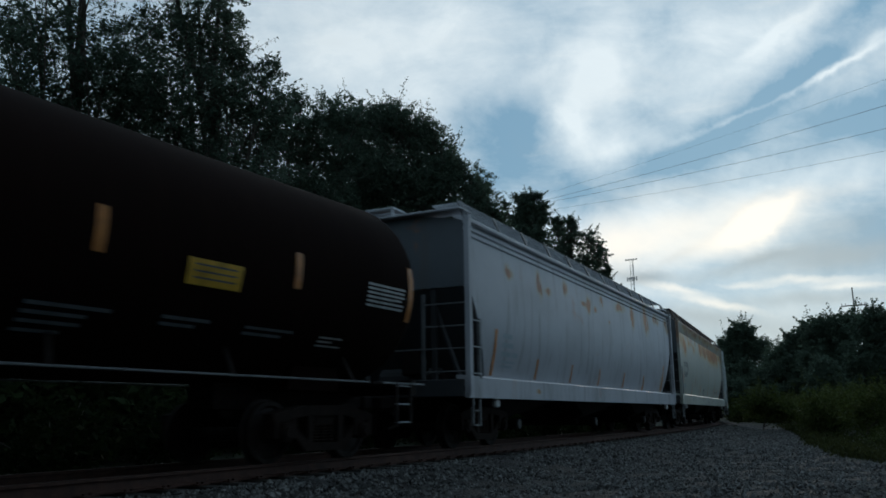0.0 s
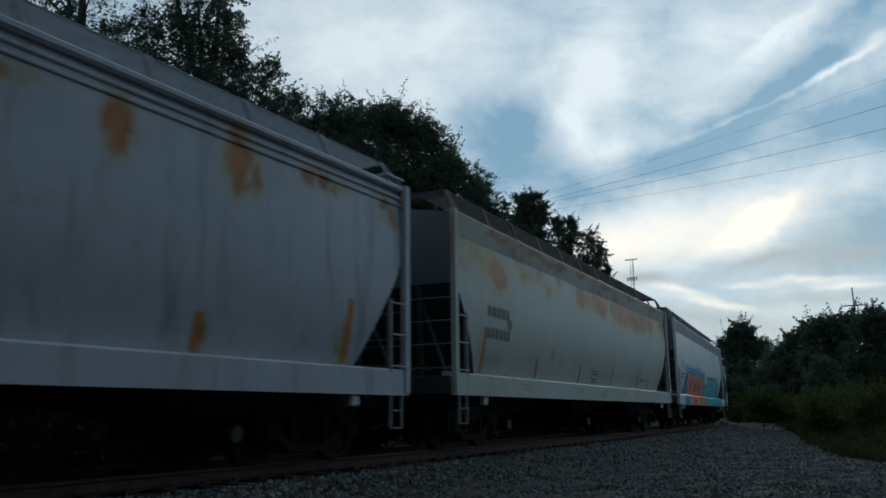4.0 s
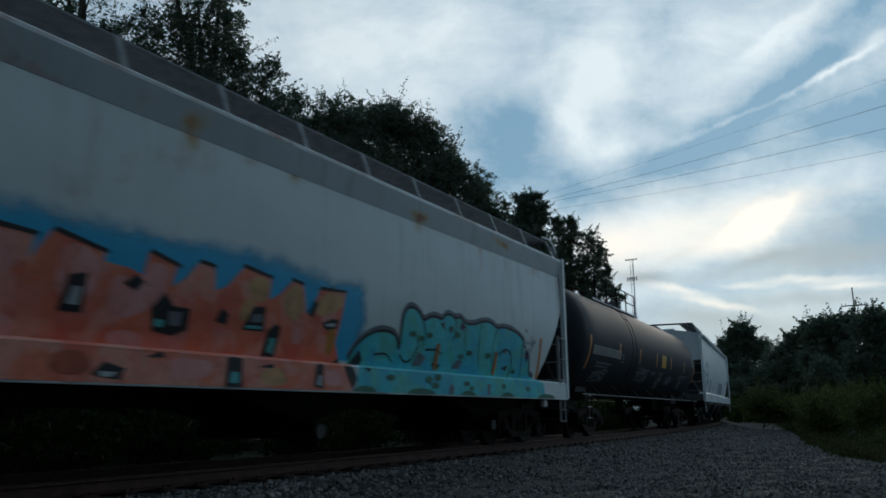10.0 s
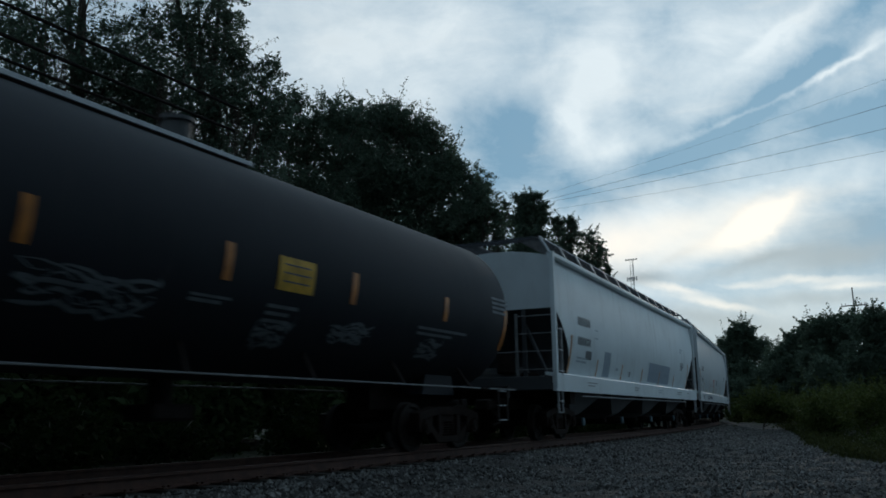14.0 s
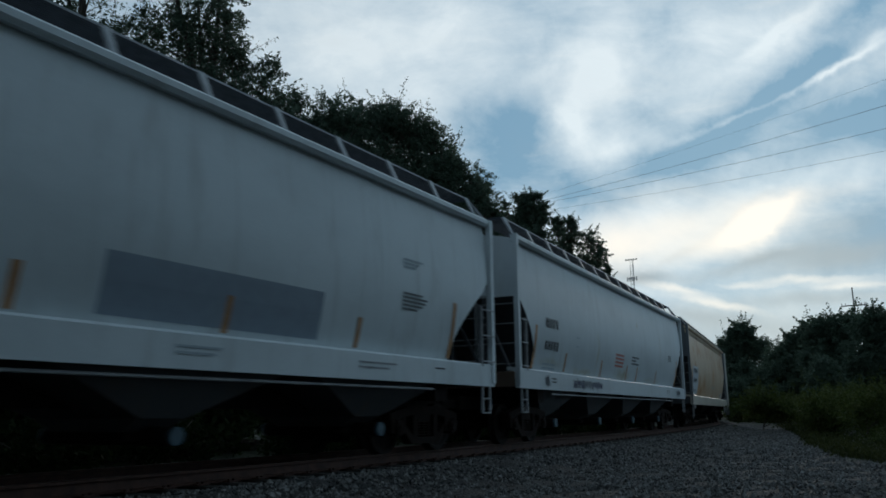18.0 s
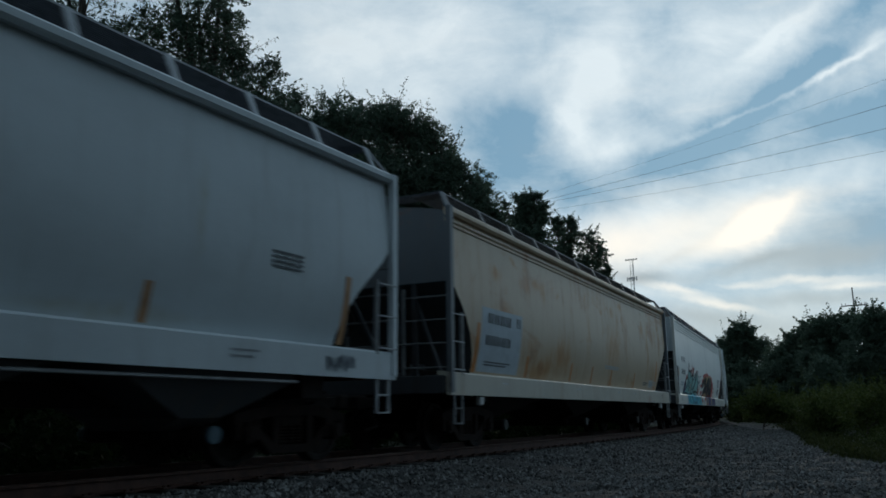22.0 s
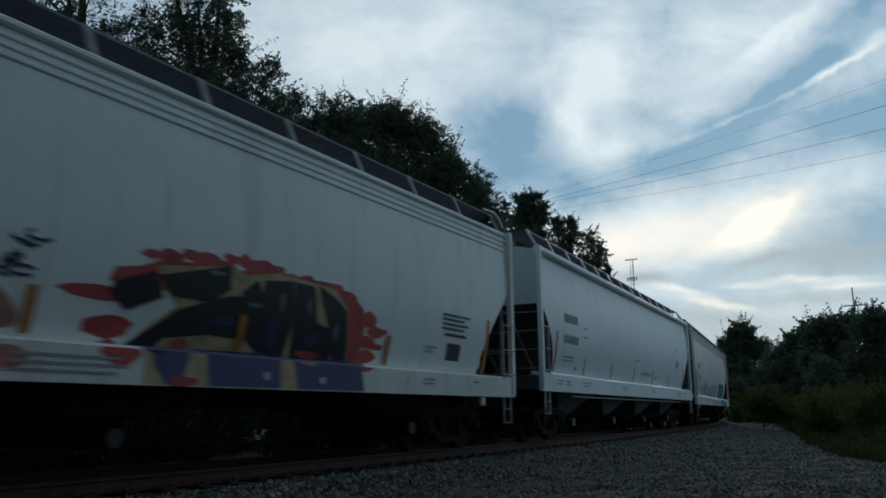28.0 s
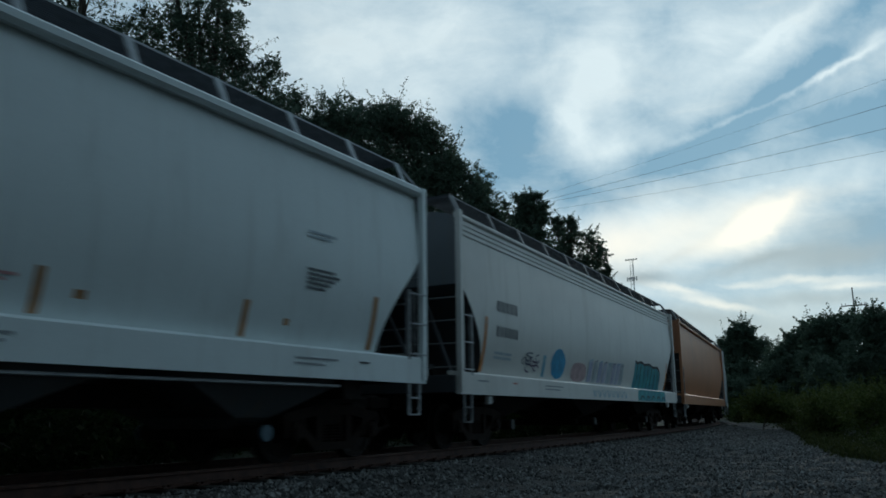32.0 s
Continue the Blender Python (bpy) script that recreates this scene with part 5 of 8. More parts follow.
    both("coral_tail", car, sd, soften([(-1.85, 2.0), (-1.72, 1.85), (-1.5, 1.78), (-1.25, 1.48), (-1.6, 1.42), (-1.85, 1.55)]), "rosewood", 2, "brown-coral sprayed tail")
    both("coral_tail", car, sd, wobble(-1.58, 1.18, 0.24, 0.12, rng, 12, 0.25), "coral", 1)
    for i in range(10):
        x, z = rng.uniform(-1.75, -1.2), rng.uniform(1.95, 2.35)
        both("tag_line", car, sd, ribbon(arc(x, z, rng.uniform(0.08, 0.18), 0.05, rng.uniform(0, 180), rng.uniform(200, 360), 6), 0.03), "navy", 3)
    lip(car, sd, -6.3, -1.8, "aqua")
    lip(car, sd, -0.05, 3.95, "violet")
    # a torn red rim behind the dark letters
    rim = [(-0.45, 2.02), (-0.37, 2.17), (-0.08, 2.22), (0.19, 2.33), (0.58, 2.36), (0.89, 2.46), (1.23, 2.46), (1.40, 2.38), (1.54, 2.45), (2.06, 2.48), (2.65, 2.46), (3.12, 2.48), (3.47, 2.41), (3.74, 2.38), (4.03, 2.18), (4.10, 1.9), (4.05, 1.42), (3.6, 1.3), (3.4, 2.0), (0.5, 2.0), (-0.1, 2.0)]
    both("torn_rim", car, sd, rim, "crimson", 0, "torn red sprayed rim")
    for x, z, w, h in [(0.0 + 0.30 * k + rng.uniform(-0.05, 0.05), 2.36 + 0.10 * math.sin(k * 0.28) + rng.uniform(-0.02, 0.06), rng.uniform(0.12, 0.22), rng.uniform(0.05, 0.10)) for k in range(13)]:
        both("torn_rim", car, sd, wobble(x, z, w, h, rng, 11, 0.25), "crimson", 0)
    for x, z, w, h in ((-0.55, 1.88, 0.40, 0.08), (-0.35, 1.55, 0.32, 0.12), (-0.30, 1.28, 0.22, 0.14), (0.45, 1.02, 0.30, 0.06), (4.2, 2.05, 0.20, 0.12), (4.4, 1.88, 0.26, 0.09), (4.15, 1.72, 0.30, 0.10), (4.45, 1.66, 0.22, 0.05), (4.25, 1.50, 0.26, 0.10), (4.0, 1.40, 0.22, 0.14), (-0.8, 1.86, 0.10, 0.04), (4.62, 1.9, 0.10, 0.04)):
        both("torn_rim", car, sd, wobble(x, z, w, h, rng, 12, 0.18), "crimson", 0)
    both("sprayed_ground", car, sd, [(0.0, lo), (-0.02, 1.40), (0.05, 1.52), (0.5, 1.86), (0.3, 2.0), (0.12, 2.26), (0.6, 2.32), (1.3, 2.42), (1.5, 2.34), (2.1, 2.46), (3.3, 2.40), (3.62, 2.16), (3.78, 1.5), (3.96, lo)], "sand", 1, "sand-coloured ground of the dark letters")
    for pts in ([(-0.35, 1.91), (-0.32, 2.01), (0.08, 2.15), (0.20, 1.93), (-0.16, 1.78)], [(0.30, 2.15), (1.15, 2.36), (1.17, 2.13), (0.93, 1.98), (0.48, 1.99)], [(0.08, 1.42), (0.63, 1.80), (1.16, 1.97), (1.80, 2.06), (1.82, 1.87), (1.60, 1.58), (1.02, 1.60), (0.50, 1.53), (0.38, 1.37)],
                [(1.49, 2.13), (1.68, 2.28), (1.81, 2.14), (1.57, 2.06)], [(1.90, 2.23), (2.34, 2.28), (2.42, 1.89), (2.32, 1.45), (1.93, 1.43)], [(2.52, 2.28), (2.85, 2.27), (2.95, 1.89), (3.30, 1.82), (3.28, 1.50), (2.60, 1.46)], [(3.00, 2.31), (3.35, 2.19), (3.56, 2.08), (3.68, 1.53), (3.42, 1.51), (3.2, 1.95)], [(1.7, 1.55), (1.88, 1.8), (1.88, 1.45)]):
        both("dark_letter", car, sd, grow(pts, 1.26), "black", 3, "black sprayed letter body")
    for pts in ([(0.06, 1.40), (0.60, 1.38), (0.52, 1.04), (0.30, 0.97), (0.12, 1.15)], [(0.84, 1.40), (2.10, 1.42), (2.10, lo), (0.90, lo)], [(2.36, 1.34), (2.75, 1.28), (3.02, 1.40), (3.86, 1.42), (3.92, lo), (2.46, lo)]):
        both("violet_foot", car, sd, pts, "violet", 3, "dark violet lower part")
    for x, z, w, h, key in ((0.62, 1.42, 0.14, 0.08, "crimson"), (2.85, 1.45, 0.24, 0.06, "crimson"), (0.5, 1.02, 0.22, 0.05, "crimson"), (1.85, 1.12, 0.06, 0.05, "pale"), (2.95, 1.1, 0.06, 0.06, "pale"), (1.0, 2.3, 0.14, 0.03, "grey"), (1.7, 2.0, 0.14, 0.03, "grey"), (2.2, 2.1, 0.05, 0.14, "grey"), (2.75, 2.1, 0.05, 0.12, "grey"), (3.4, 1.8, 0.04, 0.14, "grey"), (1.25, 1.75, 0.2, 0.06, "navy"), (2.1, 1.7, 0.12, 0.2, "navy"), (2.9, 1.65, 0.16, 0.1, "navy")):
        both("sprayed_fleck", car, sd, wobble(x, z, w, h, rng, 9, 0.2), key, 5)


def art_blue_spot(car, sd):
    rng = random.Random(63)
    lo = sd.zs + 0.02
    both("sprayed_spot", car, sd, wobble(-3.66, 1.80, 0.50, 0.36, rng, 20, 0.04), "blue", 1, "solid blue sprayed spot")
    for i in range(12):
        x, z = rng.uniform(-6.0, -4.9), rng.uniform(1.58, 2.02)
        both("tag_line", car, sd, ribbon(arc(x, z, rng.uniform(0.12, 0.3), rng.uniform(0.04, 0.1), rng.uniform(0, 180), rng.uniform(200, 360), 6), 0.035), ("navy", "purple", "grey")[i % 3], 1, "thin dark tag line")
    both("faded_stroke", car, sd, rect(-4.72, -4.55, 1.46, 1.95), "haze", 1, "faded brown-blue stroke")
    # pale pink and lilac letters, half faded
    both("faded_form", car, sd, soften([(-2.7, 1.48), (-2.65, 1.86), (-2.1, 1.93), (-1.45, 1.88), (-1.4, 1.5), (-2.0, 1.42)]), "pink", 1, "faded pink sprayed form")
    for i in range(8):
        x = -1.3 + i * 0.45
        both("faded_form", car, sd, [(x, 1.45), (x + 0.36, 1.47), (x + 0.42 + rng.uniform(-0.05, 0.08), 2.02 + 0.012 * i), (x + 0.05, 1.96 + 0.02 * i)], ("lilac", "pale", "lilac")[i % 3], 1, "faded lilac sprayed letter")
        both("contour_line", car, sd, ribbon([(x, 1.46), (x + 0.06, 1.8), (x + 0.04, 2.0), (x + 0.36, 2.06)], 0.03), ("haze", "grey")[i % 2], 3)
        both("contour_line", car, sd, ribbon([(x - 0.1, 1.26), (x + 0.05, 1.03), (x + 0.2, 1.24)], 0.04), "haze", 2)
    # dark teal letters with a ragged black top
    both("dark_form", car, sd, [(3.36, lo), (3.5, 1.5), (3.57, 2.24), (4.3, 2.22), (5.4, 2.20), (6.6, 2.17), (7.1, 2.02), (7.2, 1.6), (7.36, lo)], "deep", 1, "dark teal sprayed letters")
    both("contour_line", car, sd, ribbon([(3.55, 2.26), (3.9, 2.20), (4.3, 2.28), (4.8, 2.18), (5.4, 2.26), (6.1, 2.14), (6.6, 2.22), (7.12, 2.04), (7.15, 1.7)], 0.08), "black", 3, "black ragged contour")
    for i in range(7):
        x = 3.85 + i * 0.5
        both("contour_line", car, sd, ribbon([(x, 2.18), (x + rng.uniform(-0.08, 0.08), 1.7), (x + rng.uniform(-0.1, 0.1), 1.3)], 0.07, 0.04), "black", 3)
    for i in range(5):
        x = 3.7 + i * 0.75
        both("contour_line", car, sd, ribbon([(x, 1.02), (x + 0.2, 1.2), (x + 0.5, 1.08)], 0.05), "black", 3)

# ---- rolling stock ----
WHEEL_R = 0.42
SHARED = {}
WHEELSETS = []


def shared(key, build, mat):
    """One mesh for alike pieces."""
    if key not in SHARED:
        bm = bmesh.new()
        build(bm)
        me = bpy.data.meshes.new(key)
        bm.to_mesh(me)
        bm.free()
        me.materials.append(mat)
        SHARED[key] = me
    return SHARED[key]


def lathe(bm, prof, y_sign=1, seg=28):
    """A disc turned about the y axis; prof: radius and y."""
    rings = []
    for r, y in prof:
        rings.append([bm.verts.new((r * math.cos(2 * math.pi * k / seg), y * y_sign, r * math.sin(2 * math.pi * k / seg))) for k in range(seg)])
    for a, b in zip(rings, rings[1:]):
        for k in range(seg):
            bm.faces.new((a[k], a[(k + 1) % seg], b[(k + 1) % seg], b[k]))
    bm.faces.new(rings[0])
    bm.faces.new(rings[-1][::-1])
    bmesh.ops.recalc_face_normals(bm, faces=bm.faces[:])


def wheelset_shape(bm):
    for sg in (1, -1):
        lathe(bm, [(0.09, 0.84), (0.16, 0.835), (0.17, 0.80), (0.33, 0.775), (0.36, 0.81), (0.42, 0.81), (0.423, 0.70), (0.45, 0.685), (0.45, 0.665), (0.36, 0.665), (0.32, 0.72), (0.17, 0.74), (0.1, 0.66)], sg)
        for k in range(3):
            a = k * 2.094
            tube(bm, (0.25 * math.cos(a), sg * 0.76, 0.25 * math.sin(a)), (0.25 * math.cos(a), sg * 0.795, 0.25 * math.sin(a)), 0.035, 6)
    tube(bm, (0, -1.04, 0), (0, 1.04, 0), 0.075, 10)


def side_frame_shape(bm):
    # a cast frame: an arched top member, a dropped lower member, spring pocket and pedestal jaws
    top = [(-1.12, 0.66), (-0.95, 0.70), (-0.45, 0.78), (0.45, 0.78), (0.95, 0.70), (1.12, 0.66), (1.12, 0.55), (0.92, 0.56), (0.42, 0.64), (-0.42, 0.64), (-0.92, 0.56), (-1.12, 0.55)]
    prism(bm, top, -0.09, 0.09)
    prism(bm, [(-0.92, 0.58), (-0.78, 0.58), (-0.36, 0.26), (0.36, 0.26), (0.78, 0.58), (0.92, 0.58), (0.44, 0.15), (-0.44, 0.15)], -0.08, 0.08)
    for x in (-0.34, 0.34):
        box(bm, x - 0.06, x + 0.06, -0.085, 0.085, 0.25, 0.66)
    for x in (-0.88, 0.88):
        for d in (-0.17, 0.17):
            box(bm, x + d - 0.045, x + d + 0.045, -0.1, 0.1, 0.34, 0.60)
        tube(bm, (x, -0.14, 0.42), (x, 0.10, 0.42), 0.125, 14)
        tube(bm, (x, -0.17, 0.42), (x, -0.14, 0.42), 0.08, 10)


def spring_shape(bm):
    """One coil spring, as a rippled column."""
    seg, rings = 10, []
    for k in range(19):
        r = 0.072 if k % 3 else 0.052
        rings.append([bm.verts.new((r * math.cos(2 * math.pi * j / seg), r * math.sin(2 * math.pi * j / seg), 0.27 + k * 0.0139)) for j in range(seg)])
    for p, q in zip(rings, rings[1:]):
        for j in range(seg):
            bm.faces.new((p[j], p[(j + 1) % seg], q[(j + 1) % seg], q[j]))
    bm.faces.new(rings[0][::-1])
    bm.faces.new(rings[-1])


def bolster_shape(bm):
    prism(bm, [(-0.2, 0.52), (0.2, 0.52), (0.24, 0.60), (0.2, 0.74), (-0.2, 0.74), (-0.24, 0.60)], -1.05, 1.05)
    tube(bm, (0, 0, 0.74), (0, 0, 0.86), 0.2, 14)
    for x in (-0.42, 0.42):
        box(bm, x - 0.05, x + 0.05, -0.9, 0.9, 0.36, 0.46)
    for sg in (-1, 1):
        for x in (-0.46, 0.46):
            box(bm, x - 0.03, x + 0.03, sg * 0.68, sg * 0.8, 0.28, 0.54)


def add_truck(car, x):
    b = part_of("truck", shared("truck_bolster", bolster_shape, TRUCK_IRON), None, car, "rust-dusted cast truck under the car")
    b.matrix_basis = pose(x, 0, 0)
    for y in (-1.0, 1.0):
        f = part_of("side_frame", shared("side_frame", side_frame_shape, TRUCK_IRON), None, b)
        f.matrix_basis = pose(0, y, 0, 0, 0, 0 if y < 0 else 180)
        for sx in (-0.17, 0.0, 0.17):
            sp = part_of("spring", shared("spring", spring_shape, TRUCK_IRON), None, b)
            sp.matrix_basis = pose(sx, y, 0)
    for dx in (-0.88, 0.88):
        w = part_of("wheelset", shared("wheelset", wheelset_shape, WHEEL_STEEL), None, b)
        w.matrix_basis = pose(dx, 0, WHEEL_R)
        WHEELSETS.append((w, dx, len(WHEELSETS)))


def coupler_shape(bm):
    box(bm, -0.55, 0.45, -0.11, 0.11, 0.76, 0.94, 0.02)
    box(bm, 0.40, 0.68, -0.17, 0.17, 0.72, 0.98, 0.04)
    tube(bm, (0.30, 0.12, 0.72), (0.28, 0.28, 0.45), 0.025, 6)
    tube(bm, (0.28, 0.28, 0.45), (0.62, 0.24, 0.38), 0.028, 6)


def add_couplers(car, half):
    for sg in (-1, 1):
        c = part_of("coupler", shared("coupler", coupler_shape, DARK_STEEL), None, car, "rusty knuckle coupler with air hose")
        c.matrix_basis = pose(sg * (half + 0.02), 0, 0, 0, 0, 0 if sg > 0 else 180)


class Side:
    """The outline of a hopper car's side: half-width by height, and how far each height reaches along the car."""

    def __init__(self, spec):
        self.half, self.zs, self.zt = spec["length"] / 2, spec["sill"], spec["eave"]
        self.z0 = self.zs + spec.get("sill_h", 0.40)
        self.bulge, self.mid, self.cut, self.round = spec.get("bulge", 0.07), spec.get("mid", 3.0), spec.get("cut", 1.1), spec.get("round", False)
        self.base = spec.get("base", 1.47)

    def y(self, z):
        u = (z - self.z0) / (self.zt - self.z0)
        if u < 0.467:
            # the sheet tucks in towards the sill's ledge
            return self.base + self.bulge - 0.20 * (1 - max(0.0, u) / 0.467) ** 2
        return self.base + self.bulge * math.sin(math.pi * min(1, u * 0.9 + 0.08))

    def reach(self, z):
        if z >= self.mid:
            return self.half - 0.16
        u = (self.mid - z) / (self.mid - self.z0)
        if self.round:
            u = math.sin(math.pi / 2 * u)
        return self.half - 0.16 - self.cut * u


def decal(name, parent, sd, outline, mat, layer=1, label="", sill=False):
    """Paint or tape on the near or far side that follows the side's curve; outline: x and z points in order."""
    bm = bmesh.new()
    off = 0.004 + 0.003 * layer
    vs = []
    for x, z in outline:
        y = -(1.585 + off) if sill else -(sd.y(z) + off)
        vs.append(bm.verts.new((x, y, z)))
    f = bm.faces.new(vs)
    if f.normal.y > 0:
        f.normal_flip()
    if not sill:
        zs = sorted({z for _, z in outline})
        for k in range(1, 12):
            z = sd.z0 + (sd.zt - sd.z0) * k / 12
            if zs[0] < z < zs[-1]:
                bmesh.ops.bisect_plane(bm, geom=bm.verts[:] + bm.edges[:] + bm.faces[:], plane_co=(0, 0, z), plane_no=(0, 0, 1))
        for v in bm.verts:
            v.co.y = -(sd.y(v.co.z) + off)
    return part(name, bm, mat, parent, label)


def rect(x0, x1, z0, z1, lean=0.0):
    return [(x0, z0), (x1, z0), (x1 + lean, z1), (x0 + lean, z1)]


def glyph(bm, w, hh, solid):
    """A plain bar, or for large letters a pair of bars."""
    if solid:
        bm.faces.new([bm.verts.new(p) for p in ((0, 0, 0), (w, 0, 0), (w, 0, hh), (0, 0, hh))])
        return
    for a, b in ((0.0, 0.36), (0.60, 0.96)):
        bm.faces.new([bm.verts.new(p) for p in ((w * a, 0, 0), (w * b, 0, 0), (w * b, 0, hh), (w * a, 0, hh))])


def mark_rows(parent, sd, x, z, rows, mat, height=0.12, gap=0.09, label="", sill=False):
    """Unreadable lettering as plain bars; rows: word lengths in each line, from the top."""
    for r, words in enumerate(rows):
        zz = z - r * (height + gap)
        xx = x
        for w in words:
            a = -(1.585 if sill else sd.y(zz)) - 0.010
            b = -(1.585 if sill else sd.y(zz + height)) - 0.010
            solid = height < 0.15 or w > 0.4
            key = "bar_%.2f_%.2f_%s_%s" % (w, height, solid, mat.name)
            o = part_of("stencil_mark", shared(key, lambda bm: glyph(bm, w, height, solid), mat), None, parent, label)
            o.matrix_basis = Matrix.Translation((xx, a, zz)) @ Matrix.Rotation(-math.atan2(b - a, height), 4, "X")
            xx += w + height * (0.35 if not solid else 0.6)


def wobble(cx, cz, rx, rz, rng, n=14, spike=0.2):
    return [(cx + rx * math.cos(2 * math.pi * k / n) * (1 + rng.uniform(-spike, spike)), cz + rz * math.sin(2 * math.pi * k / n) * (1 + rng.uniform(-spike, spike))) for k in range(n)]


def hopper(spec):
    """A covered hopper car. Its length runs along x, the camera's side is -y, and z is 0 at the rail's top."""
    car = tagged(new("covered_hopper_car"), spec["label"], "railcar", "cars of the train")
    sd = Side(spec)
    paint, sillp = spec["paint"], spec.get("sill_paint", spec["paint"])
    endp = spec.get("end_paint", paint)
    h, zs, zt, z0 = sd.half, sd.zs, sd.zt, sd.z0
    zl = [z0 + (zt - z0) * k / 14 for k in range(15)]
    for sg in (-1, 1):
        rows = [[(sd.reach(z) * (2 * k / 24 - 1), sg * sd.y(z), z) for k in range(25)] for z in zl]
        if sg < 0:
            rows = rows[::-1]
        part_of("side_sheet", grid_mesh("side_sheet", rows), paint, car, spec.get("side_label", ""), True)
    # the roof and its eaves
    roof_rows = []
    for k in range(-6, 7):
        y = sd.y(zt) * k / 6
        roof_rows.append([(x, y, zt + 0.20 * (1 - (k / 6) ** 2)) for x in np.linspace(-h + 0.16, h - 0.16, 7)])
    part_of("roof", grid_mesh("roof", roof_rows), paint, car, "", True)
    for sg in (-1, 1):
        e = sg * sd.reach(zt)
        up = [z for z in zl if z >= sd.mid - 0.01]
        if up[0] > sd.mid + 0.01:
            up = [sd.mid] + up
        rows = [[(e, sd.y(z) * k / 4, z) for k in range(-4, 5)] for z in up]
        rows.append([(e, sd.y(zt) * k / 4, zt + 0.2 * (1 - (k / 4) ** 2)) for k in range(-4, 5)])
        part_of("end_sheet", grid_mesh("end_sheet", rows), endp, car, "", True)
        low = [z for z in zl if z < sd.mid - 0.01] + [sd.mid]
        rows = [[(sg * sd.reach(z), sd.y(z) * k / 4, z) for k in range(-4, 5)] for z in low]
        part_of("slope_sheet", grid_mesh("slope_sheet", rows), spec.get("slope_paint", RECESS_SHADE), car, "", True)
    # the long eave chord, with one or more ribs under it
    for sg in (-1, 1):
        y = sd.y(zt)
        for nth, (dz, dy, r) in enumerate(spec.get("chords", [(0.0, 0.02, 0.075)])):
            y = sd.y(zt + dz)
            if r > 0:
                bm = bmesh.new()
                prof = [(y + dy - r, zt + dz - r * 0.9), (y + dy + r * 0.5, zt + dz - r), (y + dy + r, zt + dz - r * 0.4), (y + dy + r, zt + dz + r * 0.5), (y + dy + r * 0.4, zt + dz + r), (y + dy - r, zt + dz + r * 0.9)]
                a = [bm.verts.new((-h + 0.1, sg * p, q)) for p, q in prof]
                b = [bm.verts.new((h - 0.1, sg * p, q)) for p, q in prof]
                for i in range(6):
                    bm.faces.new((a[i], a[(i + 1) % 6], b[(i + 1) % 6], b[i]))
                bm.faces.new(a)
                bm.faces.new(b)
                bmesh.ops.recalc_face_normals(bm, faces=bm.faces[:])
                part("eave_rib" if nth else "eave_chord", bm, spec.get("chord_paint", paint), car)
        if spec.get("band"):
            # a flat fascia under the eave, leaning out towards the top
            bm = bmesh.new()
            yt = sd.y(zt)
            prof = [(sd.y(zt - 0.38) - 0.02, zt - 0.40), (sd.y(zt - 0.38) + 0.006, zt - 0.40), (yt + 0.10, zt - 0.03), (yt - 0.01, zt - 0.03)]
            a = [bm.verts.new((-h + 0.14, sg * p, q)) for p, q in prof]
            b = [bm.verts.new((h - 0.14, sg * p, q)) for p, q in prof]
            for i in range(4):
                bm.faces.new((a[i], a[(i + 1) % 4], b[(i + 1) % 4], b[i]))
            bm.faces.new(a)
            bm.faces.new(b)
            bmesh.ops.recalc_face_normals(bm, faces=bm.faces[:])
            part("eave_fascia", bm, spec.get("fascia_paint", paint), car)
        # the side sill: a deep channel with a rolled lip on top
        bm = bmesh.new()
        prof = [(1.50, zs), (1.585, zs), (1.585, z0 - 0.03), (1.56, z0), (1.32, z0 + 0.02), (1.32, z0 - 0.05), (1.50, z0 - 0.08)]
        a = [bm.verts.new((-h, sg * p, q)) for p, q in prof]
        b = [bm.verts.new((h, sg * p, q)) for p, q in prof]
        for i in range(len(prof)):
            j = (i + 1) % len(prof)
            bm.faces.new((a[i], a[j], b[j], b[i]))
        bm.faces.new(a)
        bm.faces.new(b)
        bmesh.ops.recalc_face_normals(bm, faces=bm.faces[:])
        part("side_sill", bm, sillp, car)
        if spec.get("pipe"):
            bm = bmesh.new()
            tube(bm, (-h + 2.2, sg * 1.5, zs - 0.09), (h - 2.2, sg * 1.5, zs - 0.09), 0.022, 6)
            part("train_line_pipe", bm, GALV, car)
    # corner posts, ladders and steps
    hw = 1.56
    for sx in (-1, 1):
        for sy in (-1, 1):
            x, y = sx * (h - 0.06), sy * hw
            bm = bmesh.new()
            box(bm, x - 0.06, x + 0.06, y - 0.05, y + 0.05, z0 - 0.36, zt + 0.06)
            part("corner_post", bm, endp if spec.get("post_end") else sillp, car)
            xi = sx * (h - 0.50)
            top = z0 + spec.get("ladder_h", 1.08)
            ladder = bmesh.new()
            box(ladder, xi - 0.035, xi + 0.035, y - 0.03, y + 0.03, z0 - 0.05, top)
            lad = part("side_ladder", ladder, DULL_STEEL, car)
            n = int((top - z0) / 0.49) + 1
            for k in range(n):
                z = z0 + 0.04 + k * 0.49
                rung = part_of("rung", shared("rung", lambda b: tube(b, (0, 0, 0), (0.46, 0, 0), 0.014, 6), DULL_STEEL), None, lad)
                rung.matrix_basis = pose(min(x, xi), y + sy * 0.05, z)
            bm = bmesh.new()
            for xx in (x - sx * 0.12, x - sx * 0.42):
                box(bm, xx - 0.02, xx + 0.02, y - 0.02, y + 0.02, zs - 0.50, zs + 0.03)
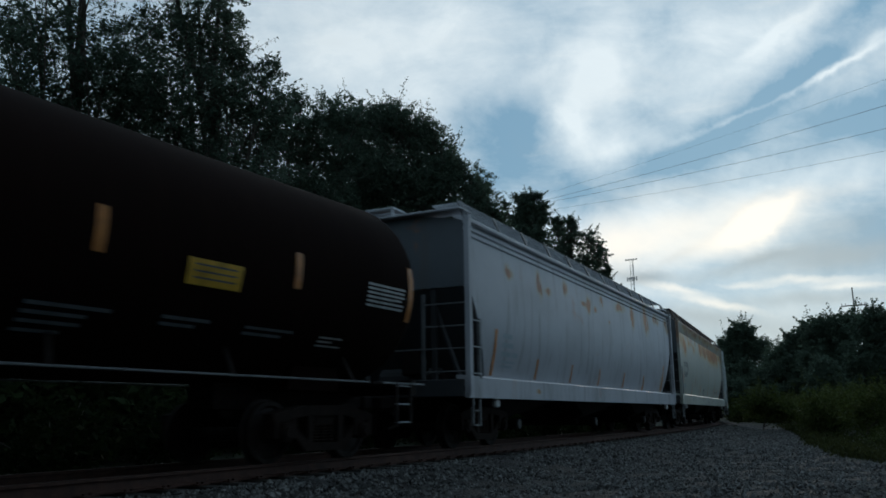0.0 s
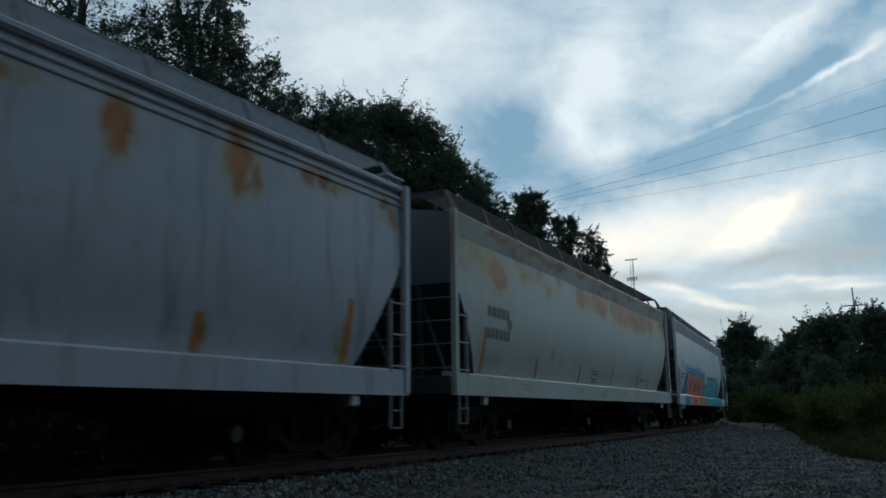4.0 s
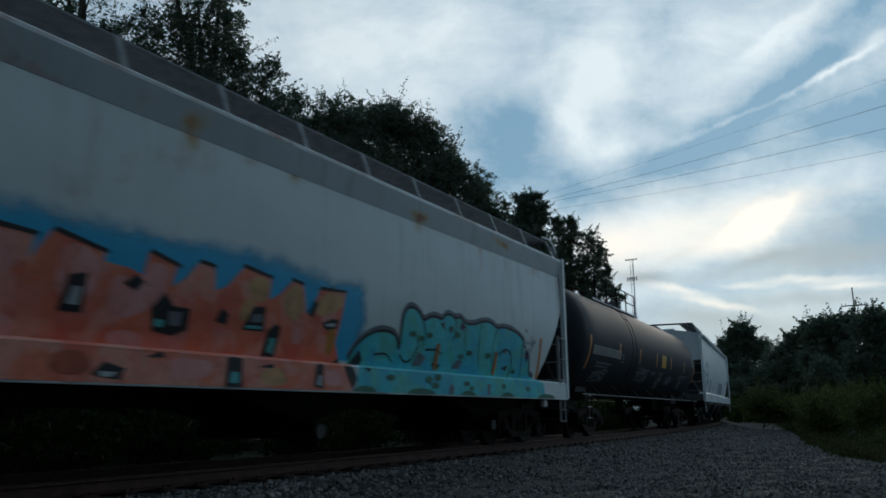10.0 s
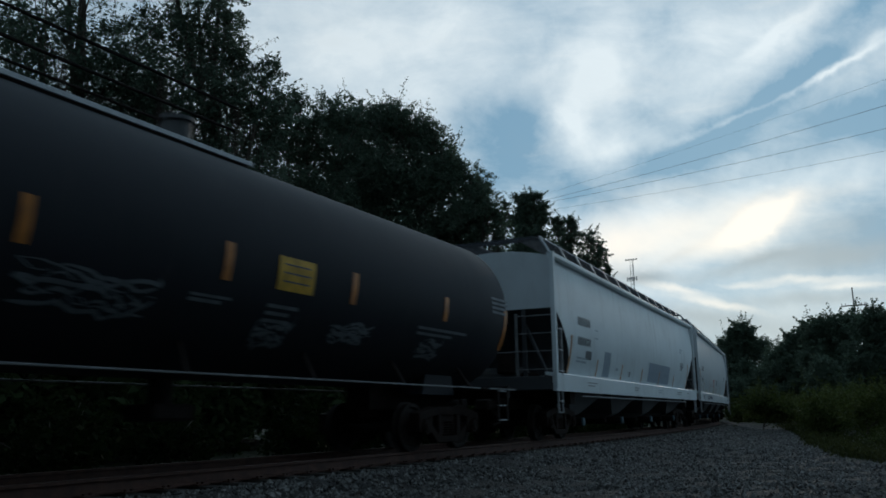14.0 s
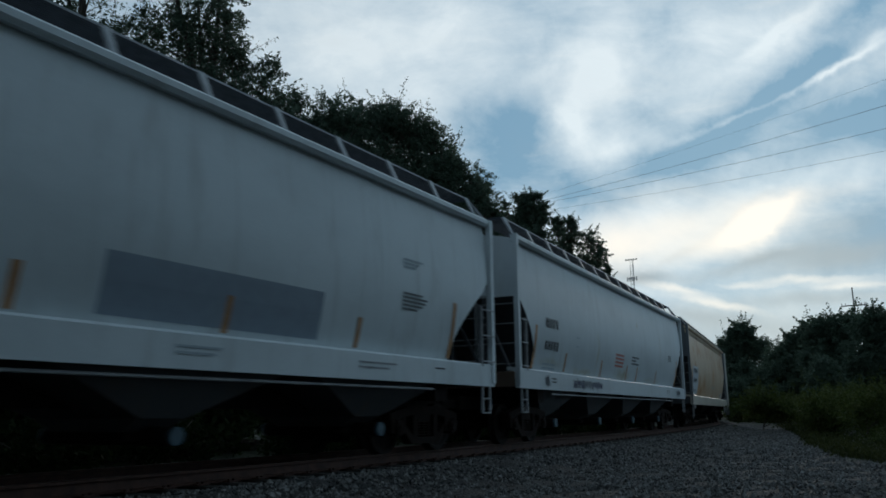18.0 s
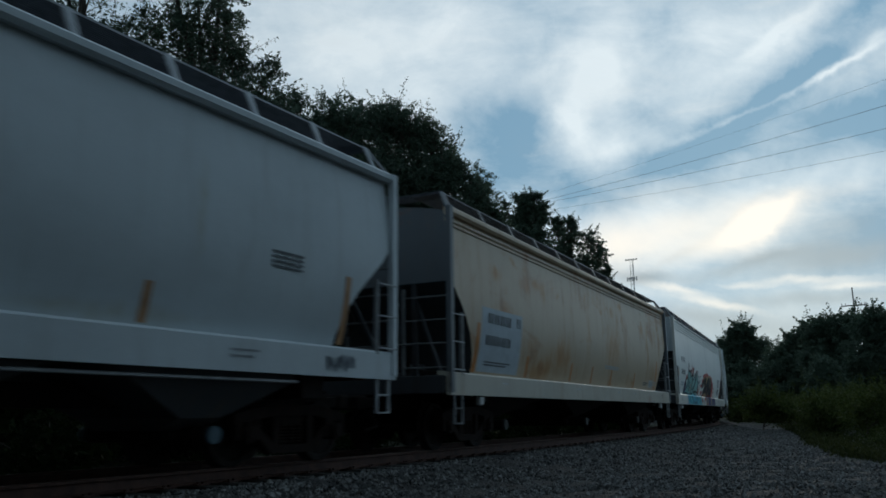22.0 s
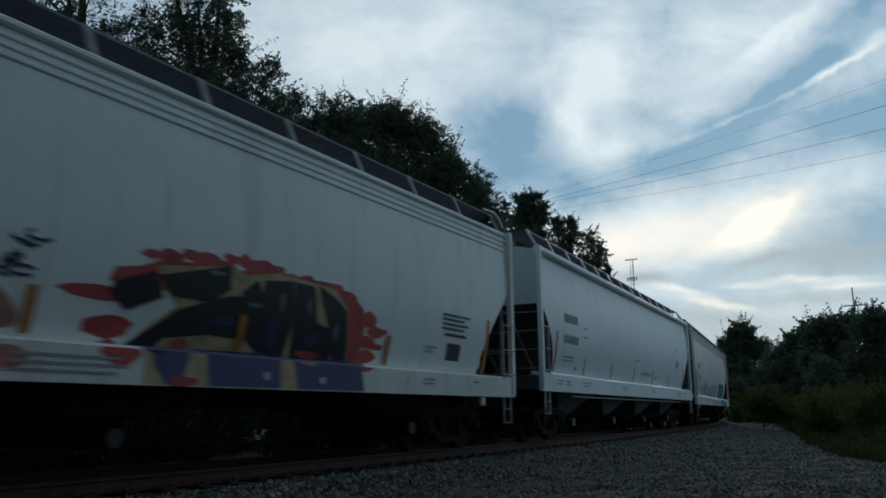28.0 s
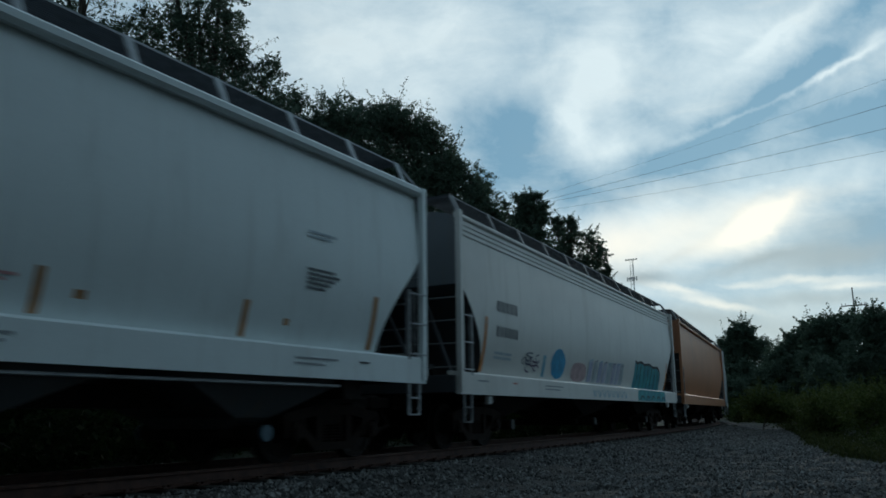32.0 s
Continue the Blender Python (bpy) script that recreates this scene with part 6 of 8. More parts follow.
            for zz in (zs - 0.23, zs - 0.49):
                box(bm, min(x - sx * 0.12, x - sx * 0.42), max(x - sx * 0.12, x - sx * 0.42), y - 0.03, y + 0.03, zz - 0.012, zz + 0.012)
            part("stirrup_step", bm, GALV if spec.get("pipe") else DULL_STEEL, car)
    for sx in (-1, 1):
        # end platform, end sill and grab irons across the end
        x0, x1 = sorted((sx * (h - 1.7), sx * (h + 0.02)))
        bm = bmesh.new()
        box(bm, x0, x1, -1.42, 1.42, zs + 0.10, zs + 0.16)
        part("end_platform", bm, DARK_STEEL, car)
        bm = bmesh.new()
        box(bm, sx * (h + 0.01) - 0.05, sx * (h + 0.01) + 0.05, -1.48, 1.48, zs + 0.02, zs + 0.34, 0.015)
        part("end_sill", bm, spec.get("end_sill_paint", RECESS_SHADE), car)
        for sy in (-1, 1):
            bm = bmesh.new()
            box(bm, sx * (h - 0.03) - 0.025, sx * (h - 0.03) + 0.025, sy * 0.62 - 0.03, sy * 0.62 + 0.03, zs + 0.14, sd.mid - 0.12)
            lad = part("end_ladder", bm, DULL_STEEL, car)
            for k in range(4):
                rung = part_of("rung", shared("end_rung", lambda b: tube(b, (0, -0.46, 0), (0, 0.46, 0), 0.014, 6), DULL_STEEL), None, lad)
                rung.matrix_basis = pose(sx * (h - 0.02), sy * 1.06, z0 + 0.08 + k * 0.42)
        rail = part_of("grab_iron", shared("grab_iron", lambda b: tube(b, (0, -1.5, 0), (0, 1.5, 0), 0.013, 6), DULL_STEEL), None, car)
        rail.matrix_basis = pose(sx * (h + 0.02), 0, z0 + 0.5)
        for y in (-0.75, 0.75):
            bm = bmesh.new()
            bar(bm, (sx * (h - 0.25), y, zs + 0.16), (sx * (h - 0.2), y, sd.mid + 0.05), 0.10, 0.06)
            part("end_strut", bm, RECESS_SHADE, car)
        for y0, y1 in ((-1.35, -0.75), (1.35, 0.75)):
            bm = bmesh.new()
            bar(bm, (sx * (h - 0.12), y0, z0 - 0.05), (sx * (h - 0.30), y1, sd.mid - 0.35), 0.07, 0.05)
            part("end_brace", bm, RECESS_SHADE, car)
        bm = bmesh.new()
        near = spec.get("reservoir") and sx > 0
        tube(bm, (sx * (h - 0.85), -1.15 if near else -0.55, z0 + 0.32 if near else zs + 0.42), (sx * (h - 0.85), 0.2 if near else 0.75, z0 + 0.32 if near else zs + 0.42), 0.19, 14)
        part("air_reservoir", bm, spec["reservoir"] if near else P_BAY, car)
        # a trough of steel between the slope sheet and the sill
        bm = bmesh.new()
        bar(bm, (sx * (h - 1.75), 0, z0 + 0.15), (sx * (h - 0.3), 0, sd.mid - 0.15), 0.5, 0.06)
        part("slope_stiffener", bm, RECESS_SHADE, car)
    if not spec.get("pipe"):
        for sx in (-1, 1):
            bm = bmesh.new()
            box(bm, sx * (h - 1.35) - 0.09, sx * (h - 1.35) + 0.09, -1.56, -1.46, zs - 0.17, zs - 0.01, 0.02)
            part("defect_card_box", bm, WHITE_MARK, car, "small pale box under the sill")
    # brake gear on the trailing end
    bm = bmesh.new()
    box(bm, -h + 0.35, -h + 0.75, -0.35, 0.05, zs + 0.45, zs + 0.95, 0.03)
    tube(bm, (-h + 0.6, -0.6, zs + 0.35), (-h + 1.3, -0.6, zs + 0.35), 0.14, 12)
    part("brake_valve", bm, DARK_STEEL, car)
    bm = bmesh.new()
    lathe(bm, [(0.29, -0.012), (0.29, 0.012), (0.25, 0.012), (0.25, -0.012)], 1, 20)
    for k in range(4):
        a = k * math.pi / 4
        tube(bm, (-0.27 * math.cos(a), 0, -0.27 * math.sin(a)), (0.27 * math.cos(a), 0, 0.27 * math.sin(a)), 0.012, 5)
    wheel = part("brake_wheel", bm, DARK_STEEL, car)
    wheel.matrix_basis = pose(-h - 0.02, 0.7, zs + 1.35, 0, 0, 90)
    # running board on brackets along the roof
    zb, yb = zt + spec.get("walk_up", 0.50), spec.get("walk_out", 1.28)
    for sg in (-1, 1):
        bm = bmesh.new()
        n = 15
        for k in range(n):
            y = sg * (yb - 0.62 * k / (n - 1))
            box(bm, -h + 0.35, h - 0.35, y - 0.007, y + 0.007, zb - 0.035, zb)
        x = -h + 0.4
        while x < h - 0.4:
            box(bm, x - 0.008, x + 0.008, min(sg * yb, sg * (yb - 0.62)), max(sg * yb, sg * (yb - 0.62)), zb - 0.028, zb - 0.008)
            x += 0.16
        part("running_board", bm, spec.get("grate", GRATE), car, "dark open-grate roof walkway")
        bm = bmesh.new()
        box(bm, -h + 0.3, h - 0.3, sg * yb - 0.010, sg * yb + 0.010, zb - 0.030, zb - 0.004)
        part("walkway_edge", bm, spec.get("bracket_paint", DULL_STEEL), car)
        y1 = sd.y(zt)
        count = spec.get("brackets", 12)
        bright = spec.get("bracket_paint", DULL_STEEL)

        def bracket(b, yo=y1 - yb, hh=zb - zt):
            bar(b, (0, -yo, 0.0), (0, 0, hh), spec.get("bracket_w", 0.11), 0.03)
        key = "bracket_%.2f_%.2f" % (y1 - yb, zb - zt)
        for k in range(count):
            x = -h + 0.35 + (2 * h - 0.7) * k / (count - 1)
            b = part_of("walkway_bracket", shared(key + bright.name, bracket, bright), None, car)
            b.matrix_basis = pose(x, sg * yb, zt + 0.0, 0, 0, 180 if sg > 0 else 0)
    for sx in (-1, 1):
        for k in range(0 if spec.get("crossover") else 5):
            slat = part_of("walkway_slat", shared("walkway_slat_%.2f" % yb, lambda b: box(b, -0.01, 0.01, -yb, yb, -0.035, 0), GRATE), None, car)
            slat.matrix_basis = pose(sx * (h - 0.30 - 0.075 * k), 0, zb)
        bm = bmesh.new()
        box(bm, min(sx * (h - 0.26), sx * (h - 0.29)), max(sx * (h - 0.26), sx * (h - 0.29)), -yb, yb, zb - 0.04, zb + 0.01)
        if spec.get("crossover"):
            # no cross walk here: a roof plate over the end and a small raised step
            bm.free()
            bm = bmesh.new()
            box(bm, *sorted((sx * (h - 0.45), sx * (h + 0.06))), -1.46, 1.46, zt + 0.19, zt + 0.23, 0.01)
            part("roof_end_plate", bm, paint, car)
            bm = bmesh.new()
            box(bm, *sorted((sx * (h - 0.62), sx * (h - 0.10))), 0.10, 0.75, zt + 0.42, zt + 0.46)
            box(bm, *sorted((sx * (h - 0.58), sx * (h - 0.14))), 0.14, 0.70, zt + 0.33, zt + 0.35)
            for yy in (0.14, 0.7):
                for xx in (0.6, 0.14):
                    box(bm, sx * (h - xx) - 0.02, sx * (h - xx) + 0.02, yy - 0.02, yy + 0.02, zt + 0.2, zt + 0.46)
            part("crossover_step", bm, spec.get("grate", GRATE), car, "pale raised step on the roof end")
        else:
            part("end_walkway", bm, GRATE, car)
        for sy in (-1, 1):
            bm = bmesh.new()
            bar(bm, (sx * (h - 0.08), sy * 1.52, zt + 0.02), (sx * (h - 0.28), sy * yb, zb - 0.02), 0.07, 0.04)
            part("corner_bracket", bm, spec.get("bracket_paint", DULL_STEEL), car)
        if spec.get("rail_hoop") and sx in spec["rail_hoop"]:
            bm = bmesh.new()
            pts = [(sx * (h - 0.9), zb - 0.02), (sx * (h - 0.45), zb + 0.0), (sx * (h - 0.22), zb - 0.08), (sx * (h - 0.08), zb - 0.22), (sx * (h - 0.03), zt - 0.1)]
            for p, q in zip(pts, pts[1:]):
                tube(bm, (p[0], -1.42, p[1]), (q[0], -1.42, q[1]), 0.026, 6)
            part("roof_grab_rail", bm, sillp, car)
    # hatches along the roof's middle
    for k in range(spec.get("hatches", 6)):
        x = -h + 2.0 + (2 * h - 4) * k / (spec.get("hatches", 6) - 1)
        bm = bmesh.new()
        box(bm, x - 1.15, x + 1.15, -0.30, 0.30, zt + 0.19, zt + 0.34, 0.03)
        part("roof_hatch", bm, paint, car)
    # discharge bays below the sills, with their outlets
    bays = spec.get("bays", 4)
    span = 2 * h - 6.6
    for k in range(bays):
        x = -span / 2 + span * k / (bays - 1)
        w = span / (bays - 1) * 0.47
        bm = bmesh.new()
        top = [bm.verts.new((x + a * w, b * 1.36, zs + 0.12)) for a, b in ((-1, -1), (1, -1), (1, 1), (-1, 1))]
        mid = [bm.verts.new((x + a * 0.34, b * 0.95, 0.62)) for a, b in ((-1, -1), (1, -1), (1, 1), (-1, 1))]
        bot = [bm.verts.new((x + a * 0.30, b * 0.60, 0.46)) for a, b in ((-1, -1), (1, -1), (1, 1), (-1, 1))]
        for p, q in ((top, mid), (mid, bot)):
            for i in range(4):
                bm.faces.new((p[i], p[(i + 1) % 4], q[(i + 1) % 4], q[i]))
        bm.faces.new(bot)
        bm.faces.new(top)
        bmesh.ops.recalc_face_normals(bm, faces=bm.faces[:])
        bay = part("discharge_bay", bm, spec.get("bay_paint", DARK_STEEL), car)
        bm = bmesh.new()
        box(bm, x - 0.36, x + 0.36, -0.72, 0.72, 0.36, 0.47, 0.02)
        tube(bm, (x, -1.15, 0.42), (x, 1.15, 0.42), 0.11, 12)
        part("outlet_gate", bm, DARK_STEEL, bay)
        for sg in (-1, 1):
            bm = bmesh.new()
            tube(bm, (x, sg * 1.12, 0.42), (x, sg * 1.20, 0.42), 0.105, 14)
            part("outlet_cap", bm, spec.get("cap_paint", OUTLET_GREY), bay)
    bm = bmesh.new()
    box(bm, -h, h, -0.22, 0.22, 0.74, 1.02)
    part("centre_sill", bm, DARK_STEEL, car)
    tc = h - spec.get("overhang", 1.75)
    for x in (-tc, tc):
        bm = bmesh.new()
        prism(bm, [(x - 0.25, zs + 0.25), (x + 0.25, zs + 0.25), (x + 0.2, 0.87), (x - 0.2, 0.87)], -1.4, 1.4)
        part("body_bolster", bm, DARK_STEEL, car)
        add_truck(car, x)
    add_couplers(car, h)
    # tape and stencils on both sides alike: the camera's side is drawn
    for x in spec.get("tape", []):
        decal("reflector_stripe", car, sd, rect(x, x + 0.11, z0 + 0.05, z0 + 0.50), spec.get("tape_paint", ORANGE), 9 if spec.get("art") else 1, "faded orange reflective stripe")
    if spec.get("end_tape"):
        for x, zz in spec["end_tape"]:
            decal("reflector_stripe", car, sd, rect(x, x + 0.13, z0 + 0.05, zz), spec.get("tape_paint", ORANGE), 1, "faded orange reflective stripe")
    for x, z, rows, mat, hh in spec.get("marks", []):
        mark_rows(car, sd, x, z, rows, mat, hh, hh * 0.8, "worn unreadable stencilled lettering")
    for x, rows, mat in spec.get("sill_marks", []):
        mark_rows(car, sd, x, zs + 0.24, rows, mat, 0.028, 0.045, "small unreadable stencils on the sill", True)
    for x0, x1, a, b, mat, text in spec.get("panels", []):
        decal("painted_panel", car, sd, rect(x0, x1, a, b), mat, 0, text)
    if spec.get("art"):
        spec["art"](car, sd)
    for x, z, rx, rz in spec.get("rings", []):
        decal("oval_mark", car, sd, ribbon(arc(x, z, rx, rz, 0, 356, 24), 0.045), GREY_MARK, 1, "plain grey oval mark")
    for x, w, key in spec.get("sill_tags", []):
        rng = random.Random(int(x * 100) + 7)
        path = [(x + w * (i / 15 - 0.5) + rng.uniform(-0.05, 0.05), zs + 0.19 + rng.uniform(0.04, 0.13) * (1 if i % 2 else -1)) for i in range(16)]
        for a, b in zip(path, path[1:]):
            decal("sprayed_tag", car, sd, ribbon([a, b], 0.045), GRAFFITI[key], 2, "smudged dark tag on the sill", True)
    return car, tc


def tank_car(spec):
    """A black tank car on its own frame of stub sills."""
    car = tagged(new("tank_car"), spec["label"], "railcar", "cars of the train")
    h, R, zc = spec["length"] / 2, spec.get("radius", 1.56), spec.get("centre", 2.66)
    seg = 40
    sag = spec.get("sag", 0.05)
    rows = []
    e = h + 0.3
    for x, k in [(-e, 0.0), (-e + 0.03, 0.42), (-e + 0.10, 0.68), (-e + 0.22, 0.88), (-e + 0.36, 0.97), (-e + 0.52, 1.0)]:
        rows.append((x, k))
    rows += [(x, 1.0) for x in np.linspace(-h + 1.2, h - 1.2, 9)]
    rows += [(-x, k) for x, k in rows[:6][::-1]]
    grid = [[(x, max(k, 0.001) * R * math.cos(2 * math.pi * j / seg), zc - sag * (1 - (x / h) ** 2) + max(k, 0.001) * R * math.sin(2 * math.pi * j / seg)) for j in range(seg + 1)] for x, k in rows]
    part_of("tank_shell", grid_mesh("tank_shell", grid), spec["paint"], car, spec.get("shell_label", ""), True)

    def on_shell(x, a, off=0.012):
        return (x, -(R + off) * math.cos(a), zc - sag * (1 - (x / h) ** 2) + (R + off) * math.sin(a))

    def patch(name, x0, x1, z0, z1, mat, label="", layer=1):
        off = 0.006 + 0.004 * layer
        a0, a1 = math.asin((z0 - zc) / R), math.asin((z1 - zc) / R)
        g = [[on_shell(x, a, off) for x in np.linspace(x0, x1, 3)] for a in np.linspace(a1, a0, 6)]
        part_of(name, grid_mesh(name, g), mat, car, label)

    for x in spec.get("seams", []):
        ring = [[on_shell(x + d, a, o) for d, o in ((-0.03, -0.01), (-0.02, 0.008), (0.02, 0.008), (0.03, -0.01))] for a in np.linspace(-1.4, 4.5, 40)]
        part_of("weld_band", grid_mesh("weld_band", ring), spec["paint"], car)
    for x, z0, z1 in spec["tape"]:
        patch("reflector_stripe", x, x + 0.14, z0, z1, ORANGE, "orange reflective stripe")
    for x0, x1, z0, z1 in spec.get("placards", []):
        patch("placard", x0, x1, z0, z1, YELLOW, "yellow rectangular warning panel")
        for k in range(3):
            zz = z0 + (z1 - z0) * (0.25 + 0.25 * k)
            patch("placard_line", x0 + 0.1, x1 - 0.1, zz, zz + 0.02, GREY_MARK, "", 2)
    for x, z, rws, mat, hh in spec.get("marks", []):
        for r, words in enumerate(rws):
            zz, xx = z - r * hh * 1.8, x
            for w in words:
                solid = hh < 0.15
                a0, a1 = math.asin((zz - zc) / R), math.asin((zz + hh - zc) / R)
                p0, p1 = Vector(on_shell(xx, a0, 0.014)), Vector(on_shell(xx, a1, 0.014))
                key = "bar_%.2f_%.2f_%s_%s" % (w, hh, solid, mat.name)
                o = part_of("stencil_mark", shared(key, lambda bm: glyph(bm, w, hh, solid), mat), None, car, "unreadable pale stencilled lettering")
                o.matrix_basis = Matrix.Translation(p0) @ Matrix.Rotation(-math.atan2(p1.y - p0.y, p1.z - p0.z), 4, "X")
                xx += w + hh * (0.4 if solid else 0.28)
    if spec.get("tags"):
        rng = random.Random(spec["seed"])
        for x, z, w, hh in spec["tags"]:
            # one wavy line that runs to and fro, with a hooked tail
            path = [(x + w * 0.52, z + hh * 0.75), (x + w * 0.46, z + hh * 0.45)]
            for k in range(8):
                zk, x0, x1 = z + hh * (0.36 - 0.09 * k), x - w * rng.uniform(0.32, 0.52), x + w * rng.uniform(0.25, 0.5)
                a, c = rng.uniform(0, 6), rng.uniform(5, 9)
                sweep = [(x0 + (x1 - x0) * i / 13, zk + hh * 0.07 * math.sin(a + c * i / 13) + hh * rng.uniform(-0.08, 0.08)) for i in range(14)]
                path += sweep if k % 2 else sweep[::-1]
            bm = bmesh.new()
            last = None
            for k, (px, pz) in enumerate(path):
                thick = 0.014 + 0.010 * math.sin(k * 0.31)
                pair = [bm.verts.new(on_shell(px + 0.01 * d, math.asin(max(-0.98, min(0.98, (pz + d * thick - zc) / R))), 0.012)) for d in (-1, 1)]
                if last:
                    bm.faces.new((last[0], pair[0], pair[1], last[1]))
                last = pair
            part("sprayed_tag", bm, GREY_TAG, car, "thin grey scribbled tag")
    # side walkway beams, hand rails, ladders and dome platform
    yw = 1.45
    for sy in (-1, 1):
        bm = bmesh.new()
        tube(bm, (-h + 1.2, sy * yw, 1.12), (h - 1.2, sy * yw, 1.12), 0.015, 6)
        part("safety_rail", bm, DULL_STEEL, car)
        for k in range(7):
            x = -h + 1.6 + (2 * h - 3.2) * k / 6
            bm = bmesh.new()
            bar(bm, (x, sy * yw, 1.12), (x + 0.25, sy * 1.02, 1.52), 0.05, 0.03)
            part("rail_bracket", bm, DARK_STEEL, car)
        for sx in (-1, 1):
            bm = bmesh.new()
            for xx in (sx * (h - 0.55), sx * (h - 0.15)):
                box(bm, xx - 0.025, xx + 0.025, sy * 1.5 - 0.02, sy * 1.5 + 0.02, 0.50, 1.15)
            lad = part("end_step", bm, DARK_STEEL, car)
            for zz in (0.52, 0.80, 1.08):
                r = part_of("rung", shared("rung", lambda b: tube(b, (0, 0, 0), (0.46, 0, 0), 0.014, 6), GALV), None, lad)
                r.matrix_basis = pose(min(sx * (h - 0.55), sx * (h - 0.15)) - 0.03, sy * 1.5, zz)
            bm = bmesh.new()
            bar(bm, (sx * (h - 0.9), sy * 1.5, 1.12), (sx * (h + 0.25), sy * 1.5, 1.12), 0.04, 0.03)
            part("end_handrail", bm, DULL_STEEL, car)
    xd, (w0, w1) = spec.get("dome", 0.9), spec.get("walkway", (-4.3, 1.75))
    xl = spec.get("ladder", -3.3)
    bm = bmesh.new()
    for x in (xl - 0.24, xl + 0.24):
        for a0, a1 in zip(np.linspace(-0.75, 1.35, 10), np.linspace(-0.75, 1.35, 10)[1:]):
            bar(bm, on_shell(x, a0, 0.10), on_shell(x, a1, 0.10), 0.018, 0.012)
    lad = part("tank_ladder", bm, DARK_STEEL, car)
    for a in np.linspace(-0.7, 1.3, 9):
        r = part_of("rung", shared("ladder_rung", lambda b: tube(b, (-0.24, 0, 0), (0.24, 0, 0), 0.012, 6), DARK_STEEL), None, lad)
        r.matrix_basis = pose(*on_shell(xl, a, 0.10))
    zt = zc + R
    for k in range(9):
        for sy in (-1, 1):
            bar_ob = part_of("walkway_bar", shared("walkway_bar", lambda b: box(b, -3.02, 3.02, -0.010, 0.010, -0.03, 0.0), DARK_STEEL), None, car)
            bar_ob.matrix_basis = pose((w0 + w1) / 2, sy * (0.22 + 0.05 * k), zt - 0.02)
    for sy in (-1, 1):
        bm = bmesh.new()
        box(bm, w0, w1, sy * 0.65 - 0.012, sy * 0.65 + 0.012, zt - 0.075, zt - 0.015)
        part("walkway_edge", bm, GRATE_PALE, car)
        bm = bmesh.new()
        for x in np.linspace(w0 + 0.3, xd + 0.5, 5):
            tube(bm, (x, sy * 0.64, zt - 0.03), (x, sy * 0.64, zt + 0.70), 0.024, 6)
        for zz in (0.38, 0.73):
            tube(bm, (w0 + 0.3, sy * 0.64, zt - 0.03 + zz), (xd + 0.5, sy * 0.64, zt - 0.03 + zz), 0.022, 6)
        part("dome_railing", bm, DARK_STEEL, car)
    bm = bmesh.new()
    tube(bm, (xd, 0, zt - 0.1), (xd, 0, zt + 0.44), 0.21, 20)
    tube(bm, (xd, 0, zt + 0.44), (xd, 0, zt + 0.50), 0.25, 20)
    part("valve_dome", bm, P_BAY, car)
    tc = h - 1.75
    for sx in (-1, 1):
        bm = bmesh.new()
        prism(bm, [(sx * tc - 0.6, 1.0), (sx * tc + 0.6, 1.0), (sx * tc + 0.4, 1.6), (sx * tc - 0.4, 1.6)], -0.85, 0.85)
        part("saddle", bm, spec["paint"], car)
        bm = bmesh.new()
        x0, x1 = sorted((sx * (tc - 1.4), sx * h))
        box(bm, x0, x1, -0.25, 0.25, 0.74, 1.14)
        box(bm, *sorted((sx * (h - 0.1), sx * (h + 0.02))), -1.5, 1.5, 0.95, 1.18)
        part("stub_sill", bm, DARK_STEEL, car)
        bm = bmesh.new()
        box(bm, *sorted((sx * (h - 1.1), sx * (h + 0.02))), -1.45, 1.45, 1.10, 1.14)
        part("end_platform", bm, DARK_STEEL, car)
        add_truck(car, sx * tc)
    bm = bmesh.new()
    tube(bm, (0.9, 0, 1.15), (0.9, 0, 0.62), 0.16, 12)
    box(bm, 0.55, 1.25, -0.3, 0.3, 0.58, 0.80, 0.04)
    part("bottom_outlet", bm, DARK_STEEL, car)
    add_couplers(car, h)
    return car, tc

# ---- the train, car by car ----
GREY_TAG = flat_paint("pale_grey_spray", (0.17, 0.195, 0.215), 0.6)
FADED_RED = flat_paint("faded_red_stencil", (0.62, 0.31, 0.31), 0.6)
P_GREY = car_paint("grey_weathered_enamel", (0.49, 0.495, 0.53), 0.40, 0.08, 0.06, (0.25, 0.24, 0.25), seed=1.0, streaks=0.85, torn=5.6,
                   spots=[(-6.88, 3.58, 0.17, 0.14, 2.0), (-5.08, 3.57, 0.13, 0.29, 2.1), (-4.47, 3.43, 0.21, 0.11, 1.6), (-3.20, 3.75, 0.16, 0.17, 1.8), (-5.47, 1.13, 0.11, 0.06, 1.3), (-1.31, 3.54, 0.19, 0.19, 2.0), (-1.67, 3.51, 0.21, 0.07, 1.4), (-0.04, 3.75, 0.15, 0.17, 2.0),
                          (-0.70, 3.43, 0.12, 0.09, 1.2), (2.00, 3.80, 0.50, 0.14, 1.8), (3.43, 3.63, 0.23, 0.32, 2.1), (5.26, 3.71, 0.27, 0.40, 2.1), (6.91, 3.90, 0.45, 0.16, 1.7), (8.52, 3.82, 0.30, 0.20, 1.5), (7.56, 1.66, 0.18, 0.34, 1.2), (4.88, 1.52, 0.10, 0.24, 1.0), (0.60, 3.17, 0.08, 0.07, 1.2)])
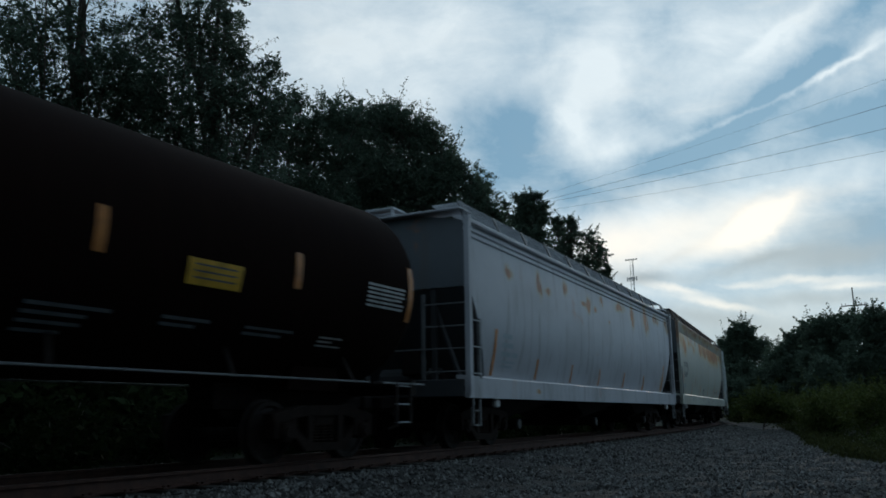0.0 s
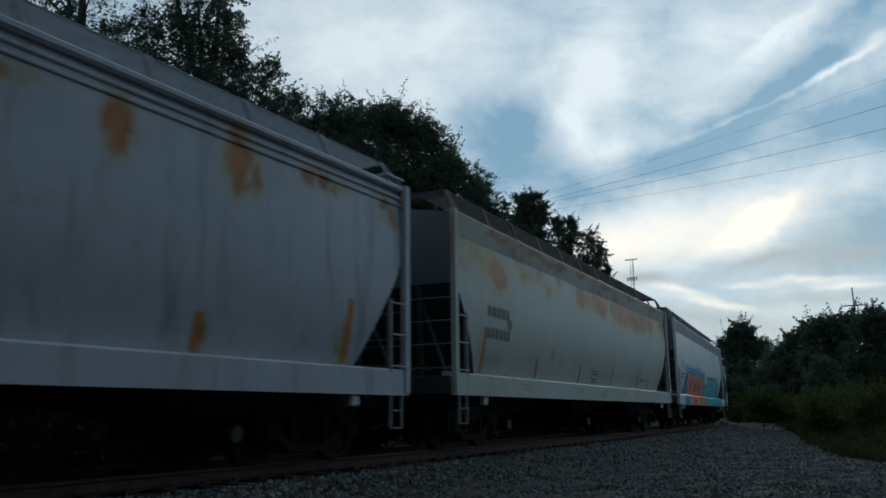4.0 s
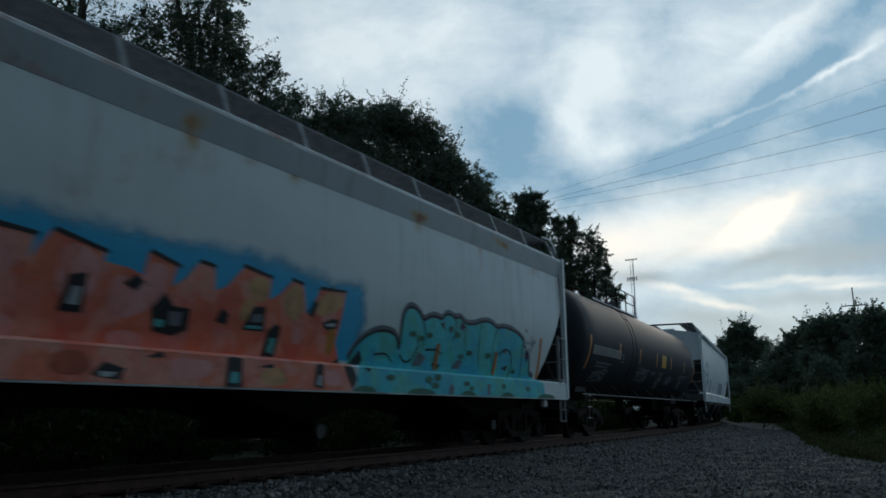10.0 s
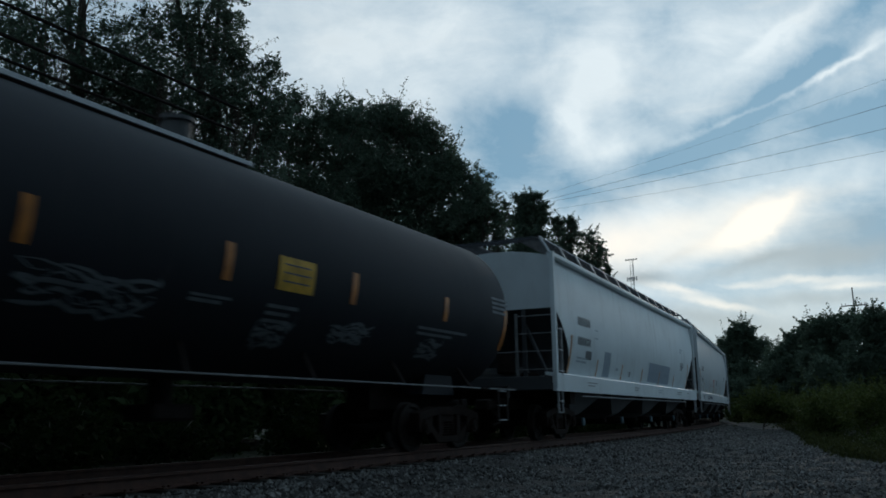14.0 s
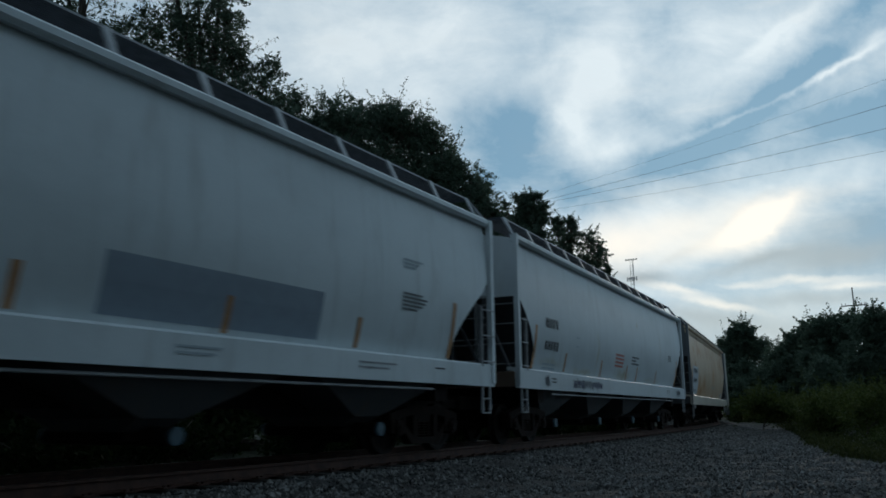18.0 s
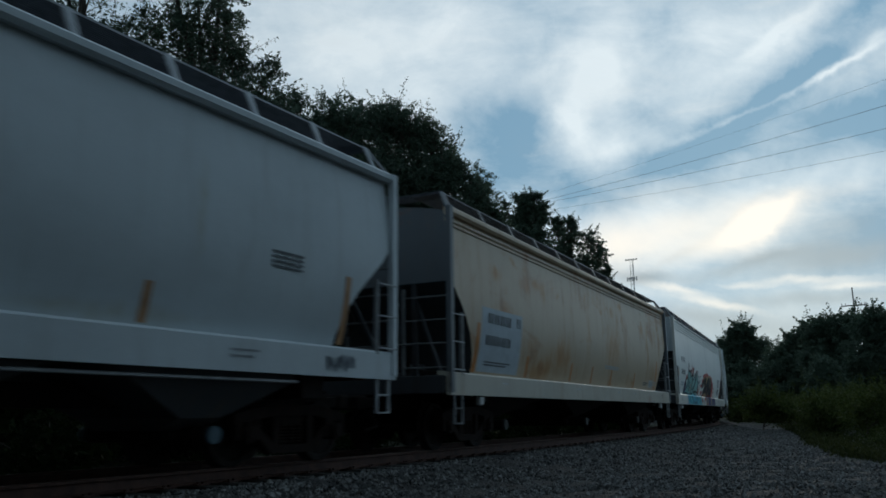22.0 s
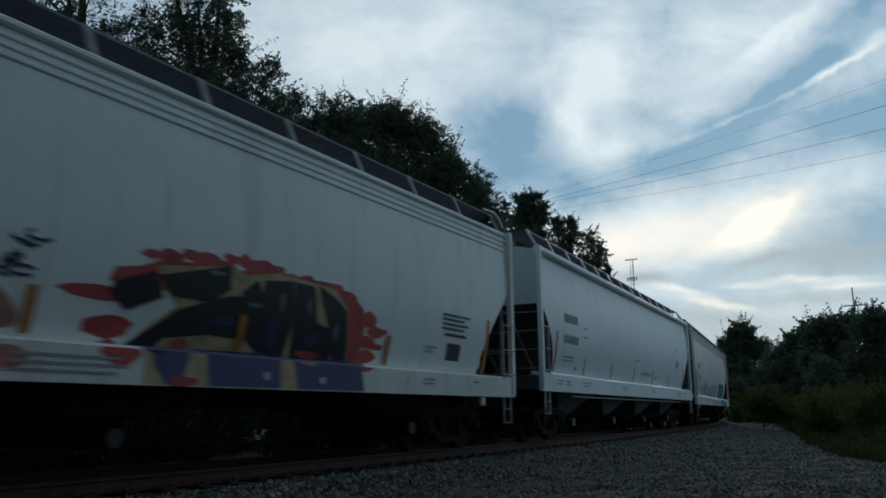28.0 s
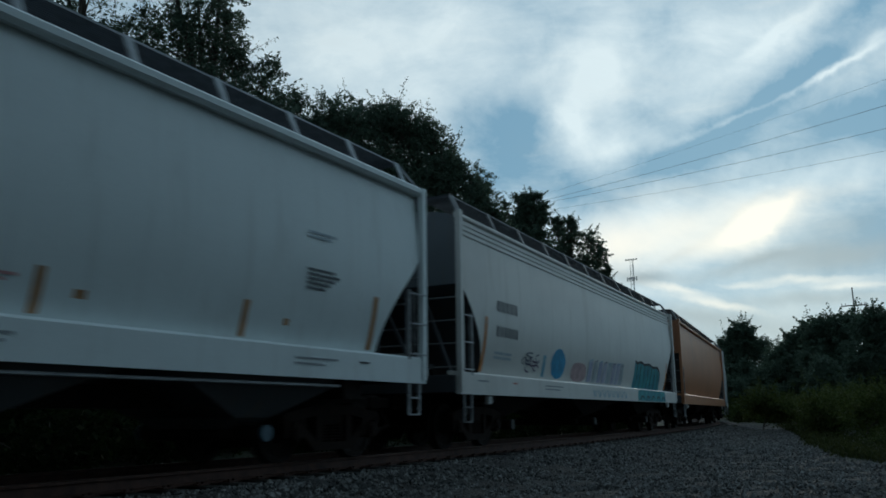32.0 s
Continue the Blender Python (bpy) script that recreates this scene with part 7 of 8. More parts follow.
P_CREAM = car_paint("cream_rusting_enamel", (0.46, 0.48, 0.43), 0.30, 0.05, 0.42, (0.38, 0.31, 0.17), seed=5.0, streaks=0.6, tones=((0.47, 0.17, 0.028), (0.27, 0.082, 0.016)), halo=(0.50, 0.34, 0.11),
                    spots=[(-6.68, 3.44, 0.35, 0.25, 1.5), (-6.76, 3.51, 0.69, 0.48, 0.8), (-5.36, 3.70, 0.41, 0.31, 0.9), (-3.63, 3.47, 0.55, 0.20, 1.0), (-2.92, 3.84, 0.25, 0.21, 1.1), (-1.30, 3.81, 0.38, 0.38, 1.5), (-0.28, 3.57, 1.19, 0.32, 1.2), (0.66, 3.48, 0.40, 0.23, 1.2),
                           (2.36, 3.59, 0.94, 0.33, 1.2), (4.43, 3.63, 1.84, 0.50, 1.5), (6.21, 3.64, 0.71, 0.35, 1.2), (8.05, 3.72, 0.55, 0.20, 1.5), (8.25, 3.2, 0.14, 0.5, 0.8), (4.9, 3.80, 2.4, 0.40, 0.35), (1.0, 3.85, 1.6, 0.25, 0.5), (0.17, 2.73, 0.06, 0.61, 0.7), (-4.34, 3.65, 0.66, 0.11, 0.7), (-6.15, 1.41, 0.11, 0.06, 0.9), (-7.8, 3.7, 0.6, 0.4, 0.7)])
P_FASCIA = car_paint("rust_run_fascia_enamel", (0.40, 0.385, 0.325), 0.35, 0.24, 0.14, (0.24, 0.15, 0.08), seed=6.5, streaks=0.5, tones=((0.33, 0.13, 0.045), (0.17, 0.06, 0.03)),
                     spots=[(-6.6, 4.2, 0.9, 0.13, 1.3), (-5.0, 4.2, 0.6, 0.11, 1.3), (-3.9, 4.2, 0.8, 0.11, 1.3), (-2.86, 4.12, 0.45, 0.16, 1.6), (-1.47, 4.2, 0.6, 0.13, 1.4), (0.7, 4.2, 1.1, 0.12, 1.3), (3.6, 4.2, 1.4, 0.1, 1.2), (6.8, 4.2, 1.2, 0.1, 1.2)])
P_CHORD = car_paint("rusty_chord_enamel", (0.38, 0.25, 0.18), 0.4, 0.4, 0.2, (0.22, 0.11, 0.06), seed=7.5, streaks=0.6, tones=((0.36, 0.16, 0.08), (0.22, 0.09, 0.045)))
P_PALE = car_paint("pale_grey_enamel", (0.63, 0.68, 0.68), 0.25, 0.06, 0.14, seed=9.0, streaks=0.2, spots=[(-7.95, 3.75, 0.2, 0.14, 1), (-5.7, 3.3, 0.09, 0.2, 1), (-2.95, 3.9, 0.14, 0.2, 1), (-1.1, 3.92, 0.18, 0.18, 1), (2.2, 3.85, 0.18, 0.14, 1), (7.4, 3.95, 0.2, 0.14, 1)])
# darker than the sides: the fascia's shade is in this grey, rust spots aside
P_PALE_FASCIA = car_paint("dull_grey_fascia_enamel", (0.42, 0.46, 0.48), 0.3, 0.10, 0.1, seed=10.0, streaks=0.3, spots=[(-2.95, 4.0, 0.2, 0.15, 1.2), (2.2, 4.0, 0.25, 0.12, 1.4), (-6, 4.1, 0.3, 0.1, 1.1), (5.5, 4.1, 0.4, 0.08, 1.2)])
P_PALE_CHORD = car_paint("pale_chord_with_rust", (0.66, 0.69, 0.70), 0.3, 0.34, 0.1, seed=10.5, streaks=0.3)
P_WHITE = car_paint("clean_white_enamel", (0.67, 0.73, 0.75), 0.30, 0, 0, (0.36, 0.37, 0.36), seed=12.0, streaks=0.35)
P_WHITE_B = car_paint("off_white_enamel", (0.56, 0.61, 0.63), 0.30, 0, 0, (0.34, 0.34, 0.33), seed=15.0, streaks=0.25, tones=((0.40, 0.36, 0.25), (0.34, 0.31, 0.22)), halo=(0.44, 0.43, 0.36),
                      spots=[(0.0, 1.75, 0.8, 0.2, 0.9), (-6.6, 1.8, 0.9, 0.15, 0.7), (-2.9, 2.3, 0.08, 0.5, 0.8), (1.6, 3.4, 0.1, 0.15, 0.8), (5.0, 3.0, 0.08, 0.6, 0.6), (-4.0, 1.68, 1.0, 0.1, 0.7), (4.0, 1.7, 1.2, 0.12, 0.6)])
P_TAN = car_paint("tan_stained_enamel", (0.555, 0.435, 0.305), 0.26, 0.36, 0.0, (0.40, 0.23, 0.11), seed=18.0, streaks=0.40, tones=((0.44, 0.21, 0.075), (0.30, 0.13, 0.045)), halo=(0.46, 0.25, 0.10),
                  spots=[(-6.74, 3.45, 0.30, 0.17, 0.9), (-5.69, 3.81, 0.21, 0.07, 0.8), (-4.37, 3.50, 0.23, 0.15, 1.0), (-3.92, 3.41, 0.14, 0.31, 0.9), (-2.93, 3.43, 0.16, 0.10, 0.8), (0.66, 3.40, 0.15, 0.11, 1.0), (1.78, 3.53, 0.25, 0.14, 1.0), (2.76, 3.81, 0.17, 0.12, 1.0), (5.25, 3.30, 0.17, 0.26, 1.1),
                         (-2.68, 2.03, 0.95, 0.49, 0.8), (1.91, 2.49, 0.75, 0.66, 0.8), (-0.55, 2.62, 0.19, 0.67, 0.7), (-4.01, 1.60, 0.65, 0.25, 0.9), (6.00, 2.77, 0.12, 0.94, 1.0), (7.14, 3.30, 0.30, 0.24, 0.5), (7.64, 3.57, 0.11, 0.13, 0.9), (4.19, 1.54, 0.17, 0.17, 0.8), (6.9, 1.9, 0.7, 0.4, 0.6)])
P_WHITE_E = car_paint("dingy_white_enamel", (0.66, 0.64, 0.60), 0.22, 0, 0, (0.42, 0.39, 0.34), seed=24.0, streaks=0.35)
P_WHITE_C = car_paint("white_streaked_enamel", (0.85, 0.865, 0.825), 0.14, 0, 0, (0.48, 0.49, 0.47), seed=22.0, streaks=0.4)
P_WHITE_D = car_paint("bright_white_enamel", (0.75, 0.80, 0.795), 0.15, 0, 0, (0.52, 0.53, 0.51), seed=13.0, streaks=0.35)
P_DUSTY_SILL = car_paint("dusty_cream_sill_enamel", (0.70, 0.69, 0.63), 0.35, 0.05, 0, (0.34, 0.28, 0.20), seed=23.0, streaks=0.5)
P_TAN_SILL = car_paint("tan_sill_enamel", (0.50, 0.46, 0.38), 0.4, 0.15, 0, (0.30, 0.18, 0.09), seed=19.0, streaks=0.4)
P_ORANGE = car_paint("brown_orange_enamel", (0.44, 0.185, 0.085), 0.35, 0.04, 0.1, seed=26.0, streaks=0.3)
# ends turned from the sun: their shade is put into this grey
P_SHADED_END = car_paint("shaded_grey_end_enamel", (0.125, 0.142, 0.156), 0.4, 0.02, 0.0, seed=30.0, streaks=0.3)
P_TANK_BROWN = car_paint("brown_black_tank_enamel", (0.013, 0.006, 0.0045), 0.4, 0, 0, (0.022, 0.011, 0.008), seed=33.0, streaks=0.3, rough=0.9, gloss=0.06)
P_TANK = car_paint("black_tank_enamel", (0.029, 0.032, 0.0385), 0.4, 0, 0, (0.036, 0.037, 0.041), seed=36.0, streaks=0.5, rough=0.58, gloss=0.12)

GREY_PANEL = flat_paint("pale_grey_repaint", (0.45, 0.51, 0.56), 0.55, 0.85)
P_BAY = car_paint("dusty_grey_bay_enamel", (0.10, 0.105, 0.11), 0.5, 0, 0, seed=41.0, streaks=0.4, rough=0.7)
RUSTY_END = car_paint("rust_brown_end_enamel", (0.13, 0.085, 0.06), 0.4, 0.1, 0, seed=44.0, streaks=0.5, rough=0.8)
CARS = []


def put(made, mid):
    """Notes a car and the place of its middle along the train."""
    CARS.append((made[0], made[1], mid))


def ident(x, z, big=5, low=6, mat=None, hh=0.22, gap=0.50):
    """The car's mark and number as unreadable blocks, with data lines below."""
    return [(x, z, [[0.15] * big], mat or GREY_MARK, hh), (x, z - gap, [[0.125] * low], mat or GREY_MARK, hh * 0.95), (x, z - gap - 0.35, [[0.45, 0.40], [0.35, 0.50]], GREY_PATCH, 0.05)]


def build_train():
    put(tank_car(dict(label="dark brown tank car with orange stripes, black underframe", length=17.6, paint=P_TANK_BROWN, seed=1, dome=-2.2, ladder=-3.8, walkway=(-5.2, 0.8),
                      tape=[(x, 2.32, 2.80) for x in (-6.5, -3.4, -0.35, 2.70, 5.74)] + [(8.5, 2.11, 2.98), (-8.6, 2.11, 2.98)], placards=[(3.94, 4.80, 2.16, 2.46)],
                      marks=[(7.39, 2.58, [[1.0], [0.98], [0.99], [0.7, 0.2], [0.98], [0.97]], WHITE_MARK, 0.035), (2.2, 1.76, [[0.95], [0.7], [0.68], [0.5]], GREY_TAG, 0.045), (0.4, 1.8, [[1.2], [0.9, 0.3]], GREY_TAG, 0.05),
                             (3.82, 1.77, [[0.7], [0.5]], GREY_TAG, 0.04), (5.12, 1.76, [[0.9], [0.7]], GREY_TAG, 0.04), (6.62, 1.74, [[0.5], [0.3], [0.55]], WHITE_MARK, 0.03)])), -73.1 - 8.8)
    put(hopper(dict(label="grey covered hopper with rust spots and drips", length=18.0, sill=0.93, eave=4.27, paint=P_GREY, grate=GRATE_PALE, crossover=True, bays=3, walk_up=0.44, end_paint=P_SHADED_END, cut=1.0,
                    chords=[(0, 0.02, 0.06), (-0.16, -0.005, 0.035), (-0.28, -0.005, 0.03)], tape=[-5.2, -2.76, -0.33, 2.25, 4.7], end_tape=[(-7.65, 2.3), (7.5, 2.3)],
                    marks=[(-7.25, 2.14, [[0.5], [0.6], [0.5, 0.3]], GREY_PATCH, 0.10), (-7.2, 1.65, [[0.7], [0.6]], GREY_PATCH, 0.05)])), -62.4)
    put(hopper(dict(label="cream covered hopper with broad rust blooms under the eaves", length=17.7, sill=0.97, eave=4.30, paint=P_CREAM, grate=GRATE_MID, bays=3, end_paint=P_SHADED_END, bracket_paint=RUSTY_END, fascia_paint=P_FASCIA, chord_paint=P_CHORD,
                    chords=[(0, 0.04, 0.05)], band=True, rings=[(-0.05, 1.61, 0.27, 0.085)], tape=[-4.5, -1.4, 1.62, 4.55, 5.93], end_tape=[(-7.45, 2.3), (7.55, 2.36)],
                    marks=ident(-7.3, 2.52, 5, 6, GREY_MARK, 0.22, 0.42) + [(-6.3, 2.34, [[0.2]], GREY_MARK, 0.2), (-0.44, 1.74, [[0.8]], GREY_MARK, 0.025), (-0.36, 1.46, [[0.7]], GREY_MARK, 0.025), (6.07, 1.83, [[0.46]], WHITE_MARK, 0.032), (6.07, 1.55, [[0.46]], WHITE_MARK, 0.032), (6.09, 1.63, [[0.38]], GREY_PATCH, 0.12), (6.85, 1.66, [[0.42]], GREY_PATCH, 0.13), (4.95, 1.68, [[0.42], [0.38]], GREY_MARK, 0.03), (5.5, 1.68, [[0.4]], GREY_MARK, 0.03)],
                    sill_marks=[(-5.7, [[0.45], [0.4]], SILL_MARK), (-2.1, [[0.4], [0.3]], SILL_MARK), (0.0, [[0.6], [0.55], [0.6]], SILL_MARK), (2.2, [[0.4], [0.3]], SILL_MARK), (3.6, [[0.5], [0.2]], SILL_MARK), (6.2, [[0.35]], SILL_MARK)])), -43.05)
    put(hopper(dict(label="pale grey covered hopper with orange and teal graffiti", length=17.9, sill=0.95, eave=4.27, paint=P_PALE, grate=GRATE_MID, bays=3, end_paint=P_SHADED_END, rail_hoop=(1,), cut=1.27, mid=3.05, chord_paint=P_PALE_CHORD, fascia_paint=P_PALE_FASCIA, bracket_w=0.10,
                    chords=[(0, 0.04, 0.05)], band=True, tape=[2.85, 5.2], end_tape=[(-7.53, 2.32), (7.45, 2.3)], art=art_orange_teal,
                    panels=[(-7.15, -6.45, 2.43, 2.78, GREY_PATCH, "dark grey overpainted panel")], marks=[(-7.25, 2.15, [[0.75], [0.7]], GREY_MARK, 0.08), (-7.1, 1.72, [[0.6, 0.3], [0.7]], GREY_PATCH, 0.06), (6.6, 2.1, [[0.5], [0.45], [0.4]], GREY_PATCH, 0.08)],
                    sill_marks=[(-8.0, [[0.35], [0.3]], SILL_MARK)])), -23.65)
    put(tank_car(dict(label="black tank car with white lettering and orange stripes", length=16.9, paint=P_TANK, seed=2, sag=-0.02, seams=[],
                      tape=[(-7.95, 1.80, 2.68), (-4.85, 2.2, 2.66), (-2.2, 2.2, 2.66), (0.40, 2.22, 2.68), (2.97, 2.22, 2.68), (5.72, 2.24, 2.66), (8.15, 1.9, 2.7)], placards=[(1.36, 2.10, 2.23, 2.67)],
                      marks=[(-7.55, 2.20, [[0.22] * 4 + [0.05] + [0.22] * 6], WHITE_MARK, 0.25), (-7.0, 1.98, [[0.6, 0.5, 0.4], [0.5, 0.7]], GREY_TAG, 0.05), (-4.5, 2.3, [[0.3], [0.3], [0.3]], GREY_TAG, 0.05),
                             (0.0, 2.0, [[0.65], [0.5]], GREY_TAG, 0.035), (7.6, 2.85, [[0.7], [0.7], [0.6], [0.6]], GREY_TAG, 0.05), (5.0, 2.05, [[1.7], [1.2]], GREY_TAG, 0.05), (1.3, 2.0, [[0.6], [0.45], [0.5]], GREY_TAG, 0.05)],
                      tags=[(-1.25, 1.85, 1.7, 0.55), (3.25, 1.80, 1.1, 0.35), (-6.2, 1.65, 1.5, 0.4), (5.6, 1.72, 0.8, 0.4), (1.6, 1.65, 0.7, 0.4)])), -4.75)
    white = dict(eave=4.36, round=True, bulge=0.12, base=1.44, cut=1.0, tape_paint=FADED_ORANGE, mid=3.1, walk_up=0.52, walk_out=1.20, chords=[(0, 0.055, 0.085)], pipe=True, sill_h=0.42, brackets=14, bracket_paint=GALV, bracket_w=0.12, cap_paint=OUTLET_BLUE, bay_paint=P_BAY)
    put(hopper(dict(white, label="white rounded covered hopper with grey overpainted patches", length=18.9, sill=1.15, paint=P_WHITE, end_paint=P_WHITE_B, slope_paint=RECESS_SHADE, cut=1.32,
                    tape=[-5.62, -2.92, -0.27, 2.45, 5.12], end_tape=[(-8.1, 2.54), (7.9, 2.6)],
                    marks=ident(-7.5, 2.85) + [(-6.05, 2.60, [[0.35]], GREY_PATCH, 0.03), (-6.05, 2.82, [[0.35]], GREY_PATCH, 0.03), (-2.05, 1.86, [[0.3], [0.3], [0.3]], GREY_MARK, 0.03), (-3.6, 1.86, [[0.25]], GREY_PATCH, 0.08),
                                               (6.25, 3.12, [[0.6], [0.45], [0.35]], GREY_PATCH, 0.035), (6.25, 2.56, [[0.6], [0.75], [0.7], [0.6], [0.45]], GREY_MARK, 0.035)],
                    panels=[(-6.75, -6.2, 2.02, 2.24, GREY_MARK, "small dark square label"), (-4.95, -4.25, 1.64, 2.33, BLUE_PATCH, "grey overpainted patch"), (0.70, 4.26, 1.67, 2.33, BLUE_PATCH, "grey overpainted patch")],
                    sill_marks=[(-1.9, [[0.7], [0.5]], SILL_MARK), (-7, [[0.9], [0.7]], SILL_MARK), (1.6, [[0.7], [0.6]], GREY_PATCH), (5.0, [[1.0], [0.8]], SILL_MARK), (7.2, [[0.3]], BLACK_MARK)])), 15.57)
    put(hopper(dict(white, label="white rounded covered hopper with black lettering blocks", length=18.0, cut=1.15, sill=1.16, paint=P_WHITE_B, end_paint=P_WHITE_B, slope_paint=RECESS_SHADE, end_sill_paint=RUSTY_END, sill_tags=[(-5.00, 0.84, "navy"), (-4.16, 0.84, "grey"), (-3.33, 0.84, "navy"), (-7.3, 0.25, "grey"), (7.6, 0.6, "grey")],
                    tape=[-5.62, -2.5, 0.3, 1.58, 4.32], end_tape=[(-7.84, 2.58), (7.75, 2.6)],
                    marks=ident(-7.15, 2.58, 4, 5, BLACK_MARK) + [(-4.9, 2.5, [[0.26]], GREY_PATCH, 0.03), (-4.9, 2.28, [[0.26]], GREY_PATCH, 0.03), (-1.1, 2.30, [[0.95], [0.98], [0.95], [0.9]], RED_MARK, 0.06), (0.8, 2.33, [[0.9], [0.6], [0.95]], GREY_MARK, 0.055), (6.2, 2.7, [[0.6]] * 4, GREY_MARK, 0.035)],
                    sill_marks=[(-7.0, [[0.3], [0.3]], BLACK_MARK), (-5.5, [[0.3, 0.2, 0.4, 0.2, 0.3], [0.5, 0.3, 0.4], [0.3, 0.5, 0.2]], SILL_MARK), (5.5, [[0.5], [0.4]], SILL_MARK)])), 35.15)
    put(hopper(dict(label="tan rust-stained covered hopper with a grey lettered panel", length=17.7, sill=0.97, eave=4.30, paint=P_TAN, sill_paint=P_TAN_SILL, bays=3, end_paint=P_SHADED_END, post_end=True, walk_up=0.42, round=True,
                    chords=[(0, 0.03, 0.08), (-0.17, -0.005, 0.04), (-0.26, -0.005, 0.03)], tape=[-4.9, -1.9, -0.15, 1.7, 4.35], end_tape=[(-7.58, 2.35), (7.2, 2.4)],
                    panels=[(-7.38, -5.34, 1.44, 2.68, GREY_PANEL, "plain pale grey repainted panel"), (6.37, 6.97, 1.47, 1.73, WHITE_MARK, "small white-framed label")], marks=[(6.43, 1.51, [[0.13]] , GREY_PATCH, 0.17), (6.60, 1.51, [[0.13]], GREY_PATCH, 0.17), (6.77, 1.51, [[0.13]], GREY_PATCH, 0.17), (-7.1, 2.38, [[0.23] * 4], BLACK_MARK, 0.20), (-7.15, 1.96, [[0.19] * 5], BLACK_MARK, 0.19), (-5.65, 2.4, [[0.22]], GREY_MARK, 0.2), (-7.1, 1.62, [[1.3], [1.1]], GREY_MARK, 0.03), (5.6, 1.60, [[0.62], [0.5]], GREY_MARK, 0.035), (7.04, 1.64, [[0.32], [0.30]], WHITE_MARK, 0.05), (1.0, 1.93, [[1.5], [1.35]], GREY_PATCH, 0.03)],
                    sill_marks=[(-6.6, [[0.3]], WHITE_MARK), (-2.0, [[0.4]], WHITE_MARK), (1.8, [[0.2]], GREY_PATCH), (3.6, [[0.15, 0.15]], WHITE_MARK), (3.75, [[0.12]], BLACK_MARK), (5.5, [[0.12]], WHITE_MARK), (7.5, [[0.14], [0.12]], BLACK_MARK)])), 54.7)
    corr = [(0, 0.0, 0.05), (-0.14, -0.008, 0.028), (-0.24, -0.008, 0.028), (-0.34, -0.008, 0.028)]
    put(hopper(dict(label="white covered hopper with teal and red-navy graffiti", length=18.4, sill=0.96, eave=4.30, paint=P_WHITE_C, end_paint=P_WHITE_B, sill_paint=P_DUSTY_SILL, bays=3, walk_up=0.44, mid=3.0, round=True, art=art_teal_navy, rail_hoop=(1,), slope_paint=RECESS_SHADE, reservoir=P_DUSTY_SILL,
                    chords=corr, tape=[-4.62, -1.3, 1.47, 4.70], end_tape=[(-8.1, 2.4), (8.1, 2.42)],
                    marks=ident(-7.3, 2.68, 5, 6) + [(6.4, 2.35, [[1.0], [0.8], [0.95], [0.8]], GREY_MARK, 0.045), (6.5, 2.0, [[0.8]], BLACK_MARK, 0.05), (5.9, 1.75, [[0.4], [0.3]], GREY_PATCH, 0.04)],
                    panels=[(6.65, 7.15, 1.58, 1.88, BLACK_MARK, "small dark square label")],
                    sill_marks=[(5.6, [[0.4], [0.35]], SILL_MARK), (7.4, [[0.2]], BLACK_MARK), (-8.3, [[0.3], [0.3]], SILL_MARK), (-1.5, [[1.2], [1.3], [1.15]], SILL_MARK)])), 74.25)
    put(hopper(dict(white, label="clean white rounded covered hopper", length=18.5, sill=1.13, eave=4.36, paint=P_WHITE_D, end_paint=P_WHITE_B, slope_paint=RECESS_SHADE,
                    tape=[-5.68, -3.0, -0.3, 2.42, 5.15], end_tape=[(-8.08, 2.56), (7.82, 2.4)],
                    marks=ident(-7.5, 2.82) + [(-5.95, 2.78, [[0.35]], GREY_MARK, 0.03), (-5.95, 2.56, [[0.35]], GREY_MARK, 0.03), (-0.4, 2.28, [[0.8]], GREY_MARK, 0.03), (0.65, 1.92, [[1.6], [1.5]], FADED_RED, 0.03), (6.25, 2.58, [[0.6], [0.7], [0.6], [0.5], [0.4]], GREY_MARK, 0.035), (6.25, 3.1, [[0.6], [0.5]], GREY_PATCH, 0.035)],
                    panels=[(-6.42, -6.24, 1.70, 1.79, FADED_ORANGE, "small faded yellow label"), (2.86, 3.0, 1.79, 1.88, FADED_ORANGE, "small faded yellow label"), (5.92, 6.02, 1.80, 1.89, FADED_ORANGE, "small faded yellow label")],
                    sill_marks=[(-8.3, [[0.5], [0.4]], SILL_MARK), (-7.6, [[0.3], [0.3]], BLACK_MARK), (-6.3, [[0.8], [0.6]], SILL_MARK), (-2.4, [[0.7], [0.5]], SILL_MARK), (1.6, [[0.6], [0.5]], SILL_MARK), (6.0, [[0.9], [0.6]], SILL_MARK), (7.4, [[0.25]], BLACK_MARK)])), 94.2)
    put(hopper(dict(label="white covered hopper with blue and teal graffiti", length=18.6, sill=0.99, eave=4.30, paint=P_WHITE_E, end_paint=P_SHADED_END, bays=3, walk_up=0.44, mid=3.0, round=True, art=art_blue_spot, slope_paint=RECESS_SHADE,
                    chords=corr, tape=[], end_tape=[(-8.08, 2.5), (8.1, 2.4)], marks=ident(-7.5, 2.66),
                    sill_marks=[(-8.6, [[0.5]], SILL_MARK), (-6.9, [[0.25]], RED_MARK), (-5.0, [[1.2], [1.0]], SILL_MARK)])), 113.9)
    put(hopper(dict(label="orange-brown covered hopper with dull paint", length=17.7, sill=0.97, eave=4.30, paint=P_ORANGE, bays=3, tape=[])), 133.6)
    put(hopper(dict(label="pale grey covered hopper at the bend", length=17.9, sill=0.97, eave=4.30, paint=P_PALE, bays=3, tape=[])), 152.9)


def rolled(t):
    """How far the train has gone at t seconds, counted from 16 s."""
    u = t - 16.0
    return 5.5536 * u + 0.031757 * u * u / 2 - 0.000999 * u ** 3 / 6


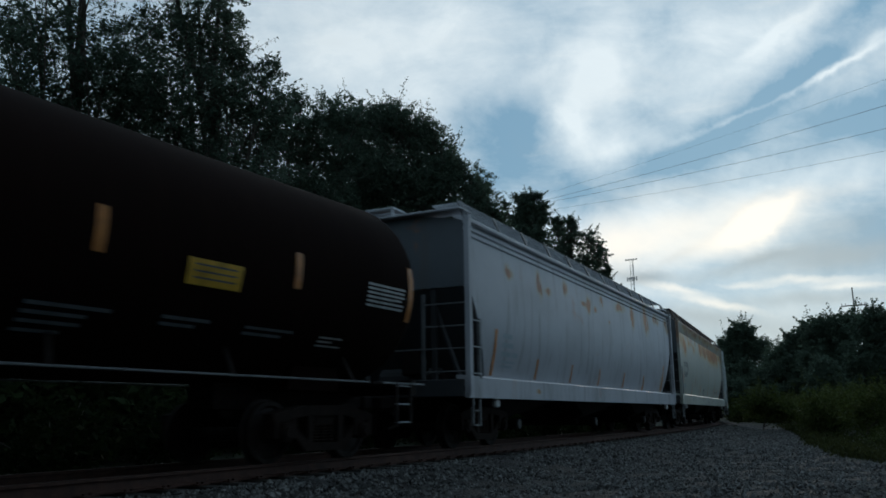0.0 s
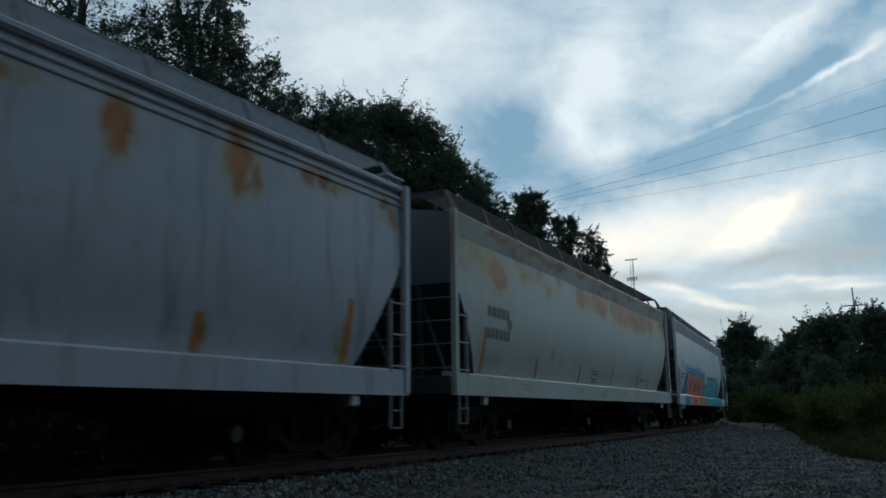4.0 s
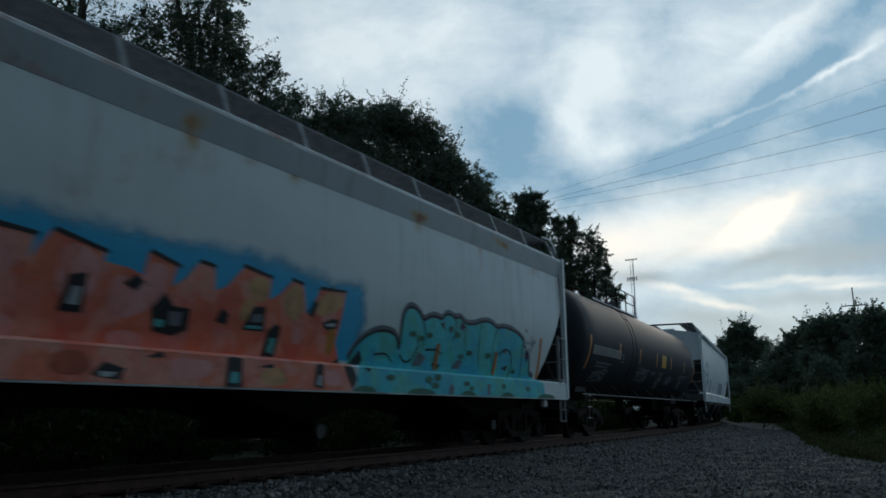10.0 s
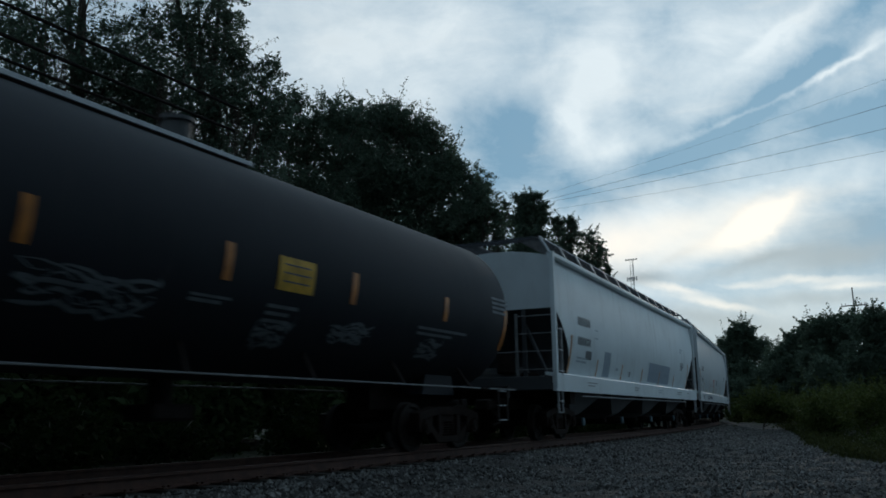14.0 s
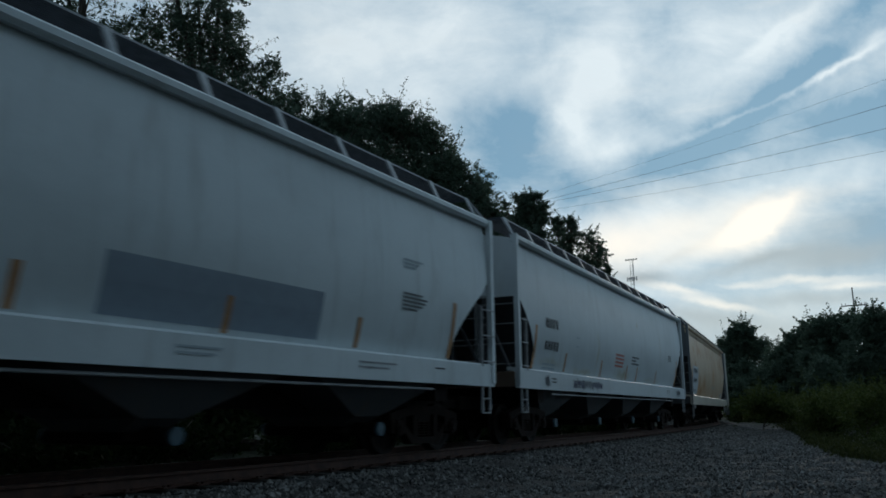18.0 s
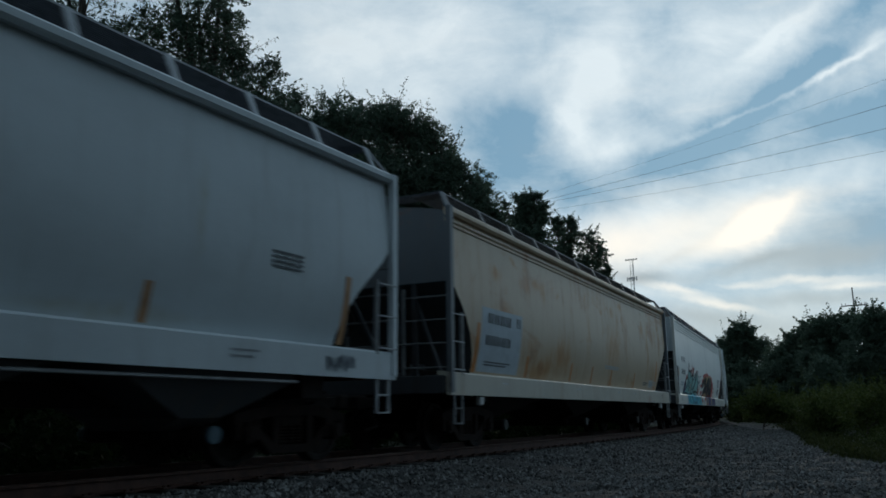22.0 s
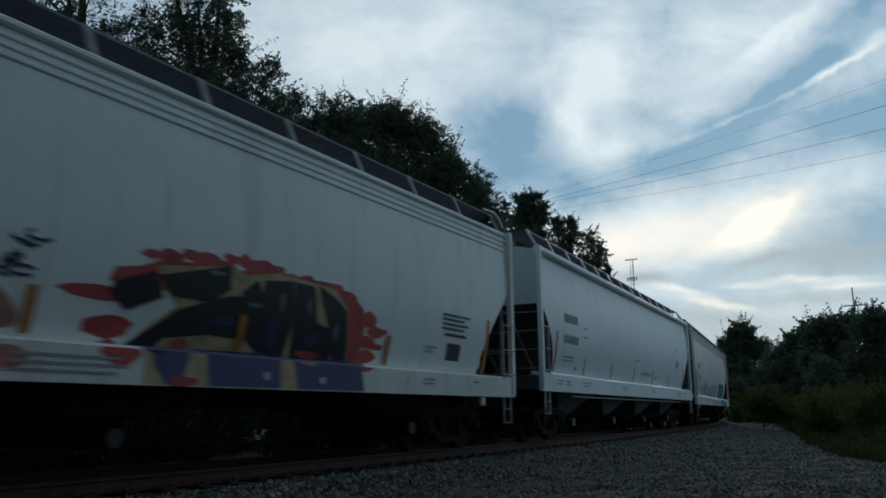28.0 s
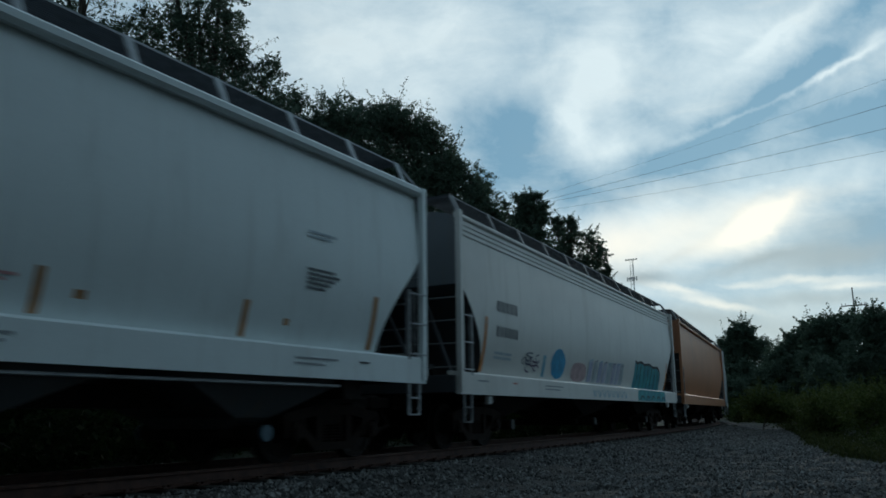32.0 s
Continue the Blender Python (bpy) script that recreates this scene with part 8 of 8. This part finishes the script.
def motions():
    times = [k * 0.5 for k in range(65)]
    for car, tc, mid in CARS:
        rows = []
        for t in times:
            s = mid - rolled(t)
            a, b = on_track(s - tc), on_track(s + tc)
            d = b - a
            rows.append((t, Matrix.Translation((a + b) / 2) @ Matrix.Rotation(math.atan2(d.y, d.x), 4, "Z")))
        walk(car, rows)
    # the wheels turn as far as the train rolls
    ticks = [k * 0.1 for k in range(321)]
    for w, dx, k in WHEELSETS:
        walk(w, [(t, Matrix.Translation((dx, 0, WHEEL_R)) @ Matrix.Rotation(-rolled(t) / WHEEL_R + k, 4, "Y")) for t in ticks])


build_ground()
build_track()
build_trees()
build_wood()
build_bushes()
build_understory()
build_lines()
build_train()
build_grass()
build_stones()
motions()
